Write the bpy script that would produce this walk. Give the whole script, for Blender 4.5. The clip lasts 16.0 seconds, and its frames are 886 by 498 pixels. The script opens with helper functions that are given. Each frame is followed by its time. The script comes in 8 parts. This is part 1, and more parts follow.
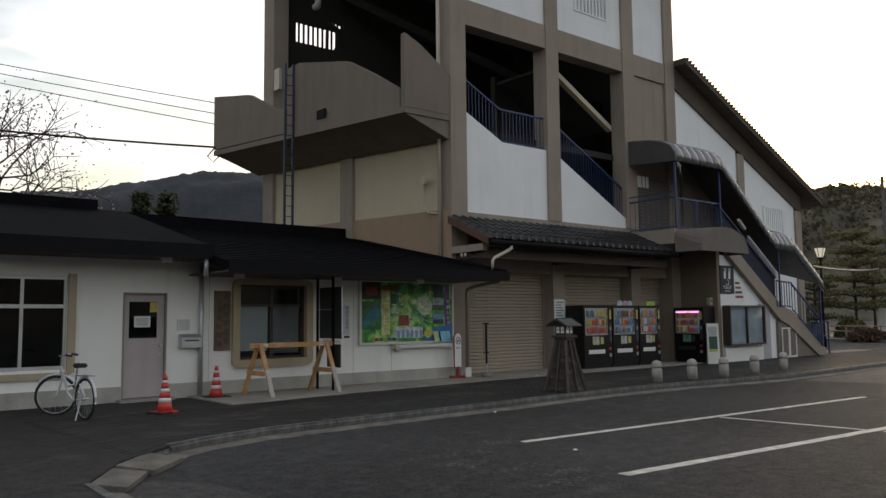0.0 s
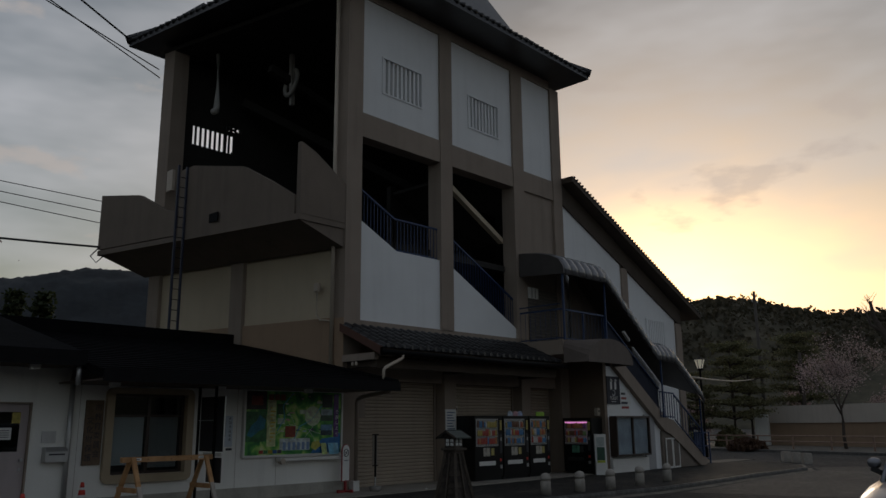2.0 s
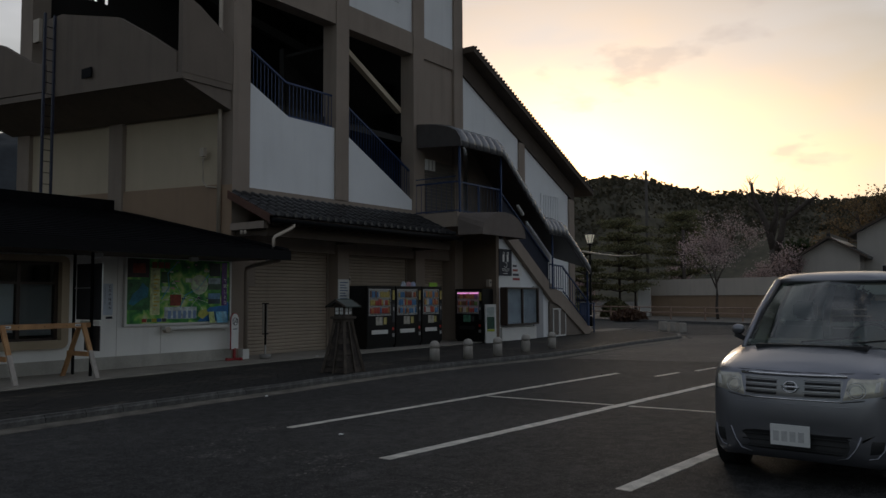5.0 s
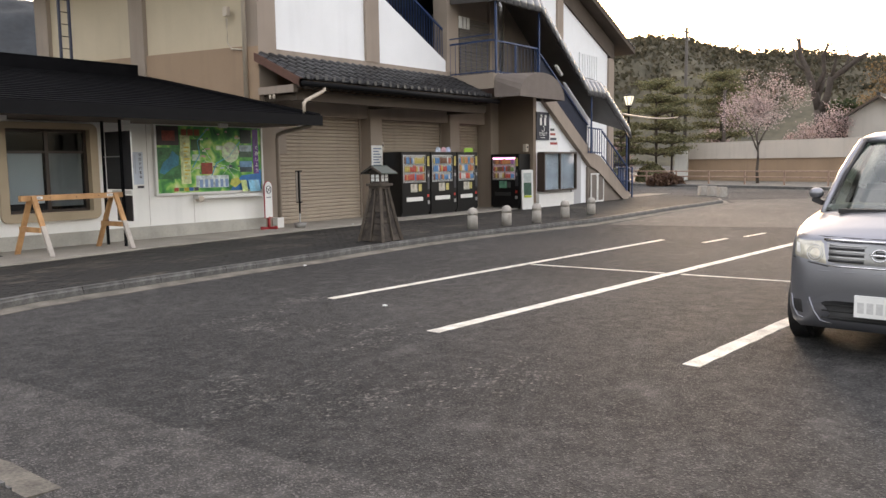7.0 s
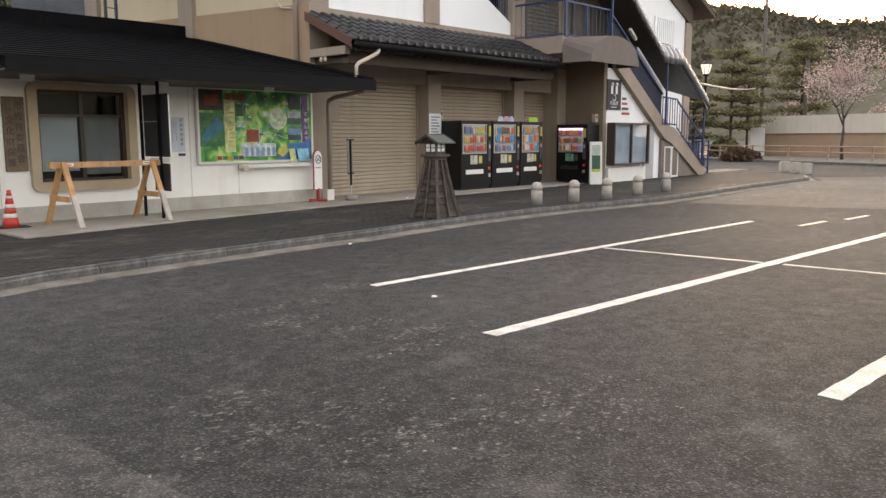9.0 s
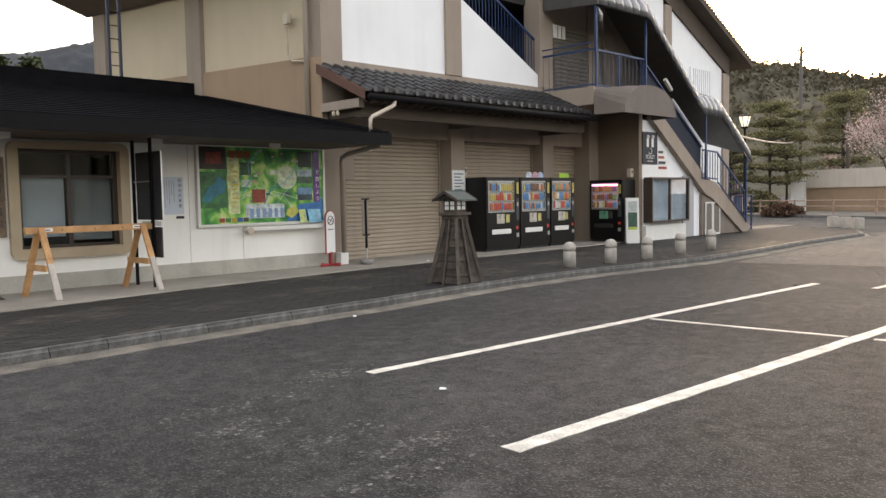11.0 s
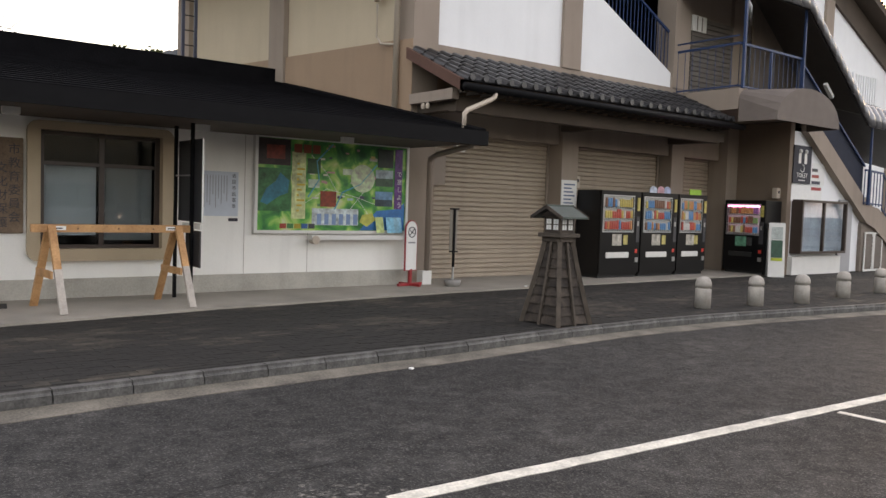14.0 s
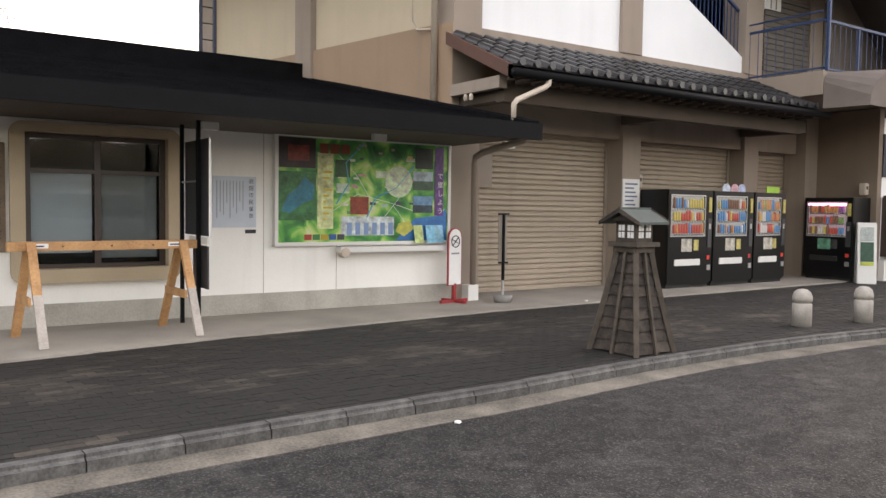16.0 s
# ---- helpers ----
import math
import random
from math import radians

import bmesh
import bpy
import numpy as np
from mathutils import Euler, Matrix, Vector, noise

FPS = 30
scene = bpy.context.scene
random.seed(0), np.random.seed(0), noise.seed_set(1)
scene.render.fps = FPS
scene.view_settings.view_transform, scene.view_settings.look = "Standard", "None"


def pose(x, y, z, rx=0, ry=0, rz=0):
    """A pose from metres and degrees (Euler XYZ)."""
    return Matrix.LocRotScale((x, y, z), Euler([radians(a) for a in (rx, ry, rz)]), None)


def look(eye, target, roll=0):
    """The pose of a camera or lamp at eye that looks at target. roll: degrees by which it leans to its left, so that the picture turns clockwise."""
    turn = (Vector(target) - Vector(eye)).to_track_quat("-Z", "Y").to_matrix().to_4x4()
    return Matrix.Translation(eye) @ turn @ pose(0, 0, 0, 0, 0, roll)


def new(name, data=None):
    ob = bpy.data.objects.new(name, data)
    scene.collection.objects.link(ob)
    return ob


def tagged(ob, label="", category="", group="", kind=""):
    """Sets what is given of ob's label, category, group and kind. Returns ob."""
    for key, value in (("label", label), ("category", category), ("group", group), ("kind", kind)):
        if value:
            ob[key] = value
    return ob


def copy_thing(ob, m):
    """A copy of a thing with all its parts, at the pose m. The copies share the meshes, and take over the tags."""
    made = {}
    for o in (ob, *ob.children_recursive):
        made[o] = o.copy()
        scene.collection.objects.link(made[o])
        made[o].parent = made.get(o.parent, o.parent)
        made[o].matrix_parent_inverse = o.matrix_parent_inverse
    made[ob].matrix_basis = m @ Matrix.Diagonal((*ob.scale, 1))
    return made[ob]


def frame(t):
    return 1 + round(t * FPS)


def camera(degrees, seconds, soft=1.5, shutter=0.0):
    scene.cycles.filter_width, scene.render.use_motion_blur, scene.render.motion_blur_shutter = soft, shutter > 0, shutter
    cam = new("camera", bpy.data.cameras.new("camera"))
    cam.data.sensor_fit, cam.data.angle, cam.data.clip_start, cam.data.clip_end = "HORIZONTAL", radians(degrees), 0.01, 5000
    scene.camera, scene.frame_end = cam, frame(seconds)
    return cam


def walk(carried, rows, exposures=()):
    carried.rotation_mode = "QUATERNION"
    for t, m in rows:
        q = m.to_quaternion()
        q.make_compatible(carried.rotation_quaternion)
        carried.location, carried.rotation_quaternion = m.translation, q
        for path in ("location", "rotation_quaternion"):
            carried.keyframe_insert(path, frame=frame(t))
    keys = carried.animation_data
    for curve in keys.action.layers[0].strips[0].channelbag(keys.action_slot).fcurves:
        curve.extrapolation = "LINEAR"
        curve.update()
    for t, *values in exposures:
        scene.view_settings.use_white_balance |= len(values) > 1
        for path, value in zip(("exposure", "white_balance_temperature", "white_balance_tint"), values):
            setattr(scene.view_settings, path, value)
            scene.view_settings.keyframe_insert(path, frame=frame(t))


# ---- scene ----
cam = camera(58.2, 16.0)
PATH = [
    (0, (0.649, 0.912, 1.657), (1.916, 2.449, 1.834), -0.6),
    (0.5, (0.653, 0.885, 1.705), (1.912, 2.4, 2.05), -0.6),
    (1, (0.662, 0.875, 1.745), (1.966, 2.318, 2.21), -0.4),
    (1.5, (0.626, 0.823, 1.742), (1.994, 2.198, 2.232), -0.6),
    (2, (0.681, 0.809, 1.753), (2.111, 2.138, 2.187), -0.5),
    (2.5, (0.732, 0.802, 1.742), (2.227, 2.081, 2.103), -0.7),
    (3, (0.726, 0.754, 1.77), (2.235, 2.034, 2.065), -0.4),
    (3.5, (0.778, 0.747, 1.753), (2.271, 2.055, 2.002), -0.1),
    (4, (0.879, 0.755, 1.742), (2.356, 2.083, 1.979), 0.8),
    (4.5, (0.987, 0.733, 1.726), (2.524, 1.998, 1.924), 0.9),
    (4.7, (1.029, 0.787, 1.709), (2.608, 2.001, 1.887), 0.6),
    (6.8, (1.381, 1.32, 1.678), (3.016, 2.451, 1.457), -0.2),
    (7, (1.457, 1.416, 1.681), (3.024, 2.642, 1.468), -0.8),
    (7.5, (1.676, 1.626, 1.668), (3.179, 2.925, 1.428), -0.9),
    (8, (1.991, 1.817, 1.66), (3.416, 3.195, 1.393), 1.8),
    (8.5, (2.293, 2.087, 1.641), (3.765, 3.406, 1.334), -0.6),
    (9, (2.598, 2.321, 1.621), (4.06, 3.656, 1.341), -0.2),
    (9.5, (2.974, 2.592, 1.596), (4.445, 3.917, 1.306), 0.6),
    (10, (3.288, 2.835, 1.564), (4.765, 4.16, 1.311), -1.1),
    (10.2, (3.401, 2.887, 1.527), (4.831, 4.281, 1.405), -1.3),
    (12.3, (4.889, 4.173, 1.599), (6.288, 5.591, 1.42), -0.3),
    (12.5, (5.043, 4.296, 1.599), (6.411, 5.744, 1.414), 0.6),
    (13, (5.372, 4.597, 1.615), (6.636, 6.14, 1.47), 1.0),
    (13.5, (5.671, 4.861, 1.641), (6.939, 6.403, 1.524), -0.6),
    (14, (6.026, 5.152, 1.625), (7.238, 6.738, 1.513), 1.9),
    (14.5, (6.282, 5.485, 1.641), (7.507, 7.062, 1.542), -0.1),
    (15, (6.592, 5.82, 1.632), (7.738, 7.451, 1.467), 1.8),
    (15.5, (6.791, 6.199, 1.647), (7.911, 7.854, 1.546), 0.5),
    (16, (7.023, 6.579, 1.639), (8.147, 8.23, 1.535), 0.8),
]
EXPOSURES = [(0.0, 0.79, 6400, 11), (0.5, 0.01, 6300, 11), (1.0, -0.61, 6000, 10), (1.5, -1.06, 6000, 10), (2.5, -0.78, 6000, 10), (3.0, -0.76, 6000, 10), (3.5, -0.7, 6000, 10), (4.0, -0.41, 6000, 10), (4.7, -0.61, 5900, 10), (6.8, 1.9, 6800, 16), (7.0, 2.26, 6800, 16), (7.2, 2.36, 6800, 16), (8.0, 2.04, 6880, 16), (8.5, 2.03, 6900, 15), (9.0, 2.3, 7000, 15), (10.2, 2.32, 6900, 14), (12.5, 2.0, 6800, 16), (14.5, 2.04, 6820, 17), (16.0, 2.5, 6960, 18)]
walk(cam, [(t, look(eye, target, roll)) for t, eye, target, roll in PATH], EXPOSURES)

# ---- world and sun: dusk, the sun just down behind the hills ----
SUN_AZ, SUN_EL = 62.0, 3.0          # degrees clockwise from +y, above the horizon
world = bpy.data.worlds.new("dusk_sky")
scene.world = world
world.use_nodes = True
wn, wl = world.node_tree.nodes, world.node_tree.links
wn.clear()
w_out = wn.new("ShaderNodeOutputWorld")
w_bg = wn.new("ShaderNodeBackground")
w_sky = wn.new("ShaderNodeTexSky")
w_sky.sky_type = 'NISHITA'
w_sky.sun_disc = False
w_sky.sun_elevation, w_sky.sun_rotation = radians(SUN_EL), radians(SUN_AZ)
w_sky.air_density, w_sky.dust_density, w_sky.ozone_density = 1.0, 2.0, 1.0
w_tc = wn.new("ShaderNodeTexCoord")
w_map = wn.new("ShaderNodeMapping")
w_map.inputs["Scale"].default_value = (1.0, 1.0, 3.2)
w_noise = wn.new("ShaderNodeTexNoise")
w_noise.inputs["Scale"].default_value = 2.6
w_noise.inputs["Detail"].default_value = 4.0
w_noise.inputs["Roughness"].default_value = 0.55
w_ramp = wn.new("ShaderNodeValToRGB")
w_ramp.color_ramp.elements[0].position, w_ramp.color_ramp.elements[0].color = 0.36, (0, 0, 0, 1)
w_ramp.color_ramp.elements[1].position, w_ramp.color_ramp.elements[1].color = 0.74, (1, 1, 1, 1)
w_hsv = wn.new("ShaderNodeHueSaturation")
w_hsv.inputs["Value"].default_value = 1.16
w_hsv.inputs["Saturation"].default_value = 0.88
w_cl = wn.new("ShaderNodeMix")
w_cl.data_type = 'RGBA'
w_cl.inputs[0].default_value = 0.75
w_mix = wn.new("ShaderNodeMix")
w_mix.data_type = 'RGBA'
wl.new(w_tc.outputs["Generated"], w_map.inputs["Vector"])
wl.new(w_map.outputs["Vector"], w_noise.inputs["Vector"])
wl.new(w_noise.outputs["Fac"], w_ramp.inputs["Fac"])
wl.new(w_sky.outputs["Color"], w_hsv.inputs["Color"])
wl.new(w_hsv.outputs["Color"], w_cl.inputs[6])
wl.new(w_ramp.outputs["Color"], w_mix.inputs[0])
wl.new(w_hsv.outputs["Color"], w_mix.inputs[6])
wl.new(w_cl.outputs[2], w_mix.inputs[7])
# the dusk sky is brighter on the sun's side than on the far side
w_dot = wn.new("ShaderNodeVectorMath")
w_dot.operation = 'DOT_PRODUCT'
w_dot.inputs[1].default_value = (math.sin(radians(SUN_AZ)), math.cos(radians(SUN_AZ)), 0.0)
wl.new(w_tc.outputs["Generated"], w_dot.inputs[0])
w_side = wn.new("ShaderNodeMapRange")
w_side.interpolation_type = 'SMOOTHSTEP'
w_side.inputs["From Min"].default_value, w_side.inputs["From Max"].default_value = -0.5, 0.45
w_side.inputs["To Min"].default_value, w_side.inputs["To Max"].default_value = 1.0, 1.38
wl.new(w_dot.outputs["Value"], w_side.inputs["Value"])
# cloud is grey-white away from the sun and warm towards it
w_warm = wn.new("ShaderNodeMapRange")
w_warm.interpolation_type = 'SMOOTHSTEP'
w_warm.inputs["From Min"].default_value, w_warm.inputs["From Max"].default_value = 0.35, 0.95
wl.new(w_dot.outputs["Value"], w_warm.inputs["Value"])
w_tone = wn.new("ShaderNodeMix")
w_tone.data_type = 'RGBA'
w_tone.inputs[6].default_value, w_tone.inputs[7].default_value = (5.4, 5.35, 5.6, 1), (5.7, 5.2, 4.7, 1)
wl.new(w_warm.outputs["Result"], w_tone.inputs[0])
wl.new(w_tone.outputs[2], w_cl.inputs[7])
# small broken clouds
w_puff = wn.new("ShaderNodeTexNoise")
w_puff.inputs["Scale"].default_value, w_puff.inputs["Detail"].default_value = 7.5, 5.0
w_pmap = wn.new("ShaderNodeMapping")
w_pmap.inputs["Scale"].default_value = (1.0, 1.0, 2.6)
w_pmap.inputs["Location"].default_value = (0.3, 0.1, 0.0)
wl.new(w_tc.outputs["Generated"], w_pmap.inputs["Vector"])
wl.new(w_pmap.outputs["Vector"], w_puff.inputs["Vector"])
w_pr = wn.new("ShaderNodeMapRange")
w_pr.inputs["From Min"].default_value, w_pr.inputs["From Max"].default_value, w_pr.inputs["To Max"].default_value = 0.6, 0.68, 0.45
wl.new(w_puff.outputs["Fac"], w_pr.inputs["Value"])
w_pc = wn.new("ShaderNodeMix")
w_pc.data_type = 'RGBA'
w_pc.inputs[7].default_value = (4.7, 3.8, 3.1, 1)
wl.new(w_pr.outputs["Result"], w_pc.inputs[0])
wl.new(w_mix.outputs[2], w_pc.inputs[6])
w_gain = wn.new("ShaderNodeVectorMath")
w_gain.operation = 'SCALE'
wl.new(w_pc.outputs[2], w_gain.inputs[0])
wl.new(w_side.outputs["Result"], w_gain.inputs["Scale"])
wl.new(w_gain.outputs["Vector"], w_bg.inputs["Color"])
w_bg.inputs["Strength"].default_value = 0.15
wl.new(w_bg.outputs["Background"], w_out.inputs["Surface"])

sun_data = bpy.data.lights.new("sun", 'SUN')
sun_data.energy, sun_data.angle, sun_data.color = 0.6, radians(12), (1.0, 0.82, 0.6)
sun = new("sun", sun_data)
sun.matrix_world = look((0, 0, 60), (-60 * math.sin(radians(SUN_AZ)), -60 * math.cos(radians(SUN_AZ)), 60 - 60 * math.tan(radians(SUN_EL + 6))))


# ---- materials ----
def mat(name, base, rough=0.8, var=0.18, scale=1.5, fine=40.0, bump=0.15, metal=0.0, tint=None, stain=0.0, spec=0.5, emit=0.0, rnd=0.0, coat=0.0):
    """A surface with colour varied at two scales, fine relief, and streaky stains if asked."""
    m = bpy.data.materials.new(name)
    m.use_nodes = True
    n, l = m.node_tree.nodes, m.node_tree.links
    b = n["Principled BSDF"]
    b.inputs["Roughness"].default_value, b.inputs["Metallic"].default_value = rough, metal
    b.inputs["Specular IOR Level"].default_value = spec
    b.inputs["Coat Weight"].default_value = coat
    tc = n.new("ShaderNodeTexCoord")
    n1, n2 = n.new("ShaderNodeTexNoise"), n.new("ShaderNodeTexNoise")
    n1.inputs["Scale"].default_value, n1.inputs["Detail"].default_value = scale, 5
    n2.inputs["Scale"].default_value, n2.inputs["Detail"].default_value = fine, 3
    l.new(tc.outputs["Object"], n1.inputs["Vector"])
    l.new(tc.outputs["Object"], n2.inputs["Vector"])
    add = n.new("ShaderNodeMath")
    add.operation = 'MULTIPLY_ADD'
    l.new(n2.outputs["Fac"], add.inputs[0])
    add.inputs[1].default_value = 0.6
    l.new(n1.outputs["Fac"], add.inputs[2])
    fac = add.outputs[0]
    rng = n.new("ShaderNodeMapRange")
    rng.inputs["From Min"].default_value, rng.inputs["From Max"].default_value = 0.5, 1.1
    l.new(fac, rng.inputs["Value"])
    mix = n.new("ShaderNodeMix")
    mix.data_type = 'RGBA'
    t = tint or base
    mix.inputs[6].default_value = (*[c * (1 - var) for c in base], 1)
    mix.inputs[7].default_value = (*[min(1, c * (1 + var)) for c in t], 1)
    l.new(rng.outputs["Result"], mix.inputs[0])
    col = mix.outputs[2]
    if stain:
        mp = n.new("ShaderNodeMapping")
        mp.inputs["Scale"].default_value = (2.2, 2.2, 0.18)
        l.new(tc.outputs["Object"], mp.inputs["Vector"])
        n3 = n.new("ShaderNodeTexNoise")
        n3.inputs["Scale"].default_value, n3.inputs["Detail"].default_value = 1.6, 6
        l.new(mp.outputs["Vector"], n3.inputs["Vector"])
        r3 = n.new("ShaderNodeMapRange")
        r3.inputs["From Min"].default_value, r3.inputs["From Max"].default_value = 0.5, 0.75
        r3.inputs["To Max"].default_value = stain
        l.new(n3.outputs["Fac"], r3.inputs["Value"])
        mx = n.new("ShaderNodeMix")
        mx.data_type = 'RGBA'
        mx.inputs[7].default_value = (0.12, 0.1, 0.085, 1)
        l.new(r3.outputs["Result"], mx.inputs[0])
        l.new(col, mx.inputs[6])
        col = mx.outputs[2]
    if rnd:
        oi = n.new("ShaderNodeObjectInfo")
        rr = n.new("ShaderNodeMapRange")
        rr.inputs["To Min"].default_value, rr.inputs["To Max"].default_value = 1 - rnd, 1 + rnd
        l.new(oi.outputs["Random"], rr.inputs["Value"])
        mm = n.new("ShaderNodeMix")
        mm.data_type, mm.blend_type = 'RGBA', 'MULTIPLY'
        mm.inputs[0].default_value = 1.0
        l.new(col, mm.inputs[6])
        l.new(rr.outputs["Result"], mm.inputs[7])
        col = mm.outputs[2]
    l.new(col, b.inputs["Base Color"])
    if bump:
        bp = n.new("ShaderNodeBump")
        bp.inputs["Strength"].default_value, bp.inputs["Distance"].default_value = bump, 0.02
        l.new(fac, bp.inputs["Height"])
        l.new(bp.outputs["Normal"], b.inputs["Normal"])
    if emit:
        l.new(col, b.inputs["Emission Color"])
        b.inputs["Emission Strength"].default_value = emit
    return m


def asphalt(name, dark, pale, grain, worn):
    """Asphalt with stone grain, worn pale areas and dark patches."""
    m = bpy.data.materials.new(name)
    m.use_nodes = True
    n, l = m.node_tree.nodes, m.node_tree.links
    b = n["Principled BSDF"]
    tc = n.new("ShaderNodeTexCoord")
    vo = n.new("ShaderNodeTexVoronoi")
    vo.inputs["Scale"].default_value = grain
    big, mid = n.new("ShaderNodeTexNoise"), n.new("ShaderNodeTexNoise")
    big.inputs["Scale"].default_value, big.inputs["Detail"].default_value = 0.22, 6
    mid.inputs["Scale"].default_value, mid.inputs["Detail"].default_value, mid.inputs["Roughness"].default_value = 1.7, 8, 0.65
    for x in (vo, big, mid):
        l.new(tc.outputs["Object"], x.inputs["Vector"])
    r = n.new("ShaderNodeMapRange")
    r.inputs["From Min"].default_value, r.inputs["From Max"].default_value = 0.38, 0.68
    l.new(big.outputs["Fac"], r.inputs["Value"])
    r2 = n.new("ShaderNodeMapRange")
    r2.inputs["From Min"].default_value, r2.inputs["From Max"].default_value = 0.56, 0.72
    r2.inputs["To Max"].default_value = worn
    l.new(mid.outputs["Fac"], r2.inputs["Value"])
    ad = n.new("ShaderNodeMath")
    ad.operation = 'MULTIPLY_ADD'
    l.new(r.outputs["Result"], ad.inputs[0])
    ad.inputs[1].default_value = 0.22
    l.new(r2.outputs["Result"], ad.inputs[2])
    st = n.new("ShaderNodeSeparateColor")
    l.new(vo.outputs["Color"], st.inputs[0])
    pw = n.new("ShaderNodeMath")
    pw.operation = 'POWER'
    l.new(st.outputs[0], pw.inputs[0])
    pw.inputs[1].default_value = 6.0
    fl = n.new("ShaderNodeTexNoise")
    fl.inputs["Scale"].default_value, fl.inputs["Detail"].default_value, fl.inputs["Roughness"].default_value = 5, 12, 0.8
    l.new(tc.outputs["Object"], fl.inputs["Vector"])
    fr = n.new("ShaderNodeMapRange")
    fr.inputs["From Min"].default_value, fr.inputs["From Max"].default_value, fr.inputs["To Min"].default_value, fr.inputs["To Max"].default_value = 0.4, 0.7, -0.12, 0.4
    l.new(fl.outputs["Fac"], fr.inputs["Value"])
    ad3 = n.new("ShaderNodeMath")
    l.new(fr.outputs["Result"], ad3.inputs[0])
    l.new(ad.outputs[0], ad3.inputs[1])
    ad2 = n.new("ShaderNodeMath")
    ad2.operation = 'MULTIPLY_ADD'
    l.new(pw.outputs[0], ad2.inputs[0])
    ad2.inputs[1].default_value = 0.8
    l.new(ad3.outputs[0], ad2.inputs[2])
    mix = n.new("ShaderNodeMix")
    mix.data_type = 'RGBA'
    mix.inputs[6].default_value, mix.inputs[7].default_value = (*dark, 1), (*pale, 1)
    l.new(ad2.outputs[0], mix.inputs[0])
    l.new(mix.outputs[2], b.inputs["Base Color"])
    b.inputs["Roughness"].default_value = 0.82
    b.inputs["Specular IOR Level"].default_value = 0.4
    bp = n.new("ShaderNodeBump")
    bp.inputs["Strength"].default_value, bp.inputs["Distance"].default_value = 0.6, 0.012
    l.new(vo.outputs["Distance"], bp.inputs["Height"])
    l.new(bp.outputs["Normal"], b.inputs["Normal"])
    return m


def glass(name, tint=(0.9, 0.95, 0.95), rough=0.02):
    m = bpy.data.materials.new(name)
    m.use_nodes = True
    b = m.node_tree.nodes["Principled BSDF"]
    b.inputs["Base Color"].default_value = (*tint, 1)
    b.inputs["Roughness"].default_value, b.inputs["Transmission Weight"].default_value, b.inputs["IOR"].default_value = rough, 1.0, 1.45
    return m


ROAD = asphalt("road_asphalt", (0.0055, 0.0055, 0.0055), (0.1, 0.096, 0.09), 85, 0.4)
PAVE = asphalt("pavement_asphalt", (0.007, 0.0067, 0.0065), (0.066, 0.06, 0.05), 75, 0.65)
OLDROAD = asphalt("old_asphalt", (0.022, 0.021, 0.02), (0.15, 0.14, 0.13), 95, 0.3)
FOOTING = mat("pale_footing_concrete", (0.4, 0.385, 0.34), 0.88, 0.22, 2.2, 50, 0.3, stain=0.25)
APRON = mat("worn_apron_concrete", (0.3, 0.275, 0.235), 0.85, 0.3, 1.1, 60, 0.3)
CONC = mat("concrete", (0.27, 0.26, 0.245), 0.85, 0.25, 1.2, 60, 0.25, stain=0.3)
KERB = mat("kerb_stone", (0.085, 0.083, 0.079), 0.6, 0.75, 7, 60, 0.4, rnd=0.15)
GUTTER = mat("gutter_concrete", (0.135, 0.122, 0.1), 0.85, 0.7, 2.6, 50, 0.35)
PAINT = mat("road_paint", (0.6, 0.57, 0.5), 0.75, 0.45, 5, 50, 0.25)
WHITE = mat("white_render", (0.8, 0.81, 0.82), 0.85, 0.05, 0.8, 70, 0.1, stain=0.05)
CREAM = mat("cream_render", (0.52, 0.44, 0.32), 0.85, 0.09, 0.8, 60, 0.12, stain=0.07)
TAN = mat("tan_render", (0.32, 0.225, 0.15), 0.85, 0.1, 0.9, 60, 0.12, stain=0.15)
FRAME = mat("beige_concrete", (0.3, 0.245, 0.2), 0.85, 0.12, 0.9, 60, 0.15, stain=0.25)
PARAPET = mat("parapet_render", (0.19, 0.155, 0.125), 0.88, 0.14, 0.9, 50, 0.15, stain=0.45)
# near-black for inner surfaces: the shade of the rooms put into the colour
SHADEIN = mat("shade_dark_interior", (0.028, 0.026, 0.024), 0.9, 0.2, 1, 30, 0.1)
SOFFIT = mat("brown_soffit", (0.085, 0.065, 0.05), 0.85, 0.2, 2, 40, 0.1)
LOWWALL = mat("office_render", (0.85, 0.84, 0.8), 0.88, 0.06, 0.7, 80, 0.12, stain=0.1)
ROOFTILE = mat("grey_roof_tile", (0.024, 0.024, 0.026), 0.33, 0.3, 3, 60, 0.15, rnd=0.3)
ROOFBLACK = mat("black_roof_shingle", (0.007, 0.007, 0.008), 0.95, 0.45, 2, 30, 0.4, spec=0.04)
BLACKMETAL = mat("black_metal", (0.006, 0.006, 0.007), 0.6, 0.2, 5, 60, 0.05, spec=0.1)
SHUTTER = mat("shutter_steel", (0.38, 0.315, 0.245), 0.5, 0.1, 1.2, 60, 0.05, stain=0.15)
# blue paint darkened so the railings carry the stair canopy's shade
BLUE = mat("blue_painted_steel", (0.016, 0.04, 0.115), 0.5, 0.2, 8, 60, 0.05)
PIPE = mat("beige_pipe", (0.5, 0.43, 0.35), 0.5, 0.1, 3, 50, 0.05)
GREYPIPE = mat("grey_brown_pipe", (0.27, 0.22, 0.18), 0.5, 0.1, 3, 50, 0.05)
CANOPY = mat("dark_brown_canopy", (0.06, 0.053, 0.05), 0.5, 0.2, 3, 40, 0.08)
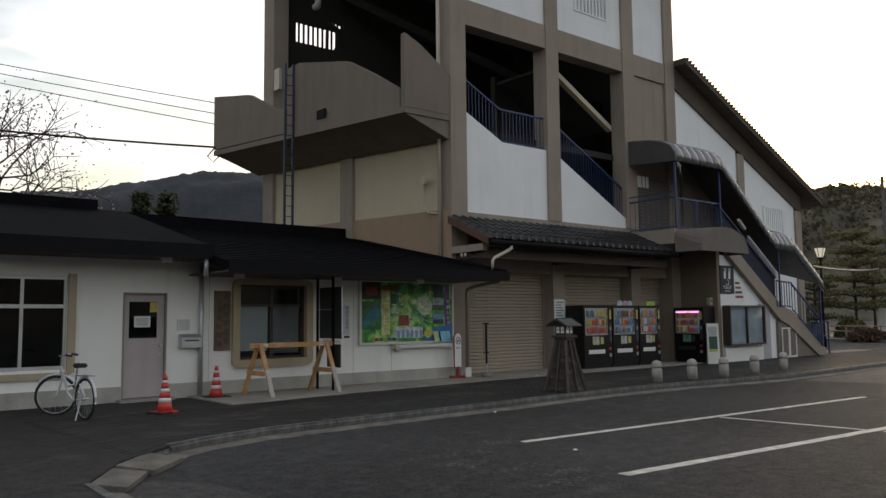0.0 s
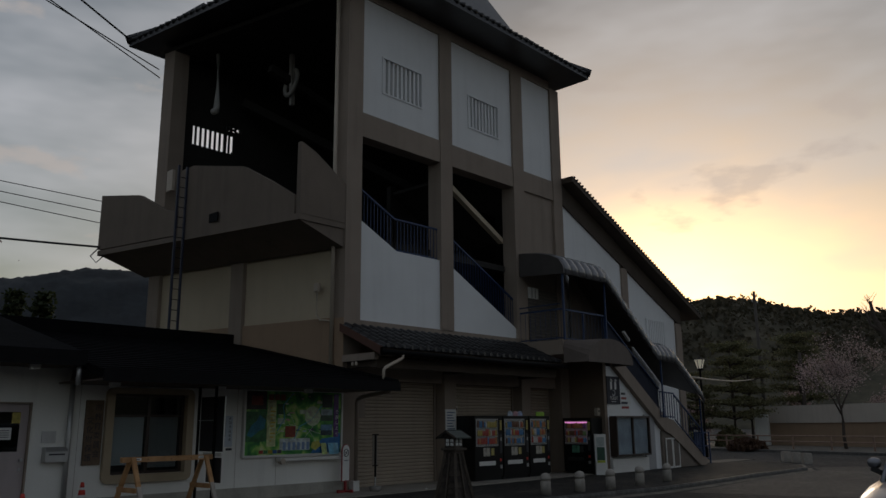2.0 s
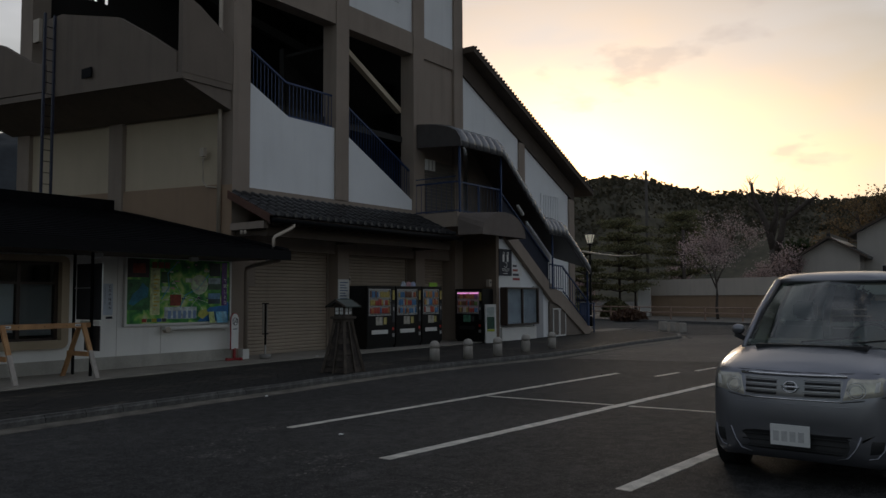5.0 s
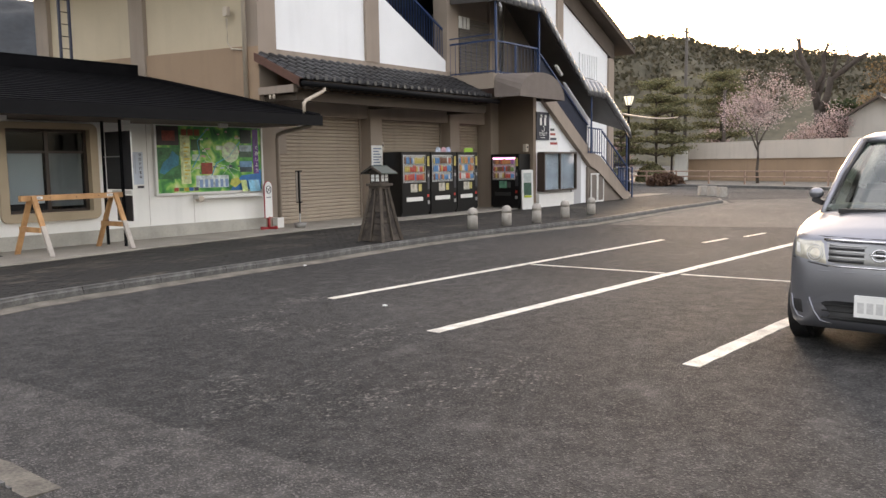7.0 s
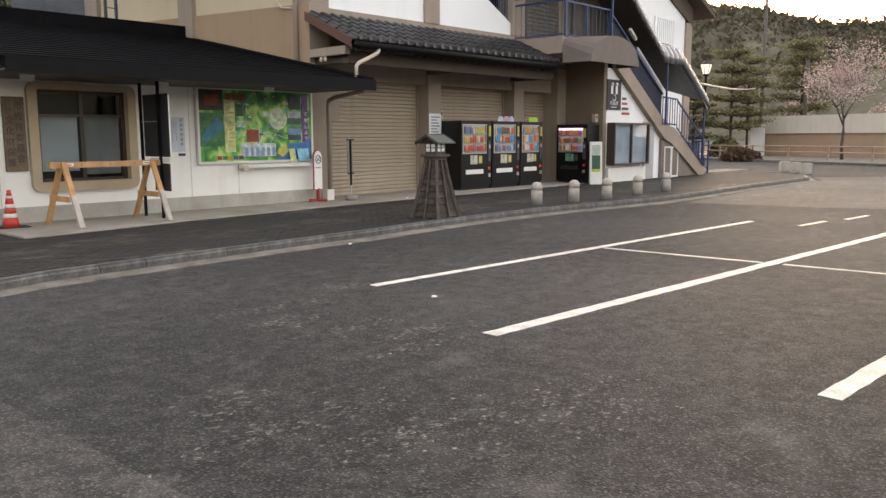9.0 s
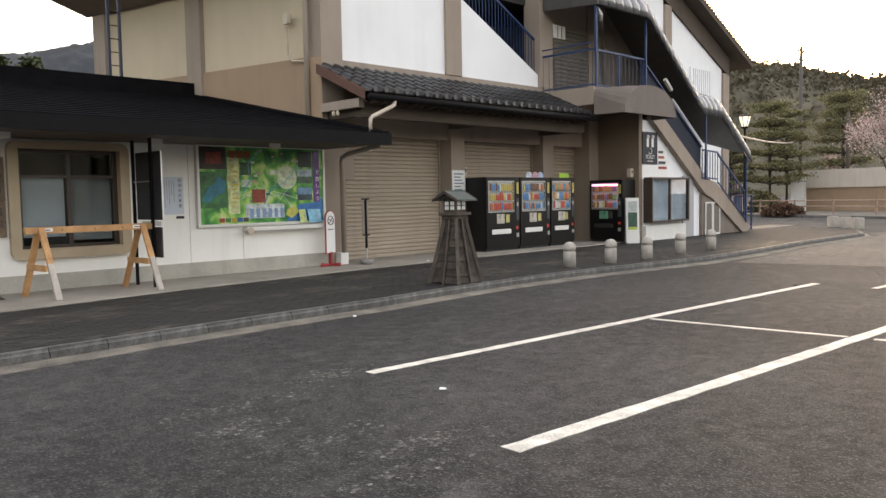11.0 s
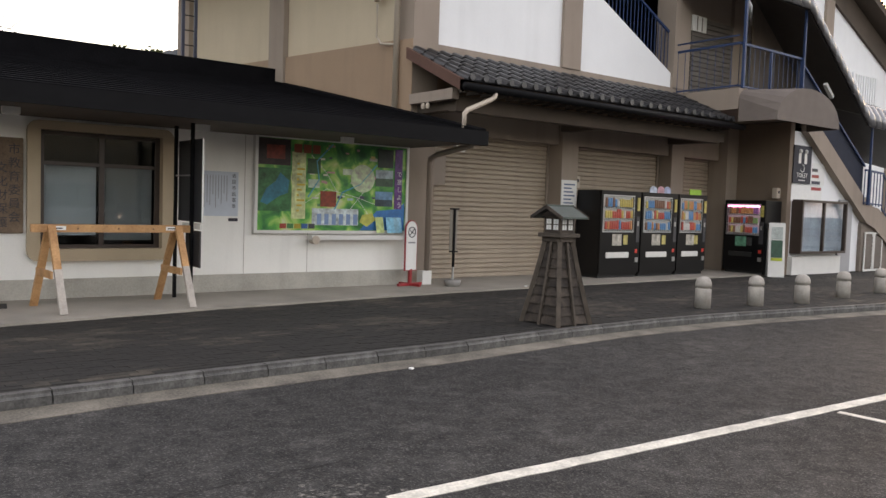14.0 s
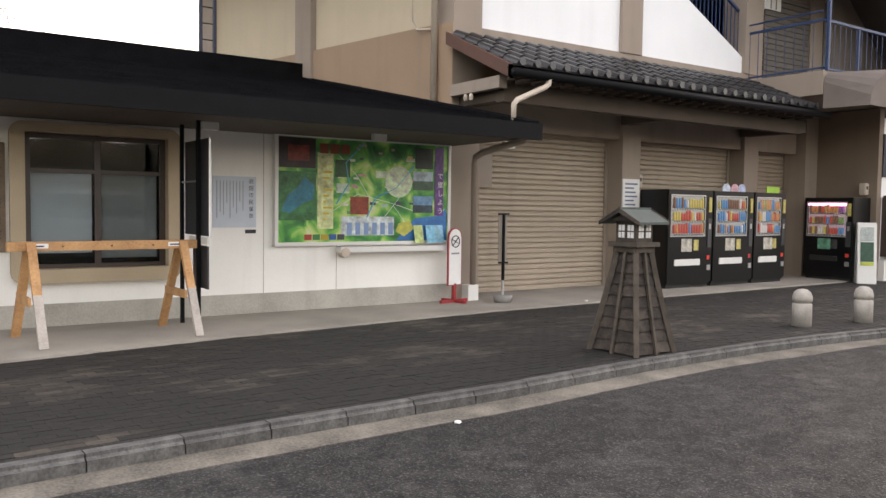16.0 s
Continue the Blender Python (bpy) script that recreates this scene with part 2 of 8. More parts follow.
CANOPYEDGE = mat("grey_canopy_edge", (0.2, 0.2, 0.21), 0.25, 0.2, 6, 40, 0.1, metal=0.5)
AWNING = mat("brown_awning", (0.14, 0.115, 0.1), 0.75, 0.15, 3, 80, 0.1)


# ---- building helpers ----
def box(bm, x0, y0, z0, x1, y1, z1, m=None):
    vs = [bm.verts.new(Vector(c) if m is None else m @ Vector(c)) for c in
          ((x0, y0, z0), (x1, y0, z0), (x1, y1, z0), (x0, y1, z0), (x0, y0, z1), (x1, y0, z1), (x1, y1, z1), (x0, y1, z1))]
    for f in ((0, 3, 2, 1), (4, 5, 6, 7), (0, 1, 5, 4), (1, 2, 6, 5), (2, 3, 7, 6), (3, 0, 4, 7)):
        bm.faces.new([vs[i] for i in f])
    return bm


def bar(bm, a, b, w, h=None, up=(0, 0, 1)):
    """A square bar from a to b."""
    a, b = Vector(a), Vector(b)
    h = h or w
    d = (b - a)
    m = d.to_track_quat('Z', 'Y').to_matrix().to_4x4()
    m.translation = a
    return box(bm, -w / 2, -h / 2, 0, w / 2, h / 2, d.length, m)


def tube(bm, pts, r, seg=8, r2=None, cap=True):
    """A round tube along points, tapering to r2."""
    pts = [Vector(p) for p in pts]
    rings = []
    for i, p in enumerate(pts):
        d = (pts[min(i + 1, len(pts) - 1)] - pts[max(i - 1, 0)]).normalized()
        q = d.to_track_quat('Z', 'Y').to_matrix()
        rad = r if r2 is None else r + (r2 - r) * i / (len(pts) - 1)
        rings.append([bm.verts.new(p + q @ Vector((rad * math.cos(a), rad * math.sin(a), 0))) for a in (2 * math.pi * k / seg for k in range(seg))])
    for u, v in zip(rings, rings[1:]):
        for k in range(seg):
            bm.faces.new((u[k], u[(k + 1) % seg], v[(k + 1) % seg], v[k]))
    if cap:
        bm.faces.new(rings[0][::-1])
        bm.faces.new(rings[-1])
    return bm


def lathe(bm, prof, seg=20, c=(0, 0)):
    """A turned body from (radius, height) pairs."""
    rings = [[bm.verts.new((c[0] + r * math.cos(2 * math.pi * k / seg), c[1] + r * math.sin(2 * math.pi * k / seg), z)) for k in range(seg)] for r, z in prof]
    for u, v in zip(rings, rings[1:]):
        for k in range(seg):
            bm.faces.new((u[k], u[(k + 1) % seg], v[(k + 1) % seg], v[k]))
    bm.faces.new(rings[0][::-1])
    bm.faces.new(rings[-1])
    return bm


def prism(bm, poly, d0, d1, axis='y', m=None):
    """A flat outline pushed through from d0 to d1. axis y: outline is (x, z); x: (y, z); z: (x, y)."""
    def at(p, d):
        v = {'y': (p[0], d, p[1]), 'x': (d, p[0], p[1]), 'z': (p[0], p[1], d)}[axis]
        return Vector(v) if m is None else m @ Vector(v)
    a, b = [bm.verts.new(at(p, d0)) for p in poly], [bm.verts.new(at(p, d1)) for p in poly]
    bm.faces.new(a)
    bm.faces.new(b[::-1])
    for i in range(len(poly)):
        j = (i + 1) % len(poly)
        bm.faces.new((a[j], a[i], b[i], b[j]))
    return bm


def part(name, bm, material, parent=None, label="", smooth=False, bevel=0.0):
    """Links a bmesh as one mesh object, under a thing or a part."""
    if bevel:
        bmesh.ops.bevel(bm, geom=bm.edges[:], offset=bevel, segments=2, affect='EDGES', clamp_overlap=True)
    bmesh.ops.recalc_face_normals(bm, faces=bm.faces[:])
    me = bpy.data.meshes.new(name)
    bm.to_mesh(me)
    bm.free()
    me.materials.append(material)
    if smooth:
        for p in me.polygons:
            p.use_smooth = True
    ob = new(name, me)
    ob.parent = parent
    return tagged(ob, label)


def boxes(name, spans, material, parent=None, label="", bevel=0.0):
    bm = bmesh.new()
    for s in spans:
        box(bm, *s)
    return part(name, bm, material, parent, label, bevel=bevel)


def thing(name, label, category, m=None, group="", kind=""):
    ob = tagged(new(name), label, category, group, kind)
    ob.empty_display_size = 0.1
    if m is not None:
        ob.matrix_basis = m
    return ob


def structure(name, bm, material, label, category, smooth=False):
    ob = part(name, bm, material, None, label, smooth)
    return tagged(ob, label, category, "", "structure")


def wall_with_holes(bm, x0, x1, z0, z1, y0, y1, holes):
    """A wall along x with rectangular openings (x0, z0, x1, z1) right through it, in one piece."""
    xs = sorted({x0, x1, *[h[0] for h in holes], *[h[2] for h in holes]})
    zs = sorted({z0, z1, *[h[1] for h in holes], *[h[3] for h in holes]})
    verts = {}

    def v(i, j, y):
        if (i, j, y) not in verts:
            verts[i, j, y] = bm.verts.new((xs[i], y, zs[j]))
        return verts[i, j, y]

    def solid(i, j):
        if not (0 <= i < len(xs) - 1 and 0 <= j < len(zs) - 1):
            return False
        cx, cz = (xs[i] + xs[i + 1]) / 2, (zs[j] + zs[j + 1]) / 2
        return not any(h[0] < cx < h[2] and h[1] < cz < h[3] for h in holes)
    for i in range(len(xs) - 1):
        for j in range(len(zs) - 1):
            if not solid(i, j):
                continue
            for y in (y0, y1):
                bm.faces.new((v(i, j, y), v(i + 1, j, y), v(i + 1, j + 1, y), v(i, j + 1, y)))
            for di, dj, a, b in ((-1, 0, (i, j), (i, j + 1)), (1, 0, (i + 1, j), (i + 1, j + 1)), (0, -1, (i, j), (i + 1, j)), (0, 1, (i, j + 1), (i + 1, j + 1))):
                if not solid(i + di, j + dj):
                    bm.faces.new((v(*a, y0), v(*b, y0), v(*b, y1), v(*a, y1)))
    return bm


def mesh_of(name, bm, material, smooth=False):
    """Mesh data to be shared by alike pieces."""
    bmesh.ops.recalc_face_normals(bm, faces=bm.faces[:])
    me = bpy.data.meshes.new(name)
    bm.to_mesh(me)
    bm.free()
    me.materials.append(material)
    for p in me.polygons:
        p.use_smooth = smooth
    return me


def piece(name, me, m, parent):
    ob = new(name, me)
    ob.parent = parent
    ob.matrix_basis = m
    return ob


def along(a, b):
    """The pose at a whose z runs towards b, and the length to it."""
    d = Vector(b) - Vector(a)
    m = d.to_track_quat('Z', 'Y').to_matrix().to_4x4()
    m.translation = a
    return m @ Matrix.Diagonal((1, 1, d.length, 1))


# ---- ground ----
structure("ground", box(bmesh.new(), -1500, -1500, -0.5, 1500, 1500, 0), ROAD, "worn dark grey asphalt of the parking yard", "ground")
KERBLINE = [(3.1, -30), (3.1, 5.5), (2.95, 7.8), (3.0, 9.2), (3.6, 10.2), (4.6, 11.1), (6.0, 11.55), (8.8, 11.74), (11.3, 11.83), (13.1, 12.0), (15, 12.05), (16.6, 11.98), (18.2, 11.8), (20.7, 11.52), (23, 11.6), (27, 11.85), (32.5, 11.9), (34.2, 12.6), (36.5, 15.2)]
OUTER = [(36.5, 40), (-60, 40), (-60, -30)]
structure("pavement", prism(bmesh.new(), KERBLINE + OUTER, 0.0, 0.12, 'z'), PAVE, "dark damp bedding of the paved walk along the building", "pavement")


def resample(line, step):
    out, left = [Vector(line[0])], step
    for a, b in zip(line, line[1:]):
        a, b = Vector(a), Vector(b)
        d, pos = (b - a).length, 0.0
        while pos + left <= d:
            pos += left
            out.append(a.lerp(b, pos / d))
            left = step
        left -= d - pos
    return out


old = [(3.1, -6), (4.6, -6), (4.45, 2), (4.42, 4.4), (4.33, 5.7), (4.25, 7.8), (4.1, 9.0), (3.6, 9.5), (3.0, 9.0), (2.95, 7.8), (3.1, 5.5)]
structure("old_road_patch", prism(bmesh.new(), old, -0.01, 0.004, 'z'), OLDROAD, "strip of pale older asphalt beside the kerb", "road")

# ---- tower building ----
tower = thing("tower_building", "four-storey beige concrete tower with white wall panels and tiled roof", "building")
SK = -0.204                                     # the side face runs askew: x shift a metre of depth


def sk(x, s, off=0.0):
    """A place s metres back along the skewed side face, x metres right of it."""
    return (14.4 + x + SK * s, 17.2 + s)


def skbox(bm, x0, s0, z0, x1, s1, z1):
    pts = [(*sk(x0, s0), z0), (*sk(x1, s0), z0), (*sk(x1, s1), z0), (*sk(x0, s1), z0)]
    a = [bm.verts.new(p) for p in pts]
    b = [bm.verts.new((p[0], p[1], z1)) for p in pts]
    bm.faces.new(a[::-1])
    bm.faces.new(b)
    for i in range(4):
        j = (i + 1) % 4
        bm.faces.new((a[i], a[j], b[j], b[i]))
    return bm


for x0, x1, z0 in ((14.4, 14.97, 0.14), (18.25, 18.8, 4.6), (22.0, 22.6, 4.6), (24.4, 24.95, 0.14)):
    boxes("column", [(x0, 17.2, z0, x1, 17.75, 14.4)], FRAME, tower)
for s0 in (3.75, 7.4):
    part("column", skbox(bmesh.new(), 0, s0, 0.14, 0.55, s0 + 0.5, 7.0 if s0 < 5 else 14.4), FRAME, tower)
boxes("beam", [(14.97, 17.23, 9.92, 24.4, 17.7, 10.65)], FRAME, tower)
boxes("beam", [(14.97, 17.23, 4.2, 24.4, 17.7, 4.6)], FRAME, tower)
boxes("beam", [(14.97, 17.23, 14.33, 24.4, 17.7, 14.7)], FRAME, tower)
# lower white panels under the stairs
for poly in ([(14.97, 4.6), (18.25, 4.6), (18.25, 6.75), (16.41, 6.75), (14.97, 7.46)],
             [(18.8, 4.6), (22.0, 4.6), (22.0, 4.95), (18.8, 6.62)]):
    part("wall_panel", prism(bmesh.new(), poly, 17.28, 17.5), WHITE, tower, "white rendered stair panel")
boxes("wall_panel", [(22.6, 17.3, 4.6, 24.4, 17.5, 9.92)], FRAME, tower, "grey-beige wall panel")
for x0, x1, hole in ((14.97, 18.25, (15.82, 11.54, 17.44, 12.65)), (18.8, 22.0, (19.72, 11.54, 21.25, 12.65)), (22.6, 24.4, None)):
    part("wall_panel", wall_with_holes(bmesh.new(), x0, x1, 10.65, 14.33, 17.28, 17.5, [hole] if hole else []), WHITE, tower, "white rendered wall panel")
    if hole:
        a, c, b, d = hole
        win = part("window", wall_with_holes(bmesh.new(), a - 0.05, b + 0.05, c - 0.05, d + 0.05, 17.25, 17.277, [hole]), WHITE, tower, "white slatted vent window")
        for i in range(9):
            x = a + (b - a) * (i + 0.5) / 9
            boxes("slat", [(x - 0.04, 17.3, c, x + 0.04, 17.4, d)], WHITE, win)
# inside; the near-black surfaces carry the rooms' shade in their colour
part("wall_inner", skbox(bmesh.new(), 0.3, 7.95, 0.14, 10.5, 8.2, 7.0), CREAM, tower)
BW = 25.0
part("wall_inner", wall_with_holes(bmesh.new(), 12.9, 25.0, 7.0, 14.4, BW, BW + 0.08, [(13.95, 11.4, 15.65, 12.1), (15.2, 12.25, 15.9, 12.45)]), SHADEIN, tower)
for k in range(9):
    boxes("slat", [(14.04 + k * 0.19, BW + 0.02, 11.4, 14.12 + k * 0.19, BW + 0.05, 12.1)], SHADEIN, tower)
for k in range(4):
    boxes("slat", [(15.28 + k * 0.17, BW + 0.02, 12.25, 15.36 + k * 0.17, BW + 0.05, 12.45)], SHADEIN, tower)
boxes("wall_inner", [(24.6, 17.75, 0.14, 24.9, BW, 14.4)], SHADEIN, tower)
part("floor_slab", skbox(bmesh.new(), 0.3, 0.5, 6.95, 10.2, 7.9, 7.15), SHADEIN, tower)
part("ceiling_slab", skbox(bmesh.new(), 0.0, 0.3, 14.4, 10.5, 8.0, 14.55), SHADEIN, tower)
boxes("wall_inner", [(18.9, 20.2, 4.4, 24.6, 20.4, 9.9)], SHADEIN, tower)
# side wall below the gallery
part("side_wall", skbox(bmesh.new(), 0.12, 0.55, 4.65, 0.35, 3.75, 7.0), CREAM, tower)
part("side_wall", skbox(bmesh.new(), 0.12, 4.25, 4.65, 0.35, 7.4, 7.0), CREAM, tower)
part("side_wall", skbox(bmesh.new(), 0.06, 0.55, 0.14, 0.4, 3.75, 4.65), TAN, tower)
part("side_wall", skbox(bmesh.new(), 0.06, 4.25, 0.14, 0.4, 7.4, 4.65), TAN, tower)
part("side_wall", skbox(bmesh.new(), -0.012, 0.004, 0.14, 0.058, 0.55, 4.62), TAN, tower, "tan rendered column face")
# gallery slab and parapets
part("gallery_slab", skbox(bmesh.new(), -1.55, 0.02, 7.06, -0.01, 8.2, 7.22), PARAPET, tower, "cantilevered concrete gallery slab")


def skprofile(name, poly, x0, x1, material, label=""):
    bm = bmesh.new()
    a = [bm.verts.new((*sk(x0, s), z)) for s, z in poly]
    b = [bm.verts.new((*sk(x1, s), z)) for s, z in poly]
    bm.faces.new(a)
    bm.faces.new(b[::-1])
    for i in range(len(poly)):
        j = (i + 1) % len(poly)
        bm.faces.new((a[j], a[i], b[i], b[j]))
    return part(name, bm, material, tower, label)


skprofile("parapet", [(0.2, 7.22), (4.6, 7.22), (4.6, 9.2), (4.1, 9.27), (2.1, 8.88), (1.1, 8.3), (0.3, 7.78), (0.2, 7.74)], -1.55, -1.4, PARAPET, "stained concrete parapet with curved top")
skprofile("parapet", [(4.75, 7.25), (8.2, 7.25), (8.2, 9.02), (6.4, 8.75), (5.2, 8.1), (4.75, 8.0)], -1.55, -1.4, PARAPET)
fin = [(12.85, 7.22), (14.39, 7.22), (14.39, 8.3), (13.95, 8.62), (13.35, 9.0), (12.85, 9.2)]
part("parapet", prism(bmesh.new(), fin, 17.21, 17.38), PARAPET, tower)
bm = bmesh.new()
HA = [(*sk(-1.5, 0.06), 7.055), (*sk(-0.005, 0.06), 7.055), (*sk(-0.005, 0.06), 6.55)]
HB = [(*sk(-1.5, 8.1), 7.055), (*sk(-0.005, 8.1), 7.055), (*sk(-0.005, 8.1), 6.55)]
ha, hb = [bm.verts.new(p) for p in HA], [bm.verts.new(p) for p in HB]
bm.faces.new(ha)
bm.faces.new(hb[::-1])
for i in range(3):
    bm.faces.new((ha[i], ha[(i + 1) % 3], hb[(i + 1) % 3], hb[i]))
part("haunch", bm, PARAPET, tower, "sloping underside of the gallery")
# ground floor: shutters between columns
for x0, x1 in ((18.5, 19.0), (22.3, 22.8)):
    boxes("column", [(x0, 17.35, 0.14, x1, 17.85, 3.6)], FRAME, tower)
boxes("lintel", [(14.97, 17.45, 3.0, 24.7, 17.8, 3.55)], FRAME, tower)


def shutter(x0, x1):
    sh = thing("roller_shutter", "closed beige steel roller shutter between concrete columns", "shutter", pose(x0, 17.78, 0.14), "roller shutters")
    for i in range(30):
        z = i * 0.097
        bm = bmesh.new()
        prism(bm, [(0.0, z), (-0.022, z + 0.02), (-0.022, z + 0.07), (0.0, z + 0.092), (0.03, z + 0.092), (0.03, z)], 0, x1 - x0, 'x')
        part("slat", bm, SHUTTER, sh)
    boxes("guide_rail", [(-0.07, -0.05, 0, 0, 0.05, 2.95)], GREYPIPE, sh)
    boxes("guide_rail", [(x1 - x0, -0.05, 0, x1 - x0 + 0.07, 0.05, 2.95)], GREYPIPE, sh)


for x0, x1 in ((15.2, 18.43), (19.07, 22.23), (22.87, 24.55)):
    shutter(x0, x1)
boxes("back_wall", [(14.9, 18.0, 0.14, 24.9, 18.2, 4.3)], TAN, tower)
# hipped roof with steep upper gable
ex1, ey0, ey1 = 25.3, 16.0, 26.0


def hipring(inset, z):
    return [(13.25 + 0.87 * inset, ey0 + inset, z), (ex1 - inset, ey0 + inset, z), (ex1 - inset, ey1 - inset, z), (11.9 + 1.07 * inset, ey1 - inset, z)]


bm = bmesh.new()
levels = [(0, 14.66), (0.0, 14.82), (0.9, 15.3), (1.8, 16.2), (3.0, 18.6), (4.2, 21.5)]
rings = [[bm.verts.new(p) for p in hipring(i, z)] for i, z in levels]
for u, v in zip(rings, rings[1:]):
    for k in range(4):
        bm.faces.new((u[k], u[(k + 1) % 4], v[(k + 1) % 4], v[k]))
bm.faces.new(rings[0][::-1])
bm.faces.new(rings[-1])
roof = part("roof", bm, ROOFTILE, tower, "dark tiled hipped roof")
TILEROLL = mesh_of("tile", tube(bmesh.new(), [(0, 0, 0), (0, 0, 1)], 0.075, 8), ROOFTILE, True)
for k in range(4):
    a, b = Vector(hipring(-0.05, 14.83)[k]), Vector(hipring(-0.05, 14.83)[(k + 1) % 4])
    c, d = Vector(hipring(0.95, 15.37)[k]), Vector(hipring(0.95, 15.37)[(k + 1) % 4])
    cnt = int((b - a).length / 0.3)
    for i in range(cnt + 1):
        piece("tile", TILEROLL, along(a.lerp(b, i / cnt), c.lerp(d, i / cnt)), roof)
for k in (0, 1, 2, 3):
    pts = [Vector(hipring(i - 0.06, z + 0.08)[k]) for i, z in levels[1:4]]
    part("hip_ridge", tube(bmesh.new(), pts, 0.16, 8), ROOFTILE, roof)
# right wing with a sloping roof
boxes("column", [(33.4, 17.2, 0.14, 33.9, 17.6, 6.1)], FRAME, tower)
boxes("column", [(29.0, 17.2, 0.14, 29.45, 17.6, 8.0)], FRAME, tower)
slope = lambda x: 9.85 + (x - 25.0) * (6.05 - 9.85) / 8.8
for x0, x1 in ((24.95, 29.0), (29.45, 33.4)):
    part("wall_panel", prism(bmesh.new(), [(x0, 0.14), (x1, 0.14), (x1, slope(x1)), (x0, slope(x0))], 17.28, 17.5), WHITE, tower, "white rendered wing wall")
part("beam", prism(bmesh.new(), [(24.95, slope(24.95)), (33.9, slope(33.9)), (33.9, slope(33.9) + 0.7), (24.95, slope(24.95) + 0.8)], 17.2, 17.6), SOFFIT, tower)
wing = part("roof", prism(bmesh.new(), [(24.95, 10.66), (34.9, 6.36), (34.9, 6.58), (24.95, 10.88)], 16.7, 25.0), SOFFIT, tower, "sloping tiled wing roof")
for i in range(56):
    u = (i + 0.5) / 56
    piece("tile", TILEROLL, along((24.98 + 9.9 * u, 16.66, 10.88 - 4.3 * u), (24.98 + 9.9 * u, 24.9, 10.92 - 4.3 * u)) @ Matrix.Diagonal((0.62, 0.62, 1, 1)), wing)
win = part("window", wall_with_holes(bmesh.new(), 30.85, 32.45, 4.75, 6.1, 17.22, 17.27, [(30.92, 4.8, 32.38, 6.05)]), WHITE, tower, "white slatted vent window")
for i in range(10):
    boxes("slat", [(30.92 + i * 0.155, 17.22, 4.8, 31.0 + i * 0.155, 17.27, 6.05)], WHITE, win)
boxes("wall_inner", [(24.95, 24.5, 0.14, 33.9, 24.7, 5.9)], SHADEIN, tower)
boxes("wall_inner", [(33.7, 17.6, 0.14, 33.9, 24.6, 5.9)], WHITE, tower)
# blue stair railings in the openings
def railing(a, b, h, parent, step=0.14, thick=0.017):
    a, b = Vector(a), Vector(b)
    up = Vector((0, 0, h))
    rail = part("railing", bar(bmesh.new(), a + up, b + up, 0.05), BLUE, parent, "blue painted steel railing")
    part("bottom_rail", bar(bmesh.new(), a + up * 0.06, b + up * 0.06, 0.035), BLUE, rail)
    cnt = max(2, int((b - a).length / step))
    for i in range(cnt + 1):
        p = a.lerp(b, i / cnt)
        part("baluster", bar(bmesh.new(), p, p + up, thick), BLUE, rail)
railing((14.97, 17.4, 7.45), (16.41, 17.4, 6.75), 1.0, tower)
railing((16.41, 17.4, 6.75), (18.25, 17.4, 6.75), 1.0, tower)
railing((18.8, 17.4, 6.62), (22.0, 17.4, 4.95), 1.0, tower)
part("stair_soffit", prism(bmesh.new(), [(19.0, 9.75), (22.0, 8.15), (22.0, 7.97), (19.0, 9.57)], 17.75, 17.95), CREAM, tower, "pale stair edge beam")
# flights in the same near-black, standing for shade behind the openings
part("stair_flight", prism(bmesh.new(), [(19.0, 9.7), (22.0, 8.1), (22.0, 8.0), (19.0, 9.6)], 17.96, 20.2), SHADEIN, tower)
part("stair_flight", prism(bmesh.new(), [(14.97, 7.2), (16.4, 6.5), (18.6, 6.5), (22.0, 4.8), (22.0, 4.6), (18.6, 6.2), (16.4, 6.2), (14.97, 6.9)], 17.5, 20.2), SHADEIN, tower)

# pent roof over the shutters
pent = thing("pent_roof", "grey tiled pent roof over the shutters with dark gutter", "roof", pose(14.3, 17.2, 0))
PX = 7.95
part("deck", prism(bmesh.new(), [(0.0, 4.38), (-1.62, 3.66), (-1.62, 3.56), (0.0, 4.26)], 0, PX, 'x'), SOFFIT, pent, "brown boarded deck")
# beige beam and brackets take dark brown, standing for shade under the tiles
boxes("beam", [(0.2, -1.2, 3.24, PX, -1.0, 3.5)], SOFFIT, pent, "eave beam coloured dark for shade")
for x in (0.35, 4.3, 8.0):
    boxes("bracket", [(x - 0.12, -1.19, 3.27, x + 0.12, 0.2, 3.49)], SOFFIT, pent)
boxes("bargeboard", [(-0.05, -1.66, 3.5, 0.0, -1.6, 3.7)], SOFFIT, pent)
part("bargeboard", prism(bmesh.new(), [(0.0, 4.44), (-1.66, 3.7), (-1.66, 3.5), (0.0, 4.24)], -0.05, 0.0, 'x'), mat("red_brown_board", (0.1, 0.045, 0.03), 0.7, 0.2, 4, 40, 0.1), pent, "dark red-brown bargeboard")
bm = bmesh.new()
tube(bm, [(-0.05, -1.72, 3.58), (PX + 0.1, -1.72, 3.58)], 0.065, 10)
part("gutter", bm, BLACKMETAL, pent, "black half-round gutter", True)
bm = bmesh.new()
tube(bm, [(0.63, -1.72, 3.55), (0.62, -1.72, 3.47), (0.55, -1.72, 3.42), (0.03, -1.72, 3.19), (-0.03, -1.72, 3.13), (-0.03, -1.72, 2.84)], 0.042, 10)
part("downpipe", bm, PIPE, pent, "beige downpipe elbow", True)

boxes("purlin", [(0.03, -1.3, 3.42, 0.17, -0.02, 3.6)], FRAME, pent, "beige purlin end")
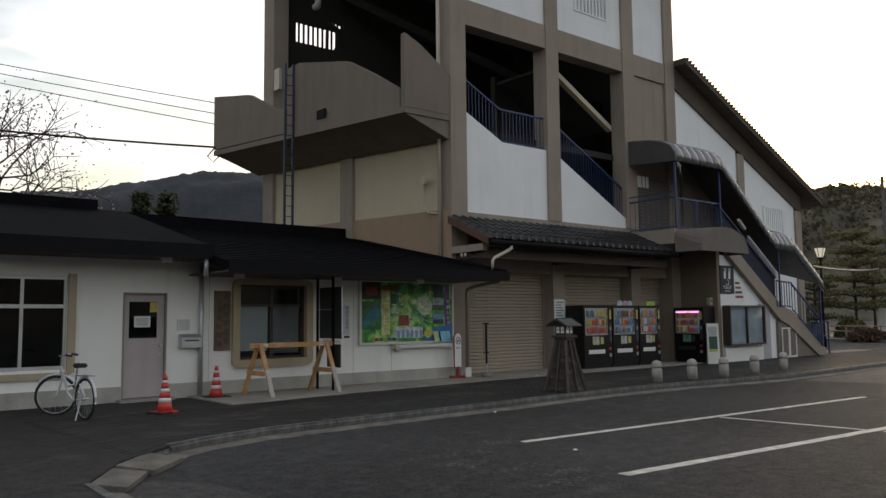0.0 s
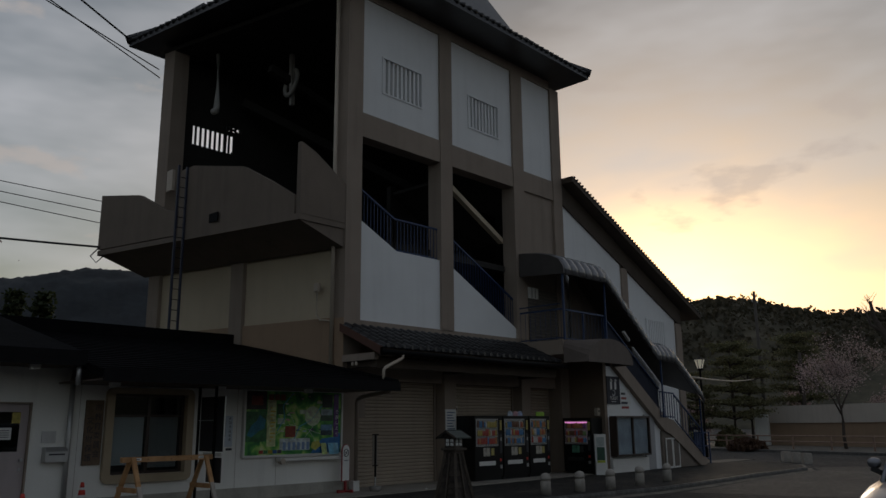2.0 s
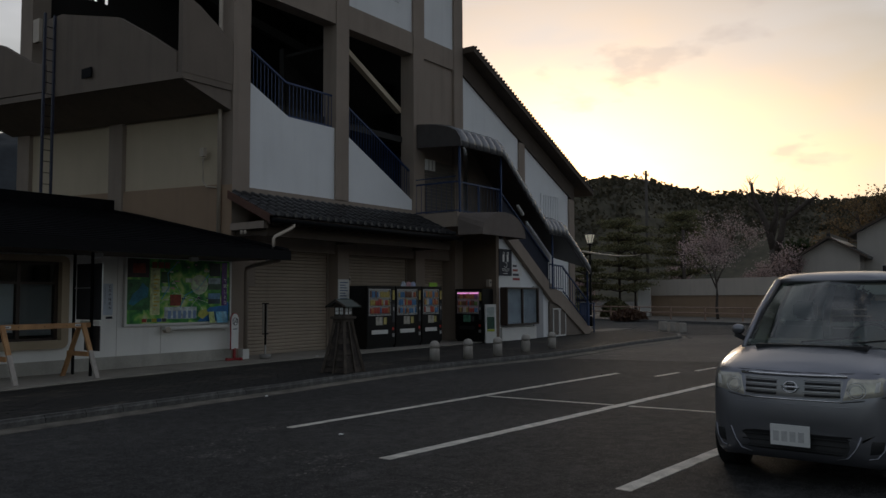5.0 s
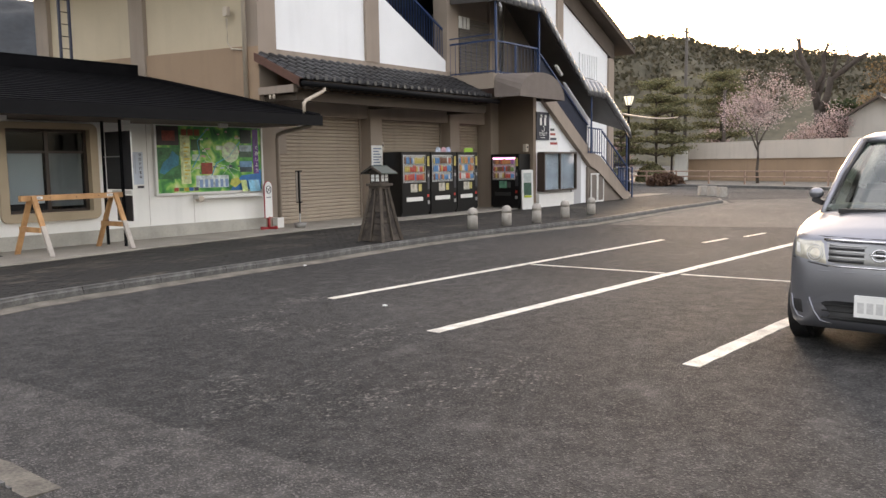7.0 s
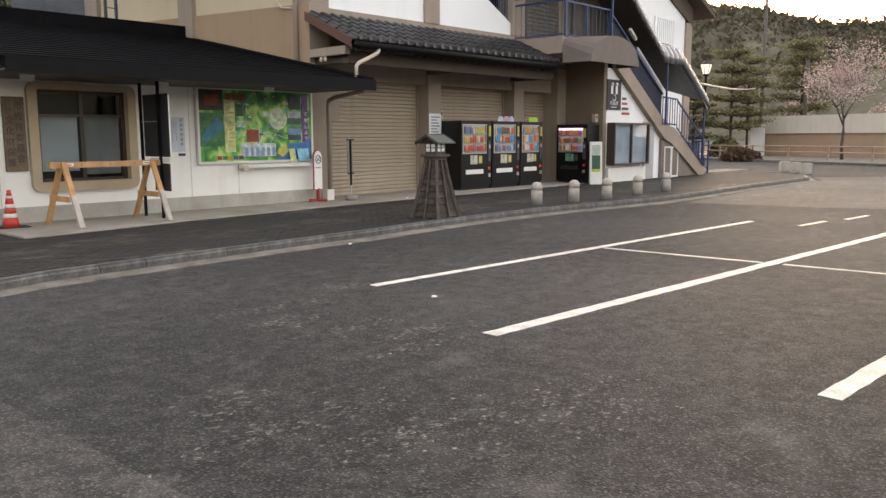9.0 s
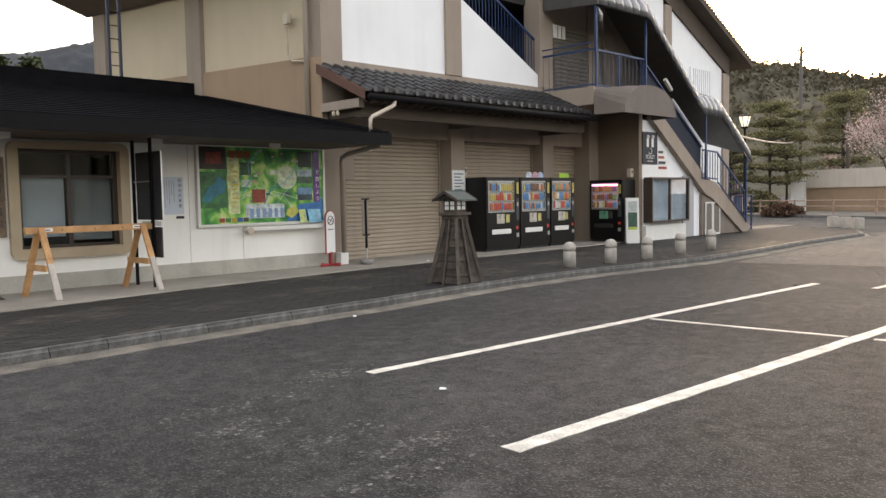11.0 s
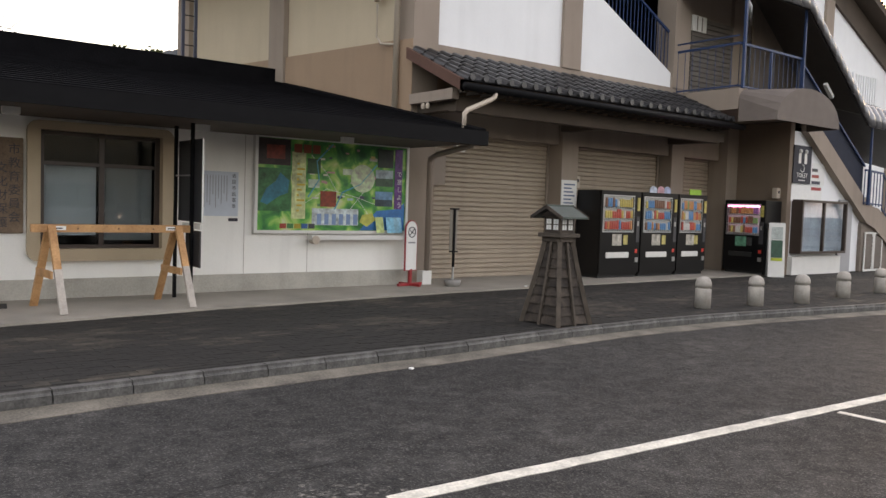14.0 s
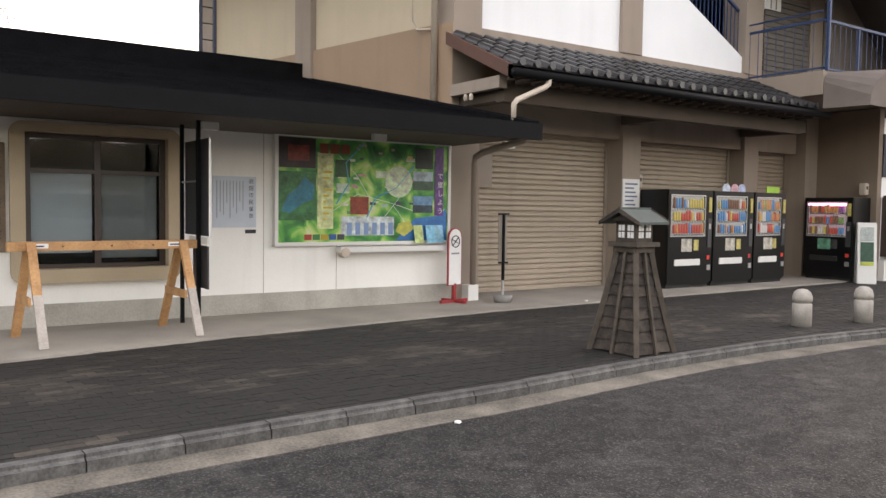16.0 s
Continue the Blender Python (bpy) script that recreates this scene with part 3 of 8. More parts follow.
for k in range(2):
    part("insulator", lathe(bmesh.new(), [(0.03, 0), (0.04, 0.05), (0.02, 0.1)], 8), PIPE, pent).matrix_basis = pose(0.0, -0.5 - 0.14 * k, 3.3)
# tiles of the pent roof, row by row
ROLL = bmesh.new()
prism(ROLL, [(0.085 * math.cos(a), 0.075 * math.sin(a)) for a in (math.pi * k / 6 for k in range(7))] + [(-0.15, 0.0), (-0.15, -0.025), (0.14, -0.025), (0.14, 0.0)], 0, 0.34, 'y')
ROLL = mesh_of("tile", ROLL, ROOFTILE)
pitch_a = math.degrees(math.atan2(0.72, 1.62))
for r in range(5):
    for c in range(27):
        y = -1.64 + r * 0.325
        piece("tile", ROLL, pose(0.16 + c * 0.29, y, 3.7 + (y + 1.64) * 0.444 + 0.02, pitch_a - 3, 0, random.uniform(-0.8, 0.8)), pent)
ROUNDEND = mesh_of("tile_end", tube(bmesh.new(), [(0, 0, 0), (0, -0.03, 0)], 0.058, 10), ROOFTILE)
for c in range(27):
    piece("tile_end", ROUNDEND, pose(0.16 + c * 0.29, -1.65, 3.755), pent)
# square-cut rafter ends under the eave
for c in range(26):
    boxes("rafter", [(0.15 + c * 0.305, -1.5, 3.52, 0.22 + c * 0.305, -1.15, 3.58)], SOFFIT, pent)

# ---- low ticket office ----
low = thing("low_office", "long single-storey white rendered office with black roof", "building")
F = 17.08
part("wall", wall_with_holes(bmesh.new(), -10, 14.3, 0.42, 3.0, F, F + 0.2, [(2.4, 0.8, 4.75, 2.55), (5.78, 0.42, 6.65, 2.26), (8.22, 0.84, 9.89, 2.47)]), LOWWALL, low, "white rendered wall")
boxes("footing", [(-10, F - 0.03, 0.1, 5.78, F + 0.2, 0.42), (6.65, F - 0.03, 0.1, 14.32, F + 0.2, 0.42)], FOOTING, low, "grey concrete footing")
boxes("side_wall", [(14.1, F + 0.2, 0.1, 14.3, F + 3.5, 3.0)], LOWWALL, low)
# back wall near-black too, in place of the unlit room behind the windows
boxes("back_wall", [(-10, 18.6, 0.1, 14.1, 18.7, 3.0)], SHADEIN, low)
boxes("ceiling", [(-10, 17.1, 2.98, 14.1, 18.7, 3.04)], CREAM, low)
YR = 21.3
lowroof = part("roof", prism(bmesh.new(), [(15.15, 2.66), (15.15, 2.8), (YR, 4.1), (YR, 3.96)], 7.1, 14.0, 'x'), ROOFBLACK, low, "black shingle roof")
for k in range(21):
    y0 = 15.1 + k * 0.295
    z0 = 2.8 + (y0 - 15.15) * 1.3 / 6.15
    part("shingle_course", prism(bmesh.new(), [(y0, z0 + 0.004), (y0 + 0.31, z0 + 0.069), (y0 + 0.31, z0 + 0.075), (y0, z0 + 0.03)], 7.08, 14.4 - 0.13 * (y0 - 15.15), 'x'), ROOFBLACK, lowroof)
bm = bmesh.new()
vs = [bm.verts.new(p) for p in ((14.0, 15.15, 2.66), (14.45, 15.15, 2.66), (13.72, YR, 3.96), (14.0, YR, 3.96), (14.0, 15.15, 2.81), (14.45, 15.15, 2.81), (13.72, YR, 4.11), (14.0, YR, 4.11))]
for f in ((0, 1, 2, 3), (4, 5, 6, 7), (0, 1, 5, 4), (1, 2, 6, 5), (2, 3, 7, 6), (3, 0, 4, 7)):
    bm.faces.new([vs[i] for i in f])
part("roof", bm, ROOFBLACK, low)
part("roof", prism(bmesh.new(), [(15.9, 2.95), (15.9, 3.15), (YR, 4.45), (YR, 4.2)], -10, 7.1, 'x'), ROOFBLACK, low, "black shingle roof")
boxes("ridge", [(-10, YR - 0.2, 4.3, 6.4, YR + 0.3, 4.66), (6.4, YR - 0.1, 4.0, 13.74, YR + 0.3, 4.42)], ROOFBLACK, low)
boxes("back_wall", [(-10, YR + 0.1, 0, 13.5, YR + 0.25, 4.3)], SHADEIN, low)
boxes("fascia", [(7.1, 15.08, 2.6, 14.47, 15.15, 2.83)], BLACKMETAL, low, "black metal fascia gutter")
boxes("fascia", [(-10, 15.83, 2.9, 7.1, 15.9, 3.18)], BLACKMETAL, low)
# soffit colour set dark in place of the shade below the eave
boxes("soffit", [(7.1, 15.16, 2.62, 14.3, F, 2.65)], SOFFIT, low, "boarded soffit coloured dark for eave shade")
boxes("soffit", [(-10, 15.9, 2.92, 7.1, F, 2.95)], SOFFIT, low)
for x in (11.16, 12.28, 7.55):
    boxes("wall_joint", [(x, F - 0.003, 0.42, x + 0.006, F + 0.001, 2.62)], GREYPIPE, low, "thin joint in the render")
# concrete apron
structure("apron", prism(bmesh.new(), [(7.1, 14.9), (10.1, 15.35), (14.1, 15.72), (18.0, 15.85), (24.9, 16.0), (24.9, 18.0), (14.3, 18.0), (14.3, F), (7.1, F)], 0.05, 0.15, 'z'), APRON, "pale worn concrete apron at the wall", "pavement")

# ---- annex with outer stairs ----
annex = thing("stair_annex", "white and brown annex under an outer staircase", "building")
part("wall", prism(bmesh.new(), [(25.0, 0.14), (29.6, 0.14), (29.6, 1.3), (28.9, 1.65), (25.7, 3.75), (25.0, 3.75)], 15.8, 16.0), WHITE, annex, "white rendered wall")
boxes("side_wall", [(24.88, 15.78, 0.14, 25.08, 17.45, 3.95)], mat("brown_render", (0.21, 0.16, 0.12), 0.85, 0.12, 0.9, 60, 0.12, stain=0.15), annex, "brown rendered side wall")
boxes("landing", [(22.1, 15.5, 3.98, 25.4, 17.2, 4.45)], FRAME, annex, "beige concrete stair landing")
part("stringer", prism(bmesh.new(), [(25.4, 4.3), (28.9, 2.0), (29.5, 1.9), (32.3, 0.3), (32.0, 0.14), (31.6, 0.14), (29.3, 1.35), (28.8, 1.5), (25.4, 3.75)], 15.62, 15.8), FRAME, annex, "beige concrete stair stringer")
for i in range(22):
    x = 25.4 + i * 0.31
    boxes("step", [(x, 15.8, 4.25 - (i + 1) * 0.186, x + 0.33, 17.2, 4.45 - (i + 1) * 0.186)], CONC, annex)
STAIRSIDE = mat("brown_grey_tile", (0.17, 0.14, 0.115), 0.7, 0.2, 3, 40, 0.1)
part("wall", prism(bmesh.new(), [(28.7, 0.14), (31.9, 0.14), (29.5, 1.4), (28.7, 1.5)], 15.7, 15.8), STAIRSIDE, annex, "brown tiled stair side")
# lean-to canopy: level part, then down along the stairs; each rib curls over the front edge
can = thing("stair_canopy", "dark ribbed lean-to canopy over the outer stairs", "canopy")
CANLINE = [(22.2, 6.6), (24.75, 6.6), (28.1, 4.1), (29.5, 4.06), (31.75, 2.58)]
CANPROF = [(17.18, 0.92), (16.5, 0.84), (15.9, 0.7), (15.56, 0.52), (15.4, 0.28), (15.36, 0.0)]


def canopy_rib(a, b, puff):
    """One rib between two places on the front edge: a swollen strip with a flat lining."""
    bm = bmesh.new()
    rings = []
    for k in range(7):
        u = k / 6
        x, z = a[0] + (b[0] - a[0]) * u, a[1] + (b[1] - a[1]) * u
        out = puff * math.sin(math.pi * u) ** 0.7
        top = [(x, y - out * 0.9 * (y < 15.6), z + h + out * (h > 0.3)) for y, h in CANPROF]
        low_ = [(x, y + 0.03, z + h - 0.04 * (h > 0.01)) for y, h in reversed(CANPROF)]
        rings.append([bm.verts.new(p) for p in top + low_])
    m = len(rings[0])
    for u, v in zip(rings, rings[1:]):
        for k in range(m):
            bm.faces.new((u[k], u[(k + 1) % m], v[(k + 1) % m], v[k]))
    bm.faces.new(rings[0][::-1])
    bm.faces.new(rings[-1])
    return bm


for (xa, za), (xb, zb) in zip(CANLINE, CANLINE[1:]):
    cnt = max(1, round(Vector((xb - xa, zb - za)).length / 0.4))
    for i in range(cnt):
        at = lambda u: (xa + (xb - xa) * u, za + (zb - za) * u)
        part("rib", canopy_rib(at(i / cnt), at((i + 1) / cnt), 0.06), CANOPYEDGE, can, "", True)
for (xa, za), (xb, zb) in zip(CANLINE, CANLINE[1:]):
    bm = bmesh.new()
    ends = [[bm.verts.new((x, y, z + h - 0.06)) for y, h in ((15.42, 0.06), (15.6, 0.44), (17.19, 0.9), (17.19, 0.86), (15.62, 0.38), (15.45, 0.06))] for x, z in ((xa, za), (xb, zb))]
    for k in range(6):
        bm.faces.new((ends[0][k], ends[0][(k + 1) % 6], ends[1][(k + 1) % 6], ends[1][k]))
    bm.faces.new(ends[0][::-1])
    bm.faces.new(ends[1])
    part("lining", bm, CANOPY, can, "dark boarded underside")
# awning over the entry
bm = bmesh.new()
rings = []
for y, half, rise, square in ((15.48, 1.49, 0.76, 0.25), (15.1, 1.43, 0.78, 0.5), (14.62, 1.36, 0.8, 0.95)):
    ring = []
    for k in range(15):
        c, u = math.cos(math.pi * k / 14), math.sin(math.pi * k / 14)
        ring.append(bm.verts.new((23.6 - half * math.copysign(abs(c) ** square, c), y, 3.7 + rise * u ** square)))
    rings.append(ring)
for u, v in zip(rings, rings[1:]):
    for k in range(14):
        bm.faces.new((u[k], u[k + 1], v[k + 1], v[k]))
bm.faces.new(rings[-1])
aw = tagged(part("entry_awning", bm, AWNING, None), "brown fabric barrel awning over the entry", "awning")
aw.modifiers.new("thick", 'SOLIDIFY').thickness = 0.03

# ---- hills and distance ----
HILL = mat("wooded_hill", (0.055, 0.052, 0.032), 0.95, 0.4, 0.06, 0.4, 0.0, tint=(0.09, 0.078, 0.05))
# forest colour for the far ridge, the blue of distance haze mixed in
FARHILL = mat("haze_blue_far_forest", (0.012, 0.016, 0.02), 0.95, 0.3, 0.05, 0.3, 0.0, tint=(0.02, 0.025, 0.03))


def hill(name, az0, az1, dist, heights, label, material=HILL):
    """A wooded ridge between two bearings (degrees clockwise from +y), rising behind the place."""
    bm = bmesh.new()
    n = 420
    grid = []
    for i in range(n + 1):
        u = i / n
        az = radians(az0 + (az1 - az0) * u)
        k = u * (len(heights) - 1)
        j = min(int(k), len(heights) - 2)
        t = k - j
        t = t * t * (3 - 2 * t)
        h = heights[j] * (1 - t) + heights[j + 1] * t
        row = []
        for d in range(41):
            v = d / 40
            r = dist * (0.62 + 0.5 * v)
            p = Vector((r * math.sin(az), r * math.cos(az), 0))
            prof = math.sin(min(1.0, v / 0.78) * math.pi / 2) ** 1.3 if v < 0.78 else 1.0 - (v - 0.78)
            bumps = noise.noise(p * 0.05) * 2.2 + noise.noise(p * 0.11) * 1.3 + abs(noise.noise(p * 0.28)) * 2.2 + noise.noise(p * 0.013) * 4
            row.append(bm.verts.new((p.x, p.y, h * prof + bumps * min(1, v * 3) - (2 if v == 0 else 0))))
        grid.append(row)
    for a, b in zip(grid, grid[1:]):
        for d in range(40):
            bm.faces.new((a[d], b[d], b[d + 1], a[d + 1]))
    places = [[v.co.copy() for v in row] for row in grid]
    structure(name, bm, material, label, "hill", True)
    return places


east_slope = hill("backdrop_hill_east", 46, 110, 420, [40, 48, 56, 58, 50, 42, 38, 36, 34, 30], "wooded hill ridge under the dusk sky")
hill("backdrop_hill_north", -40, 34, 520, [55, 58, 62, 66, 72, 78, 93, 90], "wooded mountain ridge in the distance, tinted for haze", FARHILL)

# hills added out of view to hold sky light off the building fronts
hill("unseen_hill_south", 110, 320, 260, [26, 22, 20, 18, 20, 24, 30, 50], "unseen hills added to cut sky light on the fronts")

# verge tiles on the right edge of the office roof
VERGE = mesh_of("verge_tile", prism(bmesh.new(), [(-0.14, -0.06), (0.06, -0.06), (0.06, 0.03), (0.02, 0.05), (-0.14, 0.03)], 0.0, 0.27, 'y'), ROOFBLACK)
for k in range(22):
    u = k / 22
    piece("verge_tile", VERGE, pose(14.42 - 0.72 * u, 15.15 + 6.1 * u, 2.83 + 1.3 * u, 12.6, 0, 7), lowroof)
# thin pale slab that stands for bright light on the ground here
structure("stair_foot_light", box(bmesh.new(), 34.4, 16.2, 0.1, 38.2, 17.3, 0.126), GUTTER, "pale strip standing for bright light by the stair foot", "pavement")

# ---- more of the building fronts ----
GLASS = glass("window_glass", (0.75, 0.8, 0.8))
DARKGLASS = glass("dark_glass", (0.25, 0.27, 0.28))
ALU = mat("aluminium_frame", (0.5, 0.5, 0.5), 0.4, 0.1, 5, 60, 0.03, metal=0.6)
BROWNALU = mat("brown_window_frame", (0.05, 0.035, 0.028), 0.4, 0.15, 5, 60, 0.03)
BEIGEFRAME = mat("beige_window_surround", (0.42, 0.34, 0.235), 0.75, 0.1, 2, 60, 0.1)
CURTAIN = mat("white_blind", (0.62, 0.66, 0.7), 0.9, 0.06, 3, 50, 0.05)
DOORPINK = mat("pinkish_grey_door", (0.46, 0.4, 0.4), 0.55, 0.08, 2, 50, 0.05, stain=0.15)
PAPER = mat("white_paper", (0.75, 0.75, 0.73), 0.8, 0.05, 8, 60, 0.03)
INK = mat("dark_ink", (0.04, 0.04, 0.05), 0.8, 0.1, 8, 60, 0.0)
WOODDARK = mat("dark_weathered_wood", (0.04, 0.031, 0.024), 0.85, 0.7, 9, 70, 0.4, rnd=0.4)
GOLD = mat("faded_gold_paint", (0.34, 0.24, 0.1), 0.6, 0.2, 8, 60, 0.05)
STEEL = mat("brushed_steel", (0.5, 0.5, 0.5), 0.35, 0.1, 8, 60, 0.05, metal=0.8)
PLASTICWHITE = mat("white_plastic", (0.7, 0.69, 0.66), 0.5, 0.05, 4, 60, 0.03)
WOOD = mat("pale_pine_wood", (0.42, 0.21, 0.085), 0.7, 0.25, 4, 40, 0.15, tint=(0.5, 0.29, 0.13), rnd=0.12)
RED = mat("red_plastic", (0.55, 0.045, 0.03), 0.5, 0.12, 5, 60, 0.05)
REDPAINT = mat("red_painted_tube", (0.33, 0.03, 0.035), 0.5, 0.2, 6, 60, 0.05)
BLACKRUB = mat("black_rubber", (0.018, 0.018, 0.018), 0.8, 0.2, 6, 60, 0.1)


def flat_text(body, size, material, parent, m, name="lettering", spacing=1.0):
    cu = bpy.data.curves.new(name, 'FONT')
    cu.body, cu.size, cu.extrude, cu.align_x, cu.align_y, cu.space_line = body, size, 0.001, 'CENTER', 'CENTER', spacing
    cu.materials.append(material)
    ob = new(name, cu)
    ob.parent = parent
    ob.matrix_basis = m
    return ob


# office windows and door
w1 = thing("window_1", "dark office window with beige rounded surround and lowered blind", "window", pose(8.06, F, 0.67), kind="structure")
bm = bmesh.new()
outer = []
for cx, cz, a0 in ((0.14, 0.14, 180), (1.81, 0.14, 270), (1.81, 1.77, 0), (0.14, 1.77, 90)):
    for k in range(5):
        a = radians(a0 + k * 22.5)
        outer.append((cx + 0.14 * math.cos(a), cz + 0.14 * math.sin(a)))
vo = [bm.verts.new((x, -0.1, z)) for x, z in outer]
vb = [bm.verts.new((x, 0.0, z)) for x, z in outer]
rect = [(0.16, 0.17), (1.79, 0.17), (1.79, 1.79), (0.16, 1.79)]
vi = [bm.verts.new((x, -0.1, z)) for x, z in rect]
vk = [bm.verts.new((x, 0.12, z)) for x, z in rect]
for q in range(4):
    for k in range(4):
        bm.faces.new((vo[q * 5 + k], vo[q * 5 + k + 1], vi[q]))
    nq = (q + 1) % 4
    bm.faces.new((vo[q * 5 + 4], vo[nq * 5], vi[nq], vi[q]))
    bm.faces.new((vi[q], vi[nq], vk[nq], vk[q]))
for k in range(20):
    bm.faces.new((vo[k], vo[(k + 1) % 20], vb[(k + 1) % 20], vb[k]))
part("window_frame", bm, BEIGEFRAME, w1, "beige moulded surround")
for x in (0.16, 0.94, 1.72):
    boxes("sash", [(x, 0.05, 0.17, x + 0.07, 0.1, 1.79)], BROWNALU, w1)
for z in (0.17, 1.32, 1.73):
    boxes("sash", [(0.16, 0.055, z, 1.79, 0.095, z + 0.05)], BROWNALU, w1)
boxes("pane", [(0.2, 0.07, 0.2, 1.76, 0.076, 1.75)], GLASS, w1).visible_shadow = False
boxes("blind", [(0.22, 0.14, 0.35, 0.92, 0.15, 1.32)], CURTAIN, w1)
boxes("blind", [(1.0, 0.14, 0.28, 1.7, 0.15, 1.32)], mat("grey_blind", (0.3, 0.31, 0.32), 0.9, 0.1, 3, 50), w1)
w2 = thing("window_2", "wide dark office window with pale aluminium sashes", "window", pose(2.4, F, 0.75), kind="structure")
boxes("window_frame", [(-0.05, -0.06, -0.12, 2.4, 0.03, 0.0)], BEIGEFRAME, w2)
boxes("window_frame", [(2.36, -0.06, 0.0, 2.5, 0.03, 1.85)], BEIGEFRAME, w2)
for x in (0.02, 0.78, 1.55, 2.3):
    boxes("sash", [(x, 0.04, 0.05, x + 0.06, 0.1, 1.8)], ALU, w2)
for z in (0.05, 1.2, 1.74):
    boxes("sash", [(0, 0.045, z, 2.36, 0.095, z + 0.07)], ALU, w2)
boxes("pane", [(0.02, 0.065, 0.08, 2.34, 0.071, 1.78)], DARKGLASS, w2).visible_shadow = False
boxes("blind", [(0.1, 0.25, 0.1, 0.7, 0.26, 0.7)], CURTAIN, w2)
d1 = thing("door_1", "closed pinkish-grey steel door with dark glazed upper panel", "door", pose(5.78, F, 0.15), kind="structure")
part("door_leaf", wall_with_holes(bmesh.new(), 0.03, 0.84, 0.03, 2.08, 0.06, 0.11, [(0.14, 1.2, 0.7, 1.93)]), DOORPINK, d1)
boxes("pane", [(0.14, 0.08, 1.2, 0.7, 0.086, 1.93)], DARKGLASS, d1)
boxes("door_frame", [(0.0, -0.02, 0.0, 0.03, 0.15, 2.11)], FRAME, d1)
boxes("door_frame", [(0.84, -0.02, 0.0, 0.87, 0.15, 2.11)], FRAME, d1)
boxes("door_frame", [(0.03, -0.02, 2.08, 0.84, 0.15, 2.11)], FRAME, d1)
boxes("door_step", [(-0.1, -0.3, -0.06, 0.97, 0.15, 0.02)], CONC, d1)
boxes("notice", [(0.24, 0.052, 1.42, 0.56, 0.056, 1.64)], PAPER, d1, "white paper notice")
for k in range(4):
    boxes("text_bar", [(0.28, 0.049, 1.46 + k * 0.04, 0.52, 0.0515, 1.472 + k * 0.04)], INK, d1)
boxes("sticker", [(0.55, 0.052, 1.72, 0.7, 0.056, 1.92)], mat("yellow_blue_sticker", (0.5, 0.42, 0.1), 0.6, 0.4, 12, 60, 0), d1)
bm = bmesh.new()
tube(bm, [(0.76, 0.05, 1.05), (0.76, -0.02, 1.05)], 0.03, 10)
part("door_handle", bm, STEEL, d1, "round steel knob")
boxes("lock", [(0.735, 0.045, 0.85, 0.785, 0.06, 0.9)], STEEL, d1)

mb = thing("mailbox", "grey metal wall mailbox beside the door", "mailbox", pose(6.9, F, 1.14))
part("body", prism(bmesh.new(), [(0, 0), (-0.2, 0.0), (-0.2, 0.2), (-0.12, 0.28), (0, 0.28)], 0, 0.42, 'x'), ALU, mb, bevel=0.01)
boxes("slot", [(0.06, -0.205, 0.13, 0.36, -0.2, 0.16)], INK, mb)
pl = tagged(boxes("wall_plate", [(6.87, F - 0.02, 1.5, 7.13, F, 1.72)], ALU), "small grey metal plate on the wall", "plate")
sg = thing("wooden_nameboard", "tall brown wooden nameboard with dark brushed characters", "sign", pose(7.66, F, 1.05))
boxes("board", [(0, -0.05, 0, 0.36, 0.0, 1.27)], mat("brown_board", (0.15, 0.105, 0.07), 0.8, 0.4, 5, 50, 0.3), sg, bevel=0.008)
flat_text("市\n教\n育\n委\n員\n会", 0.15, INK, sg, pose(0.25, -0.0515, 0.66, 90), spacing=1.2)
flat_text("文\n化\n財\n保\n護", 0.15, INK, sg, pose(0.1, -0.0515, 0.5, 90), spacing=1.2)

# downpipes and soffit lamps
def pipe_thing(pts, r, material, label):
    return tagged(part("downpipe", tube(bmesh.new(), pts, r, 10), material, None, "", True), label, "pipe")


pipe_thing([(7.35, F - 0.07, 0.13), (7.35, F - 0.07, 2.9)], 0.05, ALU, "pale grey downpipe on the white wall")
pipe_thing([(14.3, 15.25, 2.68), (14.3, 15.3, 2.6), (14.5, 16.5, 2.5), (14.62, 16.85, 2.45), (14.66, 16.93, 2.35), (14.66, 16.93, 0.3)], 0.05, GREYPIPE, "brown-grey downpipe at the end of the office")
pipe_thing([(7.0, 15.95, 2.95), (7.0, 15.95, 2.55)], 0.05, ALU, "short pale downpipe stub under the eave")
boxes("pipe_foot", [(14.52, 16.85, 0.14, 14.72, 17.03, 0.4)], PLASTICWHITE).update_tag()
tagged(bpy.data.objects["pipe_foot"], "white box at the foot of the downpipe", "box")
xs, ys = sk(-0.075, 0.34)
pipe_thing([(xs, ys, 3.3), (xs, ys, 14.4)], 0.055, PIPE, "long beige downpipe on the tower corner")
xs, ys = sk(-0.04, 0.9)
px_, py_ = sk(-0.04, 0.42)
pipe_thing([(xs, ys, 5.35), (xs, ys, 4.75), (xs + 0.02, ys - 0.12, 4.6), (px_, py_, 4.55)], 0.022, PIPE, "thin beige cable conduit on the side wall")
tagged(boxes("junction_box", [(xs - 0.07, ys - 0.1, 5.4, xs + 0.03, ys + 0.06, 5.62)], PIPE), "small beige junction box on the side wall", "box")
for x, y in ((6.3, 16.2), (7.7, 15.95), (10.1, 16.1), (12.4, 16.05), (14.52, 15.9)):
    lampb = thing("soffit_lamp", "small white lamp box under the eave", "lamp", pose(x, y, 2.53 if x > 7 else 2.82), "soffit lamps")
    boxes("housing", [(-0.1, -0.05, 0, 0.1, 0.05, 0.1)], PLASTICWHITE, lampb, bevel=0.01)

# ladder on the roof
lad = thing("roof_ladder", "dark steel ladder standing on the black roof", "ladder")
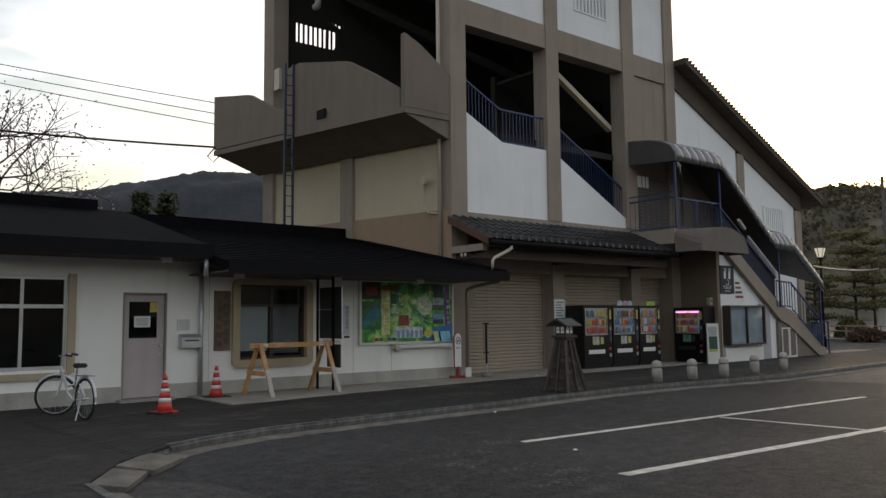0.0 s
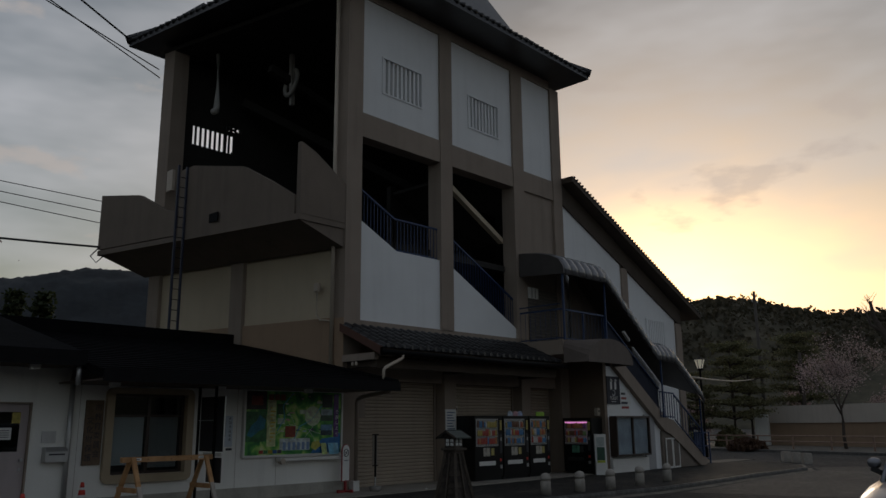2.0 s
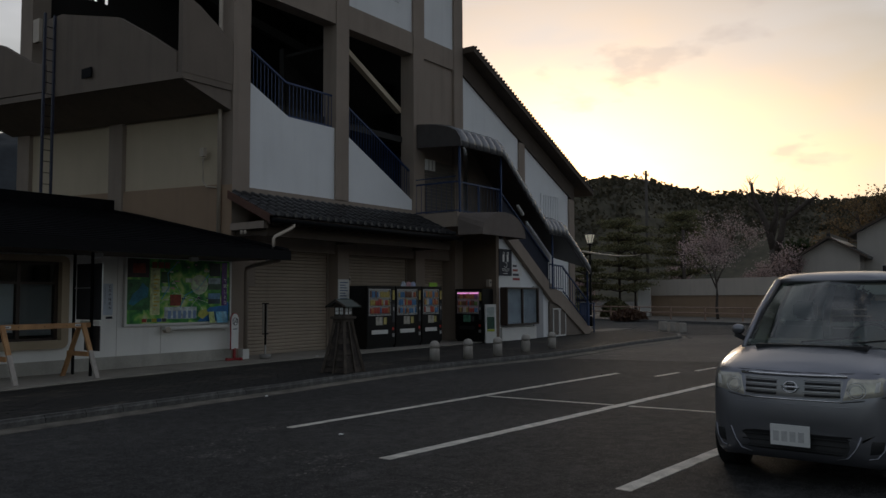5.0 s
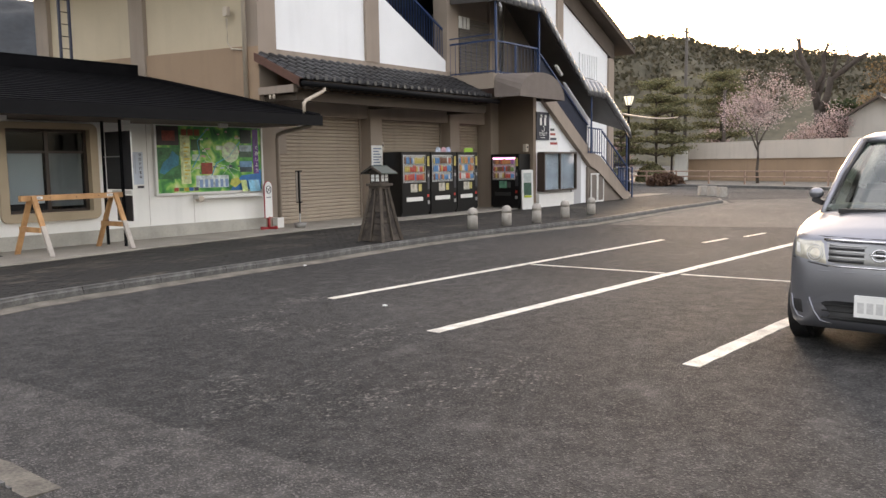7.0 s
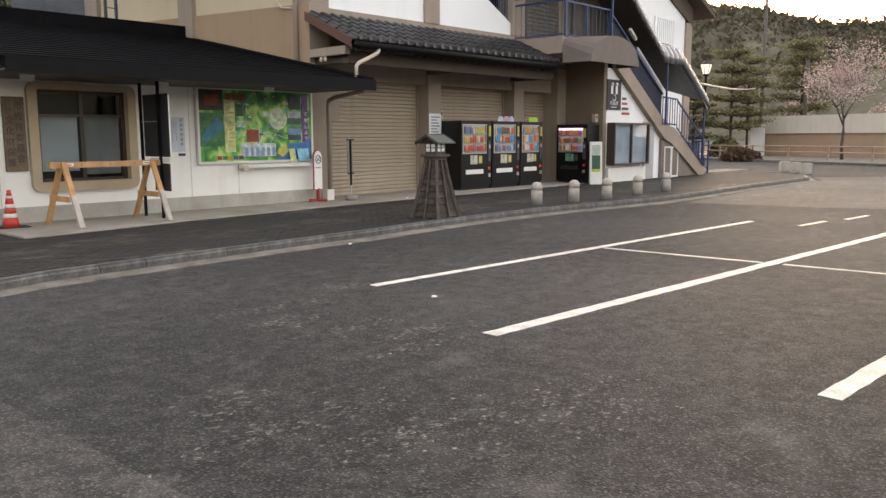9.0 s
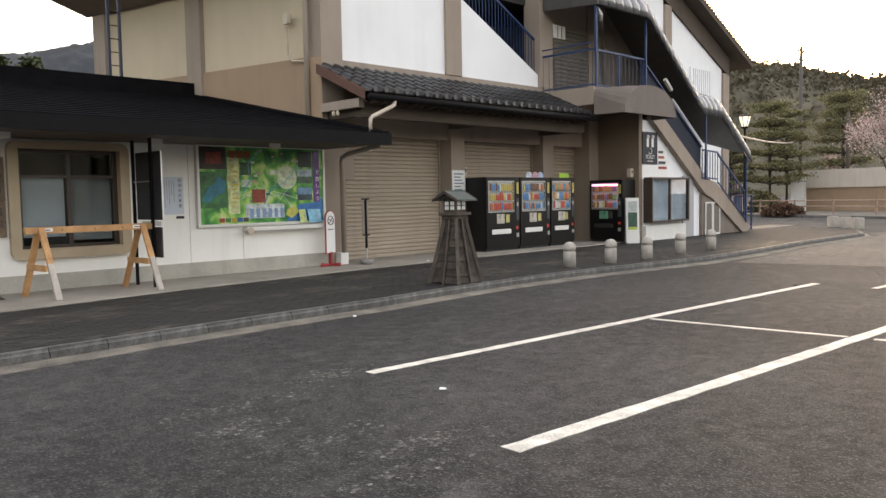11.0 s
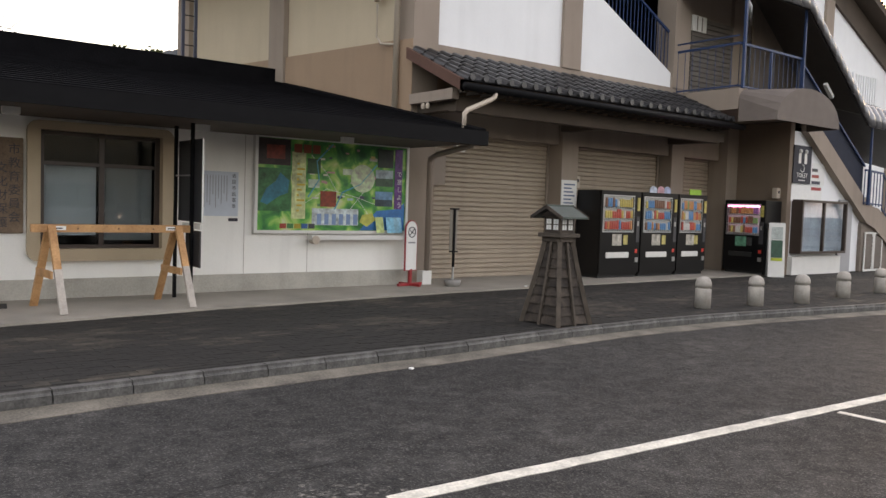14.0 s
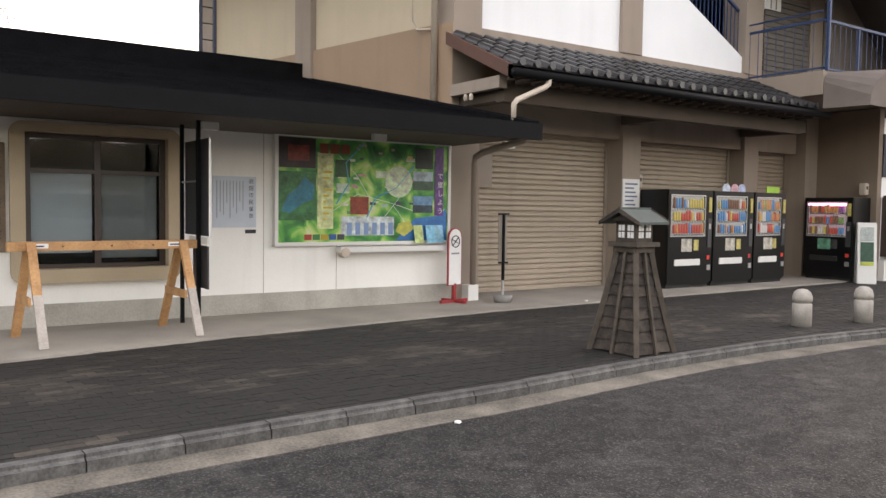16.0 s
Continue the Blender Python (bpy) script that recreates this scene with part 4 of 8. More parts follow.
lx, ly = sk(-1.75, 4.3)
for dx in (-0.1, 0.16):
    part("stile", bar(bmesh.new(), (lx + dx, ly, 4.1), (lx + dx, ly, 9.25), 0.06), mat("dark_navy_steel", (0.018, 0.022, 0.045), 0.5), lad)
for k in range(16):
    part("rung", bar(bmesh.new(), (lx - 0.1, ly, 4.4 + k * 0.3), (lx + 0.16, ly, 4.4 + k * 0.3), 0.018), BLACKMETAL, lad)

# map board
mp = thing("map_board", "large green tourist map board in a pale frame", "notice board", pose(11.29, F - 0.1, 1.07))
MW, MH = 2.95, 1.58
for s in ((0, 0, 0, MW, 0.1, 0.05), (0, 0, MH - 0.05, MW, 0.1, MH), (0, 0, 0.05, 0.05, 0.1, MH - 0.05), (MW - 0.05, 0, 0.05, MW, 0.1, MH - 0.05)):
    boxes("frame", [s], PLASTICWHITE, mp)


def mapgreen():
    """Printed relief map: wooded hills, fields, roads and towns in flat inks."""
    m = mat("map_print", (0.1, 0.3, 0.08), 0.35, 0.3, 3, 9, 0.0)
    n, l = m.node_tree.nodes, m.node_tree.links
    tc, no, ra = n.new("ShaderNodeTexCoord"), n.new("ShaderNodeTexNoise"), n.new("ShaderNodeValToRGB")
    no.inputs["Scale"].default_value, no.inputs["Detail"].default_value, no.inputs["Distortion"].default_value = 3.2, 6, 0.6
    l.new(tc.outputs["Object"], no.inputs["Vector"])
    l.new(no.outputs["Fac"], ra.inputs["Fac"])
    el = ra.color_ramp.elements
    el[0].position, el[0].color = 0.3, (0.012, 0.09, 0.03, 1)
    el[1].position, el[1].color = 0.72, (0.62, 0.68, 0.4, 1)
    for p, c in ((0.42, (0.04, 0.22, 0.05, 1)), (0.5, (0.1, 0.38, 0.06, 1)), (0.57, (0.3, 0.56, 0.12, 1)), (0.63, (0.5, 0.66, 0.2, 1))):
        e = el.new(p)
        e.color = c
    l.new(ra.outputs["Color"], n["Principled BSDF"].inputs["Base Color"])
    return m


boxes("map_print", [(0.05, 0.03, 0.05, MW - 0.05, 0.06, MH - 0.05)], mapgreen(), mp, "printed green relief map")
PR = [((0.06, 1.1, 0.62, 1.52), (0.035, 0.02, 0.018), "photo"), ((0.2, 1.2, 0.52, 1.42), (0.22, 0.035, 0.02), "arch"), ((0.06, 0.36, 0.63, 1.05), (0.035, 0.16, 0.05), "photo"),
      ((0.65, 0.24, 0.9, 1.33), (0.55, 0.6, 0.3), "route_panel"), ((0.93, 0.99, 1.17, 1.24), (0.03, 0.09, 0.03), "photo"), ((1.18, 0.45, 1.48, 0.71), (0.26, 0.045, 0.02), "photo"),
      ((2.3, 1.16, 2.62, 1.48), (0.015, 0.03, 0.02), "photo"), ((2.26, 0.83, 2.62, 0.97), (0.05, 0.1, 0.06), "photo"), ((2.26, 0.97, 2.62, 1.12), (0.3, 0.38, 0.42), "photo"),
      ((2.26, 0.48, 2.62, 0.6), (0.03, 0.06, 0.08), "photo"), ((2.26, 0.6, 2.62, 0.74), (0.14, 0.28, 0.45), "photo"), ((2.66, 0.44, 2.82, 1.5), (0.12, 0.04, 0.2), "title_strip"),
      ((1.03, 0.14, 1.92, 0.42), (0.55, 0.62, 0.66), "timetable"), ((0.95, 0.76, 1.16, 0.9), (0.45, 0.56, 0.45), "label_panel"), ((1.6, 1.0, 1.8, 1.1), (0.5, 0.58, 0.45), "label_panel")]
part("lake", prism(bmesh.new(), [(0.1, 0.5), (0.22, 0.46), (0.42, 0.6), (0.58, 0.66), (0.6, 0.86), (0.44, 0.98), (0.36, 0.84), (0.2, 0.72)], 0.015, 0.021), mat("print_lake", (0.02, 0.17, 0.24), 0.4, 0.4, 5, 22, 0.0), mp, "blue-green lake picture")
part("blue_ground", prism(bmesh.new(), [(1.96, 0.06), (2.88, 0.06), (2.88, 0.55), (2.72, 0.44), (2.3, 0.4), (2.1, 0.2)], 0.024, 0.03), mat("print_sea", (0.03, 0.16, 0.42), 0.4, 0.3, 5, 22, 0.0), mp, "blue lower corner of the map")
part("yellow_field", prism(bmesh.new(), [(1.95, 0.2), (2.1, 0.12), (2.28, 0.24), (2.2, 0.36), (2.0, 0.32)], 0.02, 0.023), mat("print_field", (0.5, 0.5, 0.1), 0.4, 0.3, 8, 22, 0.0), mp)
for (x0, z0, x1, z1), col, nm in PR:
    boxes(nm, [(x0, 0.022 - 0.002 * (nm == "timetable") - 0.003 * (nm == "arch"), z0, x1, 0.03, z1)], mat("print_" + nm, col, 0.4, 0.6, 5, 22, 0.0), mp)
part("inset_map", prism(bmesh.new(), [(2.0 + 0.24 * math.cos(a), 0.95 + 0.24 * math.sin(a)) for a in (math.pi * k / 12 for k in range(24))], 0.02, 0.03), mat("print_inset", (0.6, 0.55, 0.5), 0.4, 0.4, 9, 25, 0, tint=(0.5, 0.65, 0.4)), mp, "round inset map")
for pts in ([(0.9, 0.5), (1.3, 0.75), (1.9, 0.62), (2.3, 0.5)], [(1.0, 1.3), (1.3, 1.0), (1.5, 0.7)], [(1.7, 0.35), (2.05, 0.75), (2.1, 0.95)], [(1.9, 0.6), (2.15, 0.3), (2.3, 0.1)]):
    part("route_line", tube(bmesh.new(), [(x, 0.03, z) for x, z in pts], 0.004, 6), PAPER, mp)
for k in range(10):
    boxes("text_bar", [(0.74, 0.018, 0.36 + k * 0.085, 0.78 + 0.05 * (k % 3), 0.0215, 0.39 + k * 0.085)], mat("print_yellow", (0.6, 0.45, 0.05), 0.5), mp)
for k in range(6):
    boxes("text_bar", [(1.12 + 0.14 * k, 0.016, 0.15, 1.2 + 0.14 * k, 0.0195, 0.33)], mat("print_blue", (0.2, 0.3, 0.5), 0.5), mp)
for k in range(5):
    c = ((0.35, 0.05, 0.03), (0.05, 0.2, 0.06), (0.4, 0.3, 0.03), (0.03, 0.1, 0.3), (0.05, 0.05, 0.06))[k]
    boxes("tram_picture", [(0.45 + k * 0.13, 0.018, 0.08, 0.56 + k * 0.13, 0.03, 0.16)], mat("print_tram", c, 0.5), mp)
for k in range(3):
    boxes("tram_picture", [(0.68 + k * 0.17, 0.018, 1.32, 0.82 + k * 0.17, 0.0215, 1.46)], mat("print_tram", (0.25, 0.07, 0.03), 0.5), mp)
rngm = random.Random(4)
for k in range(30):
    x, z, wd, ht = rngm.uniform(0.95, 2.2), rngm.uniform(0.4, 1.45), rngm.uniform(0.05, 0.16), rngm.uniform(0.025, 0.06)
    c = rngm.choice(((0.6, 0.62, 0.5), (0.55, 0.3, 0.3), (0.6, 0.55, 0.2), (0.4, 0.55, 0.6), (0.1, 0.25, 0.1), (0.06, 0.06, 0.1)))
    boxes("map_label", [(x, 0.0245, z, x + wd, 0.029, z + ht)], mat("print_label", c, 0.5, 0.3, 20, 60, 0), mp)
for pts in ([(0.95, 0.6), (1.15, 0.9), (1.1, 1.2), (1.4, 1.5)], [(1.45, 0.4), (1.6, 0.7), (1.95, 0.85), (2.28, 1.2)]):
    part("river_line", tube(bmesh.new(), [(x, 0.03, z) for x, z in pts], 0.014, 6), mat("print_river", (0.1, 0.4, 0.5), 0.5), mp)
flat_text("で\n旅\nし\nよ\nう", 0.105, PAPER, mp, pose(2.76, 0.02, 0.78, 90, 0, 0), spacing=1.3)
boxes("leaflet_rack", [(0.95, -0.14, -0.1, MW - 0.1, 0.02, -0.02)], PLASTICWHITE, mp, "narrow pale ledge")
for x, c in ((2.34, (0.45, 0.55, 0.2)), (2.56, (0.2, 0.5, 0.7)), (2.72, (0.25, 0.5, 0.65))):
    part("leaflet", box(bmesh.new(), -0.08, 0, 0, 0.08, 0.006, 0.28, pose(x, -0.06, 0.02, -14)), mat("leaflet_print", c, 0.5, 0.5, 8, 25), mp)
bm = bmesh.new()
tube(bm, [(1.02, -0.02, -0.1), (1.02, -0.16, -0.1)], 0.07, 12)
part("speaker", bm, PIPE, mp)

ns = thing("wall_notice", "white notice sheet with vertical black writing", "notice", pose(10.45, F, 1.3))
boxes("sheet", [(0, -0.012, 0.03, 0.6, 0.0, 0.72)], mat("bluish_paper", (0.58, 0.63, 0.7), 0.8, 0.05, 8, 60, 0.03), ns)
flat_text("岩\n国\n市\n民\n憲\n章", 0.07, INK, ns, pose(0.53, -0.015, 0.42, 90), spacing=1.35)
for k in range(9):
    h = (0.5, 0.42, 0.46, 0.3, 0.5, 0.36, 0.44, 0.28, 0.4)[k]
    boxes("text_bar", [(0.05 + k * 0.045, -0.0145, 0.66 - h, 0.06 + k * 0.045, -0.0125, 0.66)], mat("grey_ink", (0.3, 0.31, 0.34), 0.8), ns)
boxes("plate", [(0.45, -0.012, -0.05, 0.6, 0.0, 0.0)], INK, ns)

# black stand with notice panels, square to the wall
st = thing("black_notice_stand", "tall black steel stand with smoked panels", "stand", pose(9.92, 15.97, 0.15))
for y in (0.0, 0.66):
    boxes("post", [(-0.022, y - 0.022, 0, 0.022, y + 0.022, 2.5)], BLACKMETAL, st)
boxes("panel", [(0.026, -0.3, 1.12, 0.046, 0.62, 2.25)], mat("smoked_panel", (0.03, 0.03, 0.033), 0.3), st, "dark smoked panel")
boxes("panel", [(0.026, -0.25, 0.5, 0.046, 0.3, 1.0)], mat("smoked_panel", (0.03, 0.03, 0.033), 0.4), st, "dark smoked panel")
boxes("edge", [(0.026, -0.315, 1.1, 0.05, -0.301, 2.25)], PLASTICWHITE, st, "white panel edge")
boxes("rail", [(0.026, -0.25, 1.02, 0.05, 0.45, 1.1)], PLASTICWHITE, st)
boxes("rail", [(-0.01, 0.023, 1.75, 0.01, 0.637, 1.77)], ALU, st)

# ---- street furniture ----
def sawhorse():
    h = thing("sawhorse_barrier", "pale pine sawhorse barrier with nailed legs", "barrier", pose(8.93, 15.95, 0.15, 0, 0, 3))
    boxes("top_rail", [(-1.02, -0.045, 0.97, 1.02, 0.045, 1.07)], WOOD, h, bevel=0.004)
    for x in (-0.8, 0.8):
        for s, wm in ((-1, mat("greyed_pine", (0.42, 0.38, 0.34), 0.8, 0.25, 6, 50, 0.2)), (1, WOOD)):
            foot = Vector((x - 0.07 * (s > 0) + 0.03 * (s < 0), 0.5 * s, 0.0))
            head = Vector((x, 0.05 * s, 1.05))
            knee = foot.lerp(head, 0.5 if s < 0 else 0.02)
            leg = part("leg", bar(bmesh.new(), knee, head, 0.09, 0.045), WOOD, h)
            part("weathered_foot", bar(bmesh.new(), foot, knee, 0.09, 0.045), wm, leg, "greyed bare wood foot" if s < 0 else "")
        boxes("crossbar", [(x - 0.08, -0.33, 0.42, x - 0.05, 0.36, 0.51)], WOOD, h)
    for x in (-0.72, 0.72):
        boxes("label", [(x - 0.09, -0.048, 1.0, x + 0.09, -0.045, 1.05)], PAPER, h, "white sticker with writing")
        boxes("label_mark", [(x - 0.07, -0.05, 1.015, x + 0.05, -0.0482, 1.03)], INK, h)
    for x in (-0.5, 0.0, 0.45):
        boxes("knot", [(x, -0.0465, 1.01, x + 0.02, -0.045, 1.025)], WOODDARK, h)


sawhorse()


def cone(x, y, big, turn):
    c = thing("traffic_cone", "red traffic cone with white bands on a dark base" if not big else "red traffic cone with white bands on a wide black weight", "traffic cone", pose(x, y, 0.125, 0, 0, turn) @ Matrix.Diagonal((0.88, 0.88, 0.92, 1)), "traffic cones")
    rad = lambda z: 0.15 - 0.118 * (z - 0.04) / 0.66
    zs = [0.04, 0.2, 0.28, 0.38, 0.45, 0.55, 0.6, 0.7]
    for k, (a, b) in enumerate(zip(zs, zs[1:])):
        part("band" if k % 2 else "body", lathe(bmesh.new(), [(rad(a) + 0.003 * (k % 2), a), (rad(b) + 0.003 * (k % 2), b)], 24), PLASTICWHITE if k % 2 else RED, c, "white reflective band" if k % 2 else "", True)
    boxes("base", [(-0.19, -0.19, 0, 0.19, 0.19, 0.04)], RED if not big else BLACKRUB, c, bevel=0.012)
    if big:
        boxes("weight", [(-0.3, -0.26, 0.0, 0.3, 0.26, 0.035)], BLACKRUB, c)
    else:
        boxes("weight", [(-0.26, -0.2, 0.0, 0.02, 0.2, 0.03)], BLACKRUB, c)


cone(5.71, 14.55, False, 20)
cone(7.48, 16.5, True, -8)

STONE = mat("bollard_stone", (0.4, 0.37, 0.33), 0.88, 0.25, 6, 60, 0.35, stain=0.2)
first = None
for x, y in ((16.95, 12.62), (18.14, 12.43), (19.35, 12.29), (21.1, 12.43), (22.92, 12.56)):
    if first is None:
        first = thing("stone_bollard", "short round stone bollard with domed top", "bollard", pose(x, y, 0.12), "bollards along the kerb")
        part("post", lathe(bmesh.new(), [(0.125, 0), (0.125, 0.3), (0.12, 0.31)], 24), STONE, first, "", True)
        part("groove", lathe(bmesh.new(), [(0.1, 0.31), (0.1, 0.335)], 24), STONE, first)
        part("cap", lathe(bmesh.new(), [(0.125, 0.335), (0.125, 0.4), (0.105, 0.46), (0.06, 0.495), (0.01, 0.505)], 24), STONE, first, "", True)
    else:
        copy_thing(first, pose(x, y, 0.12, 0, 0, x * 40))

# wooden lantern tower
lt = thing("lantern_tower", "weathered wooden lantern tower with a green gabled cap", "lantern", pose(13.53, 12.49, 0.12, 0, 0, 4))
LB, LT, LH = 0.325, 0.13, 1.1
hw = lambda z: LT + (LB - LT) * (1 - z / LH) ** 1.12
GREYWOOD = mat("greyed_brown_wood", (0.07, 0.056, 0.043), 0.85, 0.4, 7, 60, 0.3, rnd=0.2)
for sx in (-1, 1):
    for sy in (-1, 1):
        pts = [(sx * (hw(LH * k / 4) - 0.005), sy * (hw(LH * k / 4) - 0.005), LH * k / 4) for k in range(5)]
        bm = bmesh.new()
        for p, q in zip(pts, pts[1:]):
            bar(bm, p, q, 0.055)
        part("corner_post", bm, GREYWOOD, lt, "greyed corner post")
rngl = random.Random(8)
for side in range(4):
    r = pose(0, 0, 0, 0, 0, side * 90)
    for half in (-1, 1):
        for k in range(9):
            if side == 1 and half == -1 and k == 0:
                continue
            z0 = 0.02 + k * 0.119 + rngl.uniform(-0.004, 0.004)
            z1 = z0 + 0.117
            a, b = hw(z0) - 0.012, hw(min(z1, LH)) - 0.03
            xa, xb = sorted((half * 0.008, half * (hw(z1) - 0.025)))
            tip = rngl.uniform(-0.006, 0.006)
            bm = bmesh.new()
            vs = [bm.verts.new(r @ Vector(p)) for p in ((xa, -a, z0 + tip), (xb, -a, z0 - tip), (xb, -b, z1), (xa, -b, z1), (xa, -a + 0.014, z0 + tip), (xb, -a + 0.014, z0 - tip), (xb, -b + 0.01, z1), (xa, -b + 0.01, z1))]
            for f in ((0, 1, 2, 3), (7, 6, 5, 4), (0, 4, 5, 1), (1, 5, 6, 2), (2, 6, 7, 3), (3, 7, 4, 0)):
                bm.faces.new([vs[i] for i in f])
            part("board", bm, WOODDARK, lt)
    bm = bmesh.new()
    for k in range(4):
        za, zb = LH * k / 4, LH * (k + 1) / 4
        bar(bm, r @ Vector((0, -hw(za) - 0.004, za)), r @ Vector((0, -hw(zb) - 0.004, zb)), 0.032, 0.03)
    part("batten", bm, GREYWOOD, lt)
boxes("platform", [(-0.195, -0.195, 1.13, 0.195, 0.195, 1.18)], GREYWOOD, lt, bevel=0.004)
boxes("bracket_frame", [(-0.155, -0.155, 1.07, 0.155, 0.155, 1.13)], WOODDARK, lt)
cab = boxes("lamp_box", [(-0.135, -0.135, 1.18, 0.135, 0.135, 1.43)], WOODDARK, lt)
for side in range(4):
    r = pose(0, 0, 0, 0, 0, side * 90)
    for u in (-0.06, 0.06):
        for z in (1.225, 1.3):
            for q in (-0.022, 0.022):
                part("paper_pane", box(bmesh.new(), u + q - 0.017, -0.141, z, u + q + 0.017, -0.135, z + 0.062, r), PAPER, cab)
CAPTILE = mat("green_copper_cap", (0.045, 0.062, 0.055), 0.45, 0.3, 6, 60, 0.08)
cap = part("cap_roof", prism(bmesh.new(), [(-0.26, 1.37), (0, 1.5), (0.26, 1.37), (0.26, 1.395), (0, 1.535), (-0.26, 1.395)], -0.255, 0.255, 'x'), CAPTILE, lt, "dark green gabled cap")
for s_ in (-1, 1):
    part("bargeboard", prism(bmesh.new(), [(0, 1.545), (s_ * 0.27, 1.4), (s_ * 0.27, 1.36), (0, 1.495)], -0.268, -0.255, 'x'), WOODDARK, cap)
    part("bargeboard", prism(bmesh.new(), [(0, 1.545), (s_ * 0.27, 1.4), (s_ * 0.27, 1.36), (0, 1.495)], 0.255, 0.268, 'x'), WOODDARK, cap)
part("ridge", bar(bmesh.new(), (-0.26, 0, 1.535), (0.26, 0, 1.535), 0.03), CAPTILE, cap)
part("gable", prism(bmesh.new(), [(-0.16, 1.4), (0.16, 1.4), (0, 1.49)], -0.2, 0.2, 'x'), WOODDARK, cap)

# no-smoking sign
sn = thing("no_smoking_sign", "white round-topped sign board with red tube stand", "sign", pose(14.2, 16.8, 0.15, 0, 0, 12))
out = [(-0.155, 0.27), (0.155, 0.27)] + [(0.155 * math.cos(a), 1.02 + 0.155 * math.sin(a)) for a in (math.pi * k / 12 for k in range(13))]
inn = [(x * 0.88, 0.645 + (z - 0.645) * 0.965) for x, z in out]
part("rim", prism(bmesh.new(), out, -0.012, 0.012), REDPAINT, sn, "red rim")
part("board", prism(bmesh.new(), inn, -0.02, 0.02), PAPER, sn, "white board")
bm = bmesh.new()
circle = [(0.09 * math.cos(a), -0.024, 0.96 + 0.09 * math.sin(a)) for a in (2 * math.pi * k / 24 for k in range(25))]
tube(bm, circle, 0.008, 6)
part("ring", bm, INK, sn)
part("slash", bar(bmesh.new(), (-0.06, -0.024, 0.9), (0.06, -0.024, 1.02), 0.012), INK, sn)
part("cigarette", bar(bmesh.new(), (-0.06, -0.023, 0.99), (0.055, -0.023, 0.93), 0.03, 0.003), INK, sn)
boxes("text_bar", [(-0.09, -0.022, 0.76, 0.09, -0.0205, 0.785)], mat("grey_ink", (0.25, 0.25, 0.27), 0.8), sn)
part("upright", bar(bmesh.new(), (0, 0, 0), (0, 0, 0.3), 0.05), REDPAINT, sn)
for a, b in (((-0.3, 0.0), (0.3, 0.0)), ((0.0, -0.25), (0.0, 0.25))):
    part("foot", bar(bmesh.new(), (*a, 0.025), (*b, 0.025), 0.045), REDPAINT, sn)

# pole in a concrete foot
pf = thing("pole_stand", "thin black pole stand in a grey concrete foot", "stand", pose(14.9, 16.45, 0.15))
part("foot", lathe(bmesh.new(), [(0.13, 0), (0.16, 0.11), (0.14, 0.12)], 20), CONC, pf, "", True)
part("pole", bar(bmesh.new(), (0, 0, 0.1), (0, 0, 0.35), 0.028), ALU, pf)
part("pole", bar(bmesh.new(), (0, 0, 0.35), (0, 0, 1.4), 0.035), BLACKMETAL, pf)
part("top_bar", bar(bmesh.new(), (-0.1, 0, 1.4), (0.1, 0, 1.4), 0.03), BLACKMETAL, pf)
part("clamp", bar(bmesh.new(), (-0.09, 0, 0.63), (0.09, 0, 0.63), 0.03), BLACKMETAL, pf)
boxes("sleeve", [(-0.085, 0.02, 0.65, -0.02, 0.03, 1.38)], mat("clear_grey_sleeve", (0.25, 0.22, 0.19), 0.4), pf)
boxes("sleeve", [(0.02, 0.02, 0.65, 0.085, 0.03, 1.38)], mat("clear_grey_sleeve", (0.25, 0.22, 0.19), 0.4), pf)

# ---- vending machines ----
VBLACK = mat("black_vending_steel", (0.005, 0.005, 0.0055), 0.3, 0.15, 3, 60, 0.02, spec=0.35)
VLIT = mat("lit_display_back", (0.42, 0.4, 0.38), 0.6, 0.03, 3, 40, 0.0, emit=0.12)
# cans glow faintly themselves, in place of display light falling on them
CANS = [mat("drink_" + n, c, 0.35, 0.25, 10, 60, 0.0, emit=0.06) for n, c in (("red", (0.38, 0.07, 0.05)), ("orange", (0.42, 0.2, 0.08)), ("brown", (0.16, 0.08, 0.05)), ("blue", (0.08, 0.2, 0.38)), ("green", (0.16, 0.26, 0.1)), ("white", (0.45, 0.44, 0.42)), ("yellow", (0.42, 0.34, 0.1)), ("black", (0.03, 0.03, 0.03)), ("purple", (0.24, 0.1, 0.26)))]
CAN = [mesh_of("drink_can", lathe(bmesh.new(), [(0.032, 0), (0.037, 0.01), (0.037, 0.15), (0.026, 0.185)], 10), c, True) for c in CANS]


BUTTON = mat("dark_button", (0.12, 0.11, 0.11), 0.4, 0.5, 30, 60, 0)


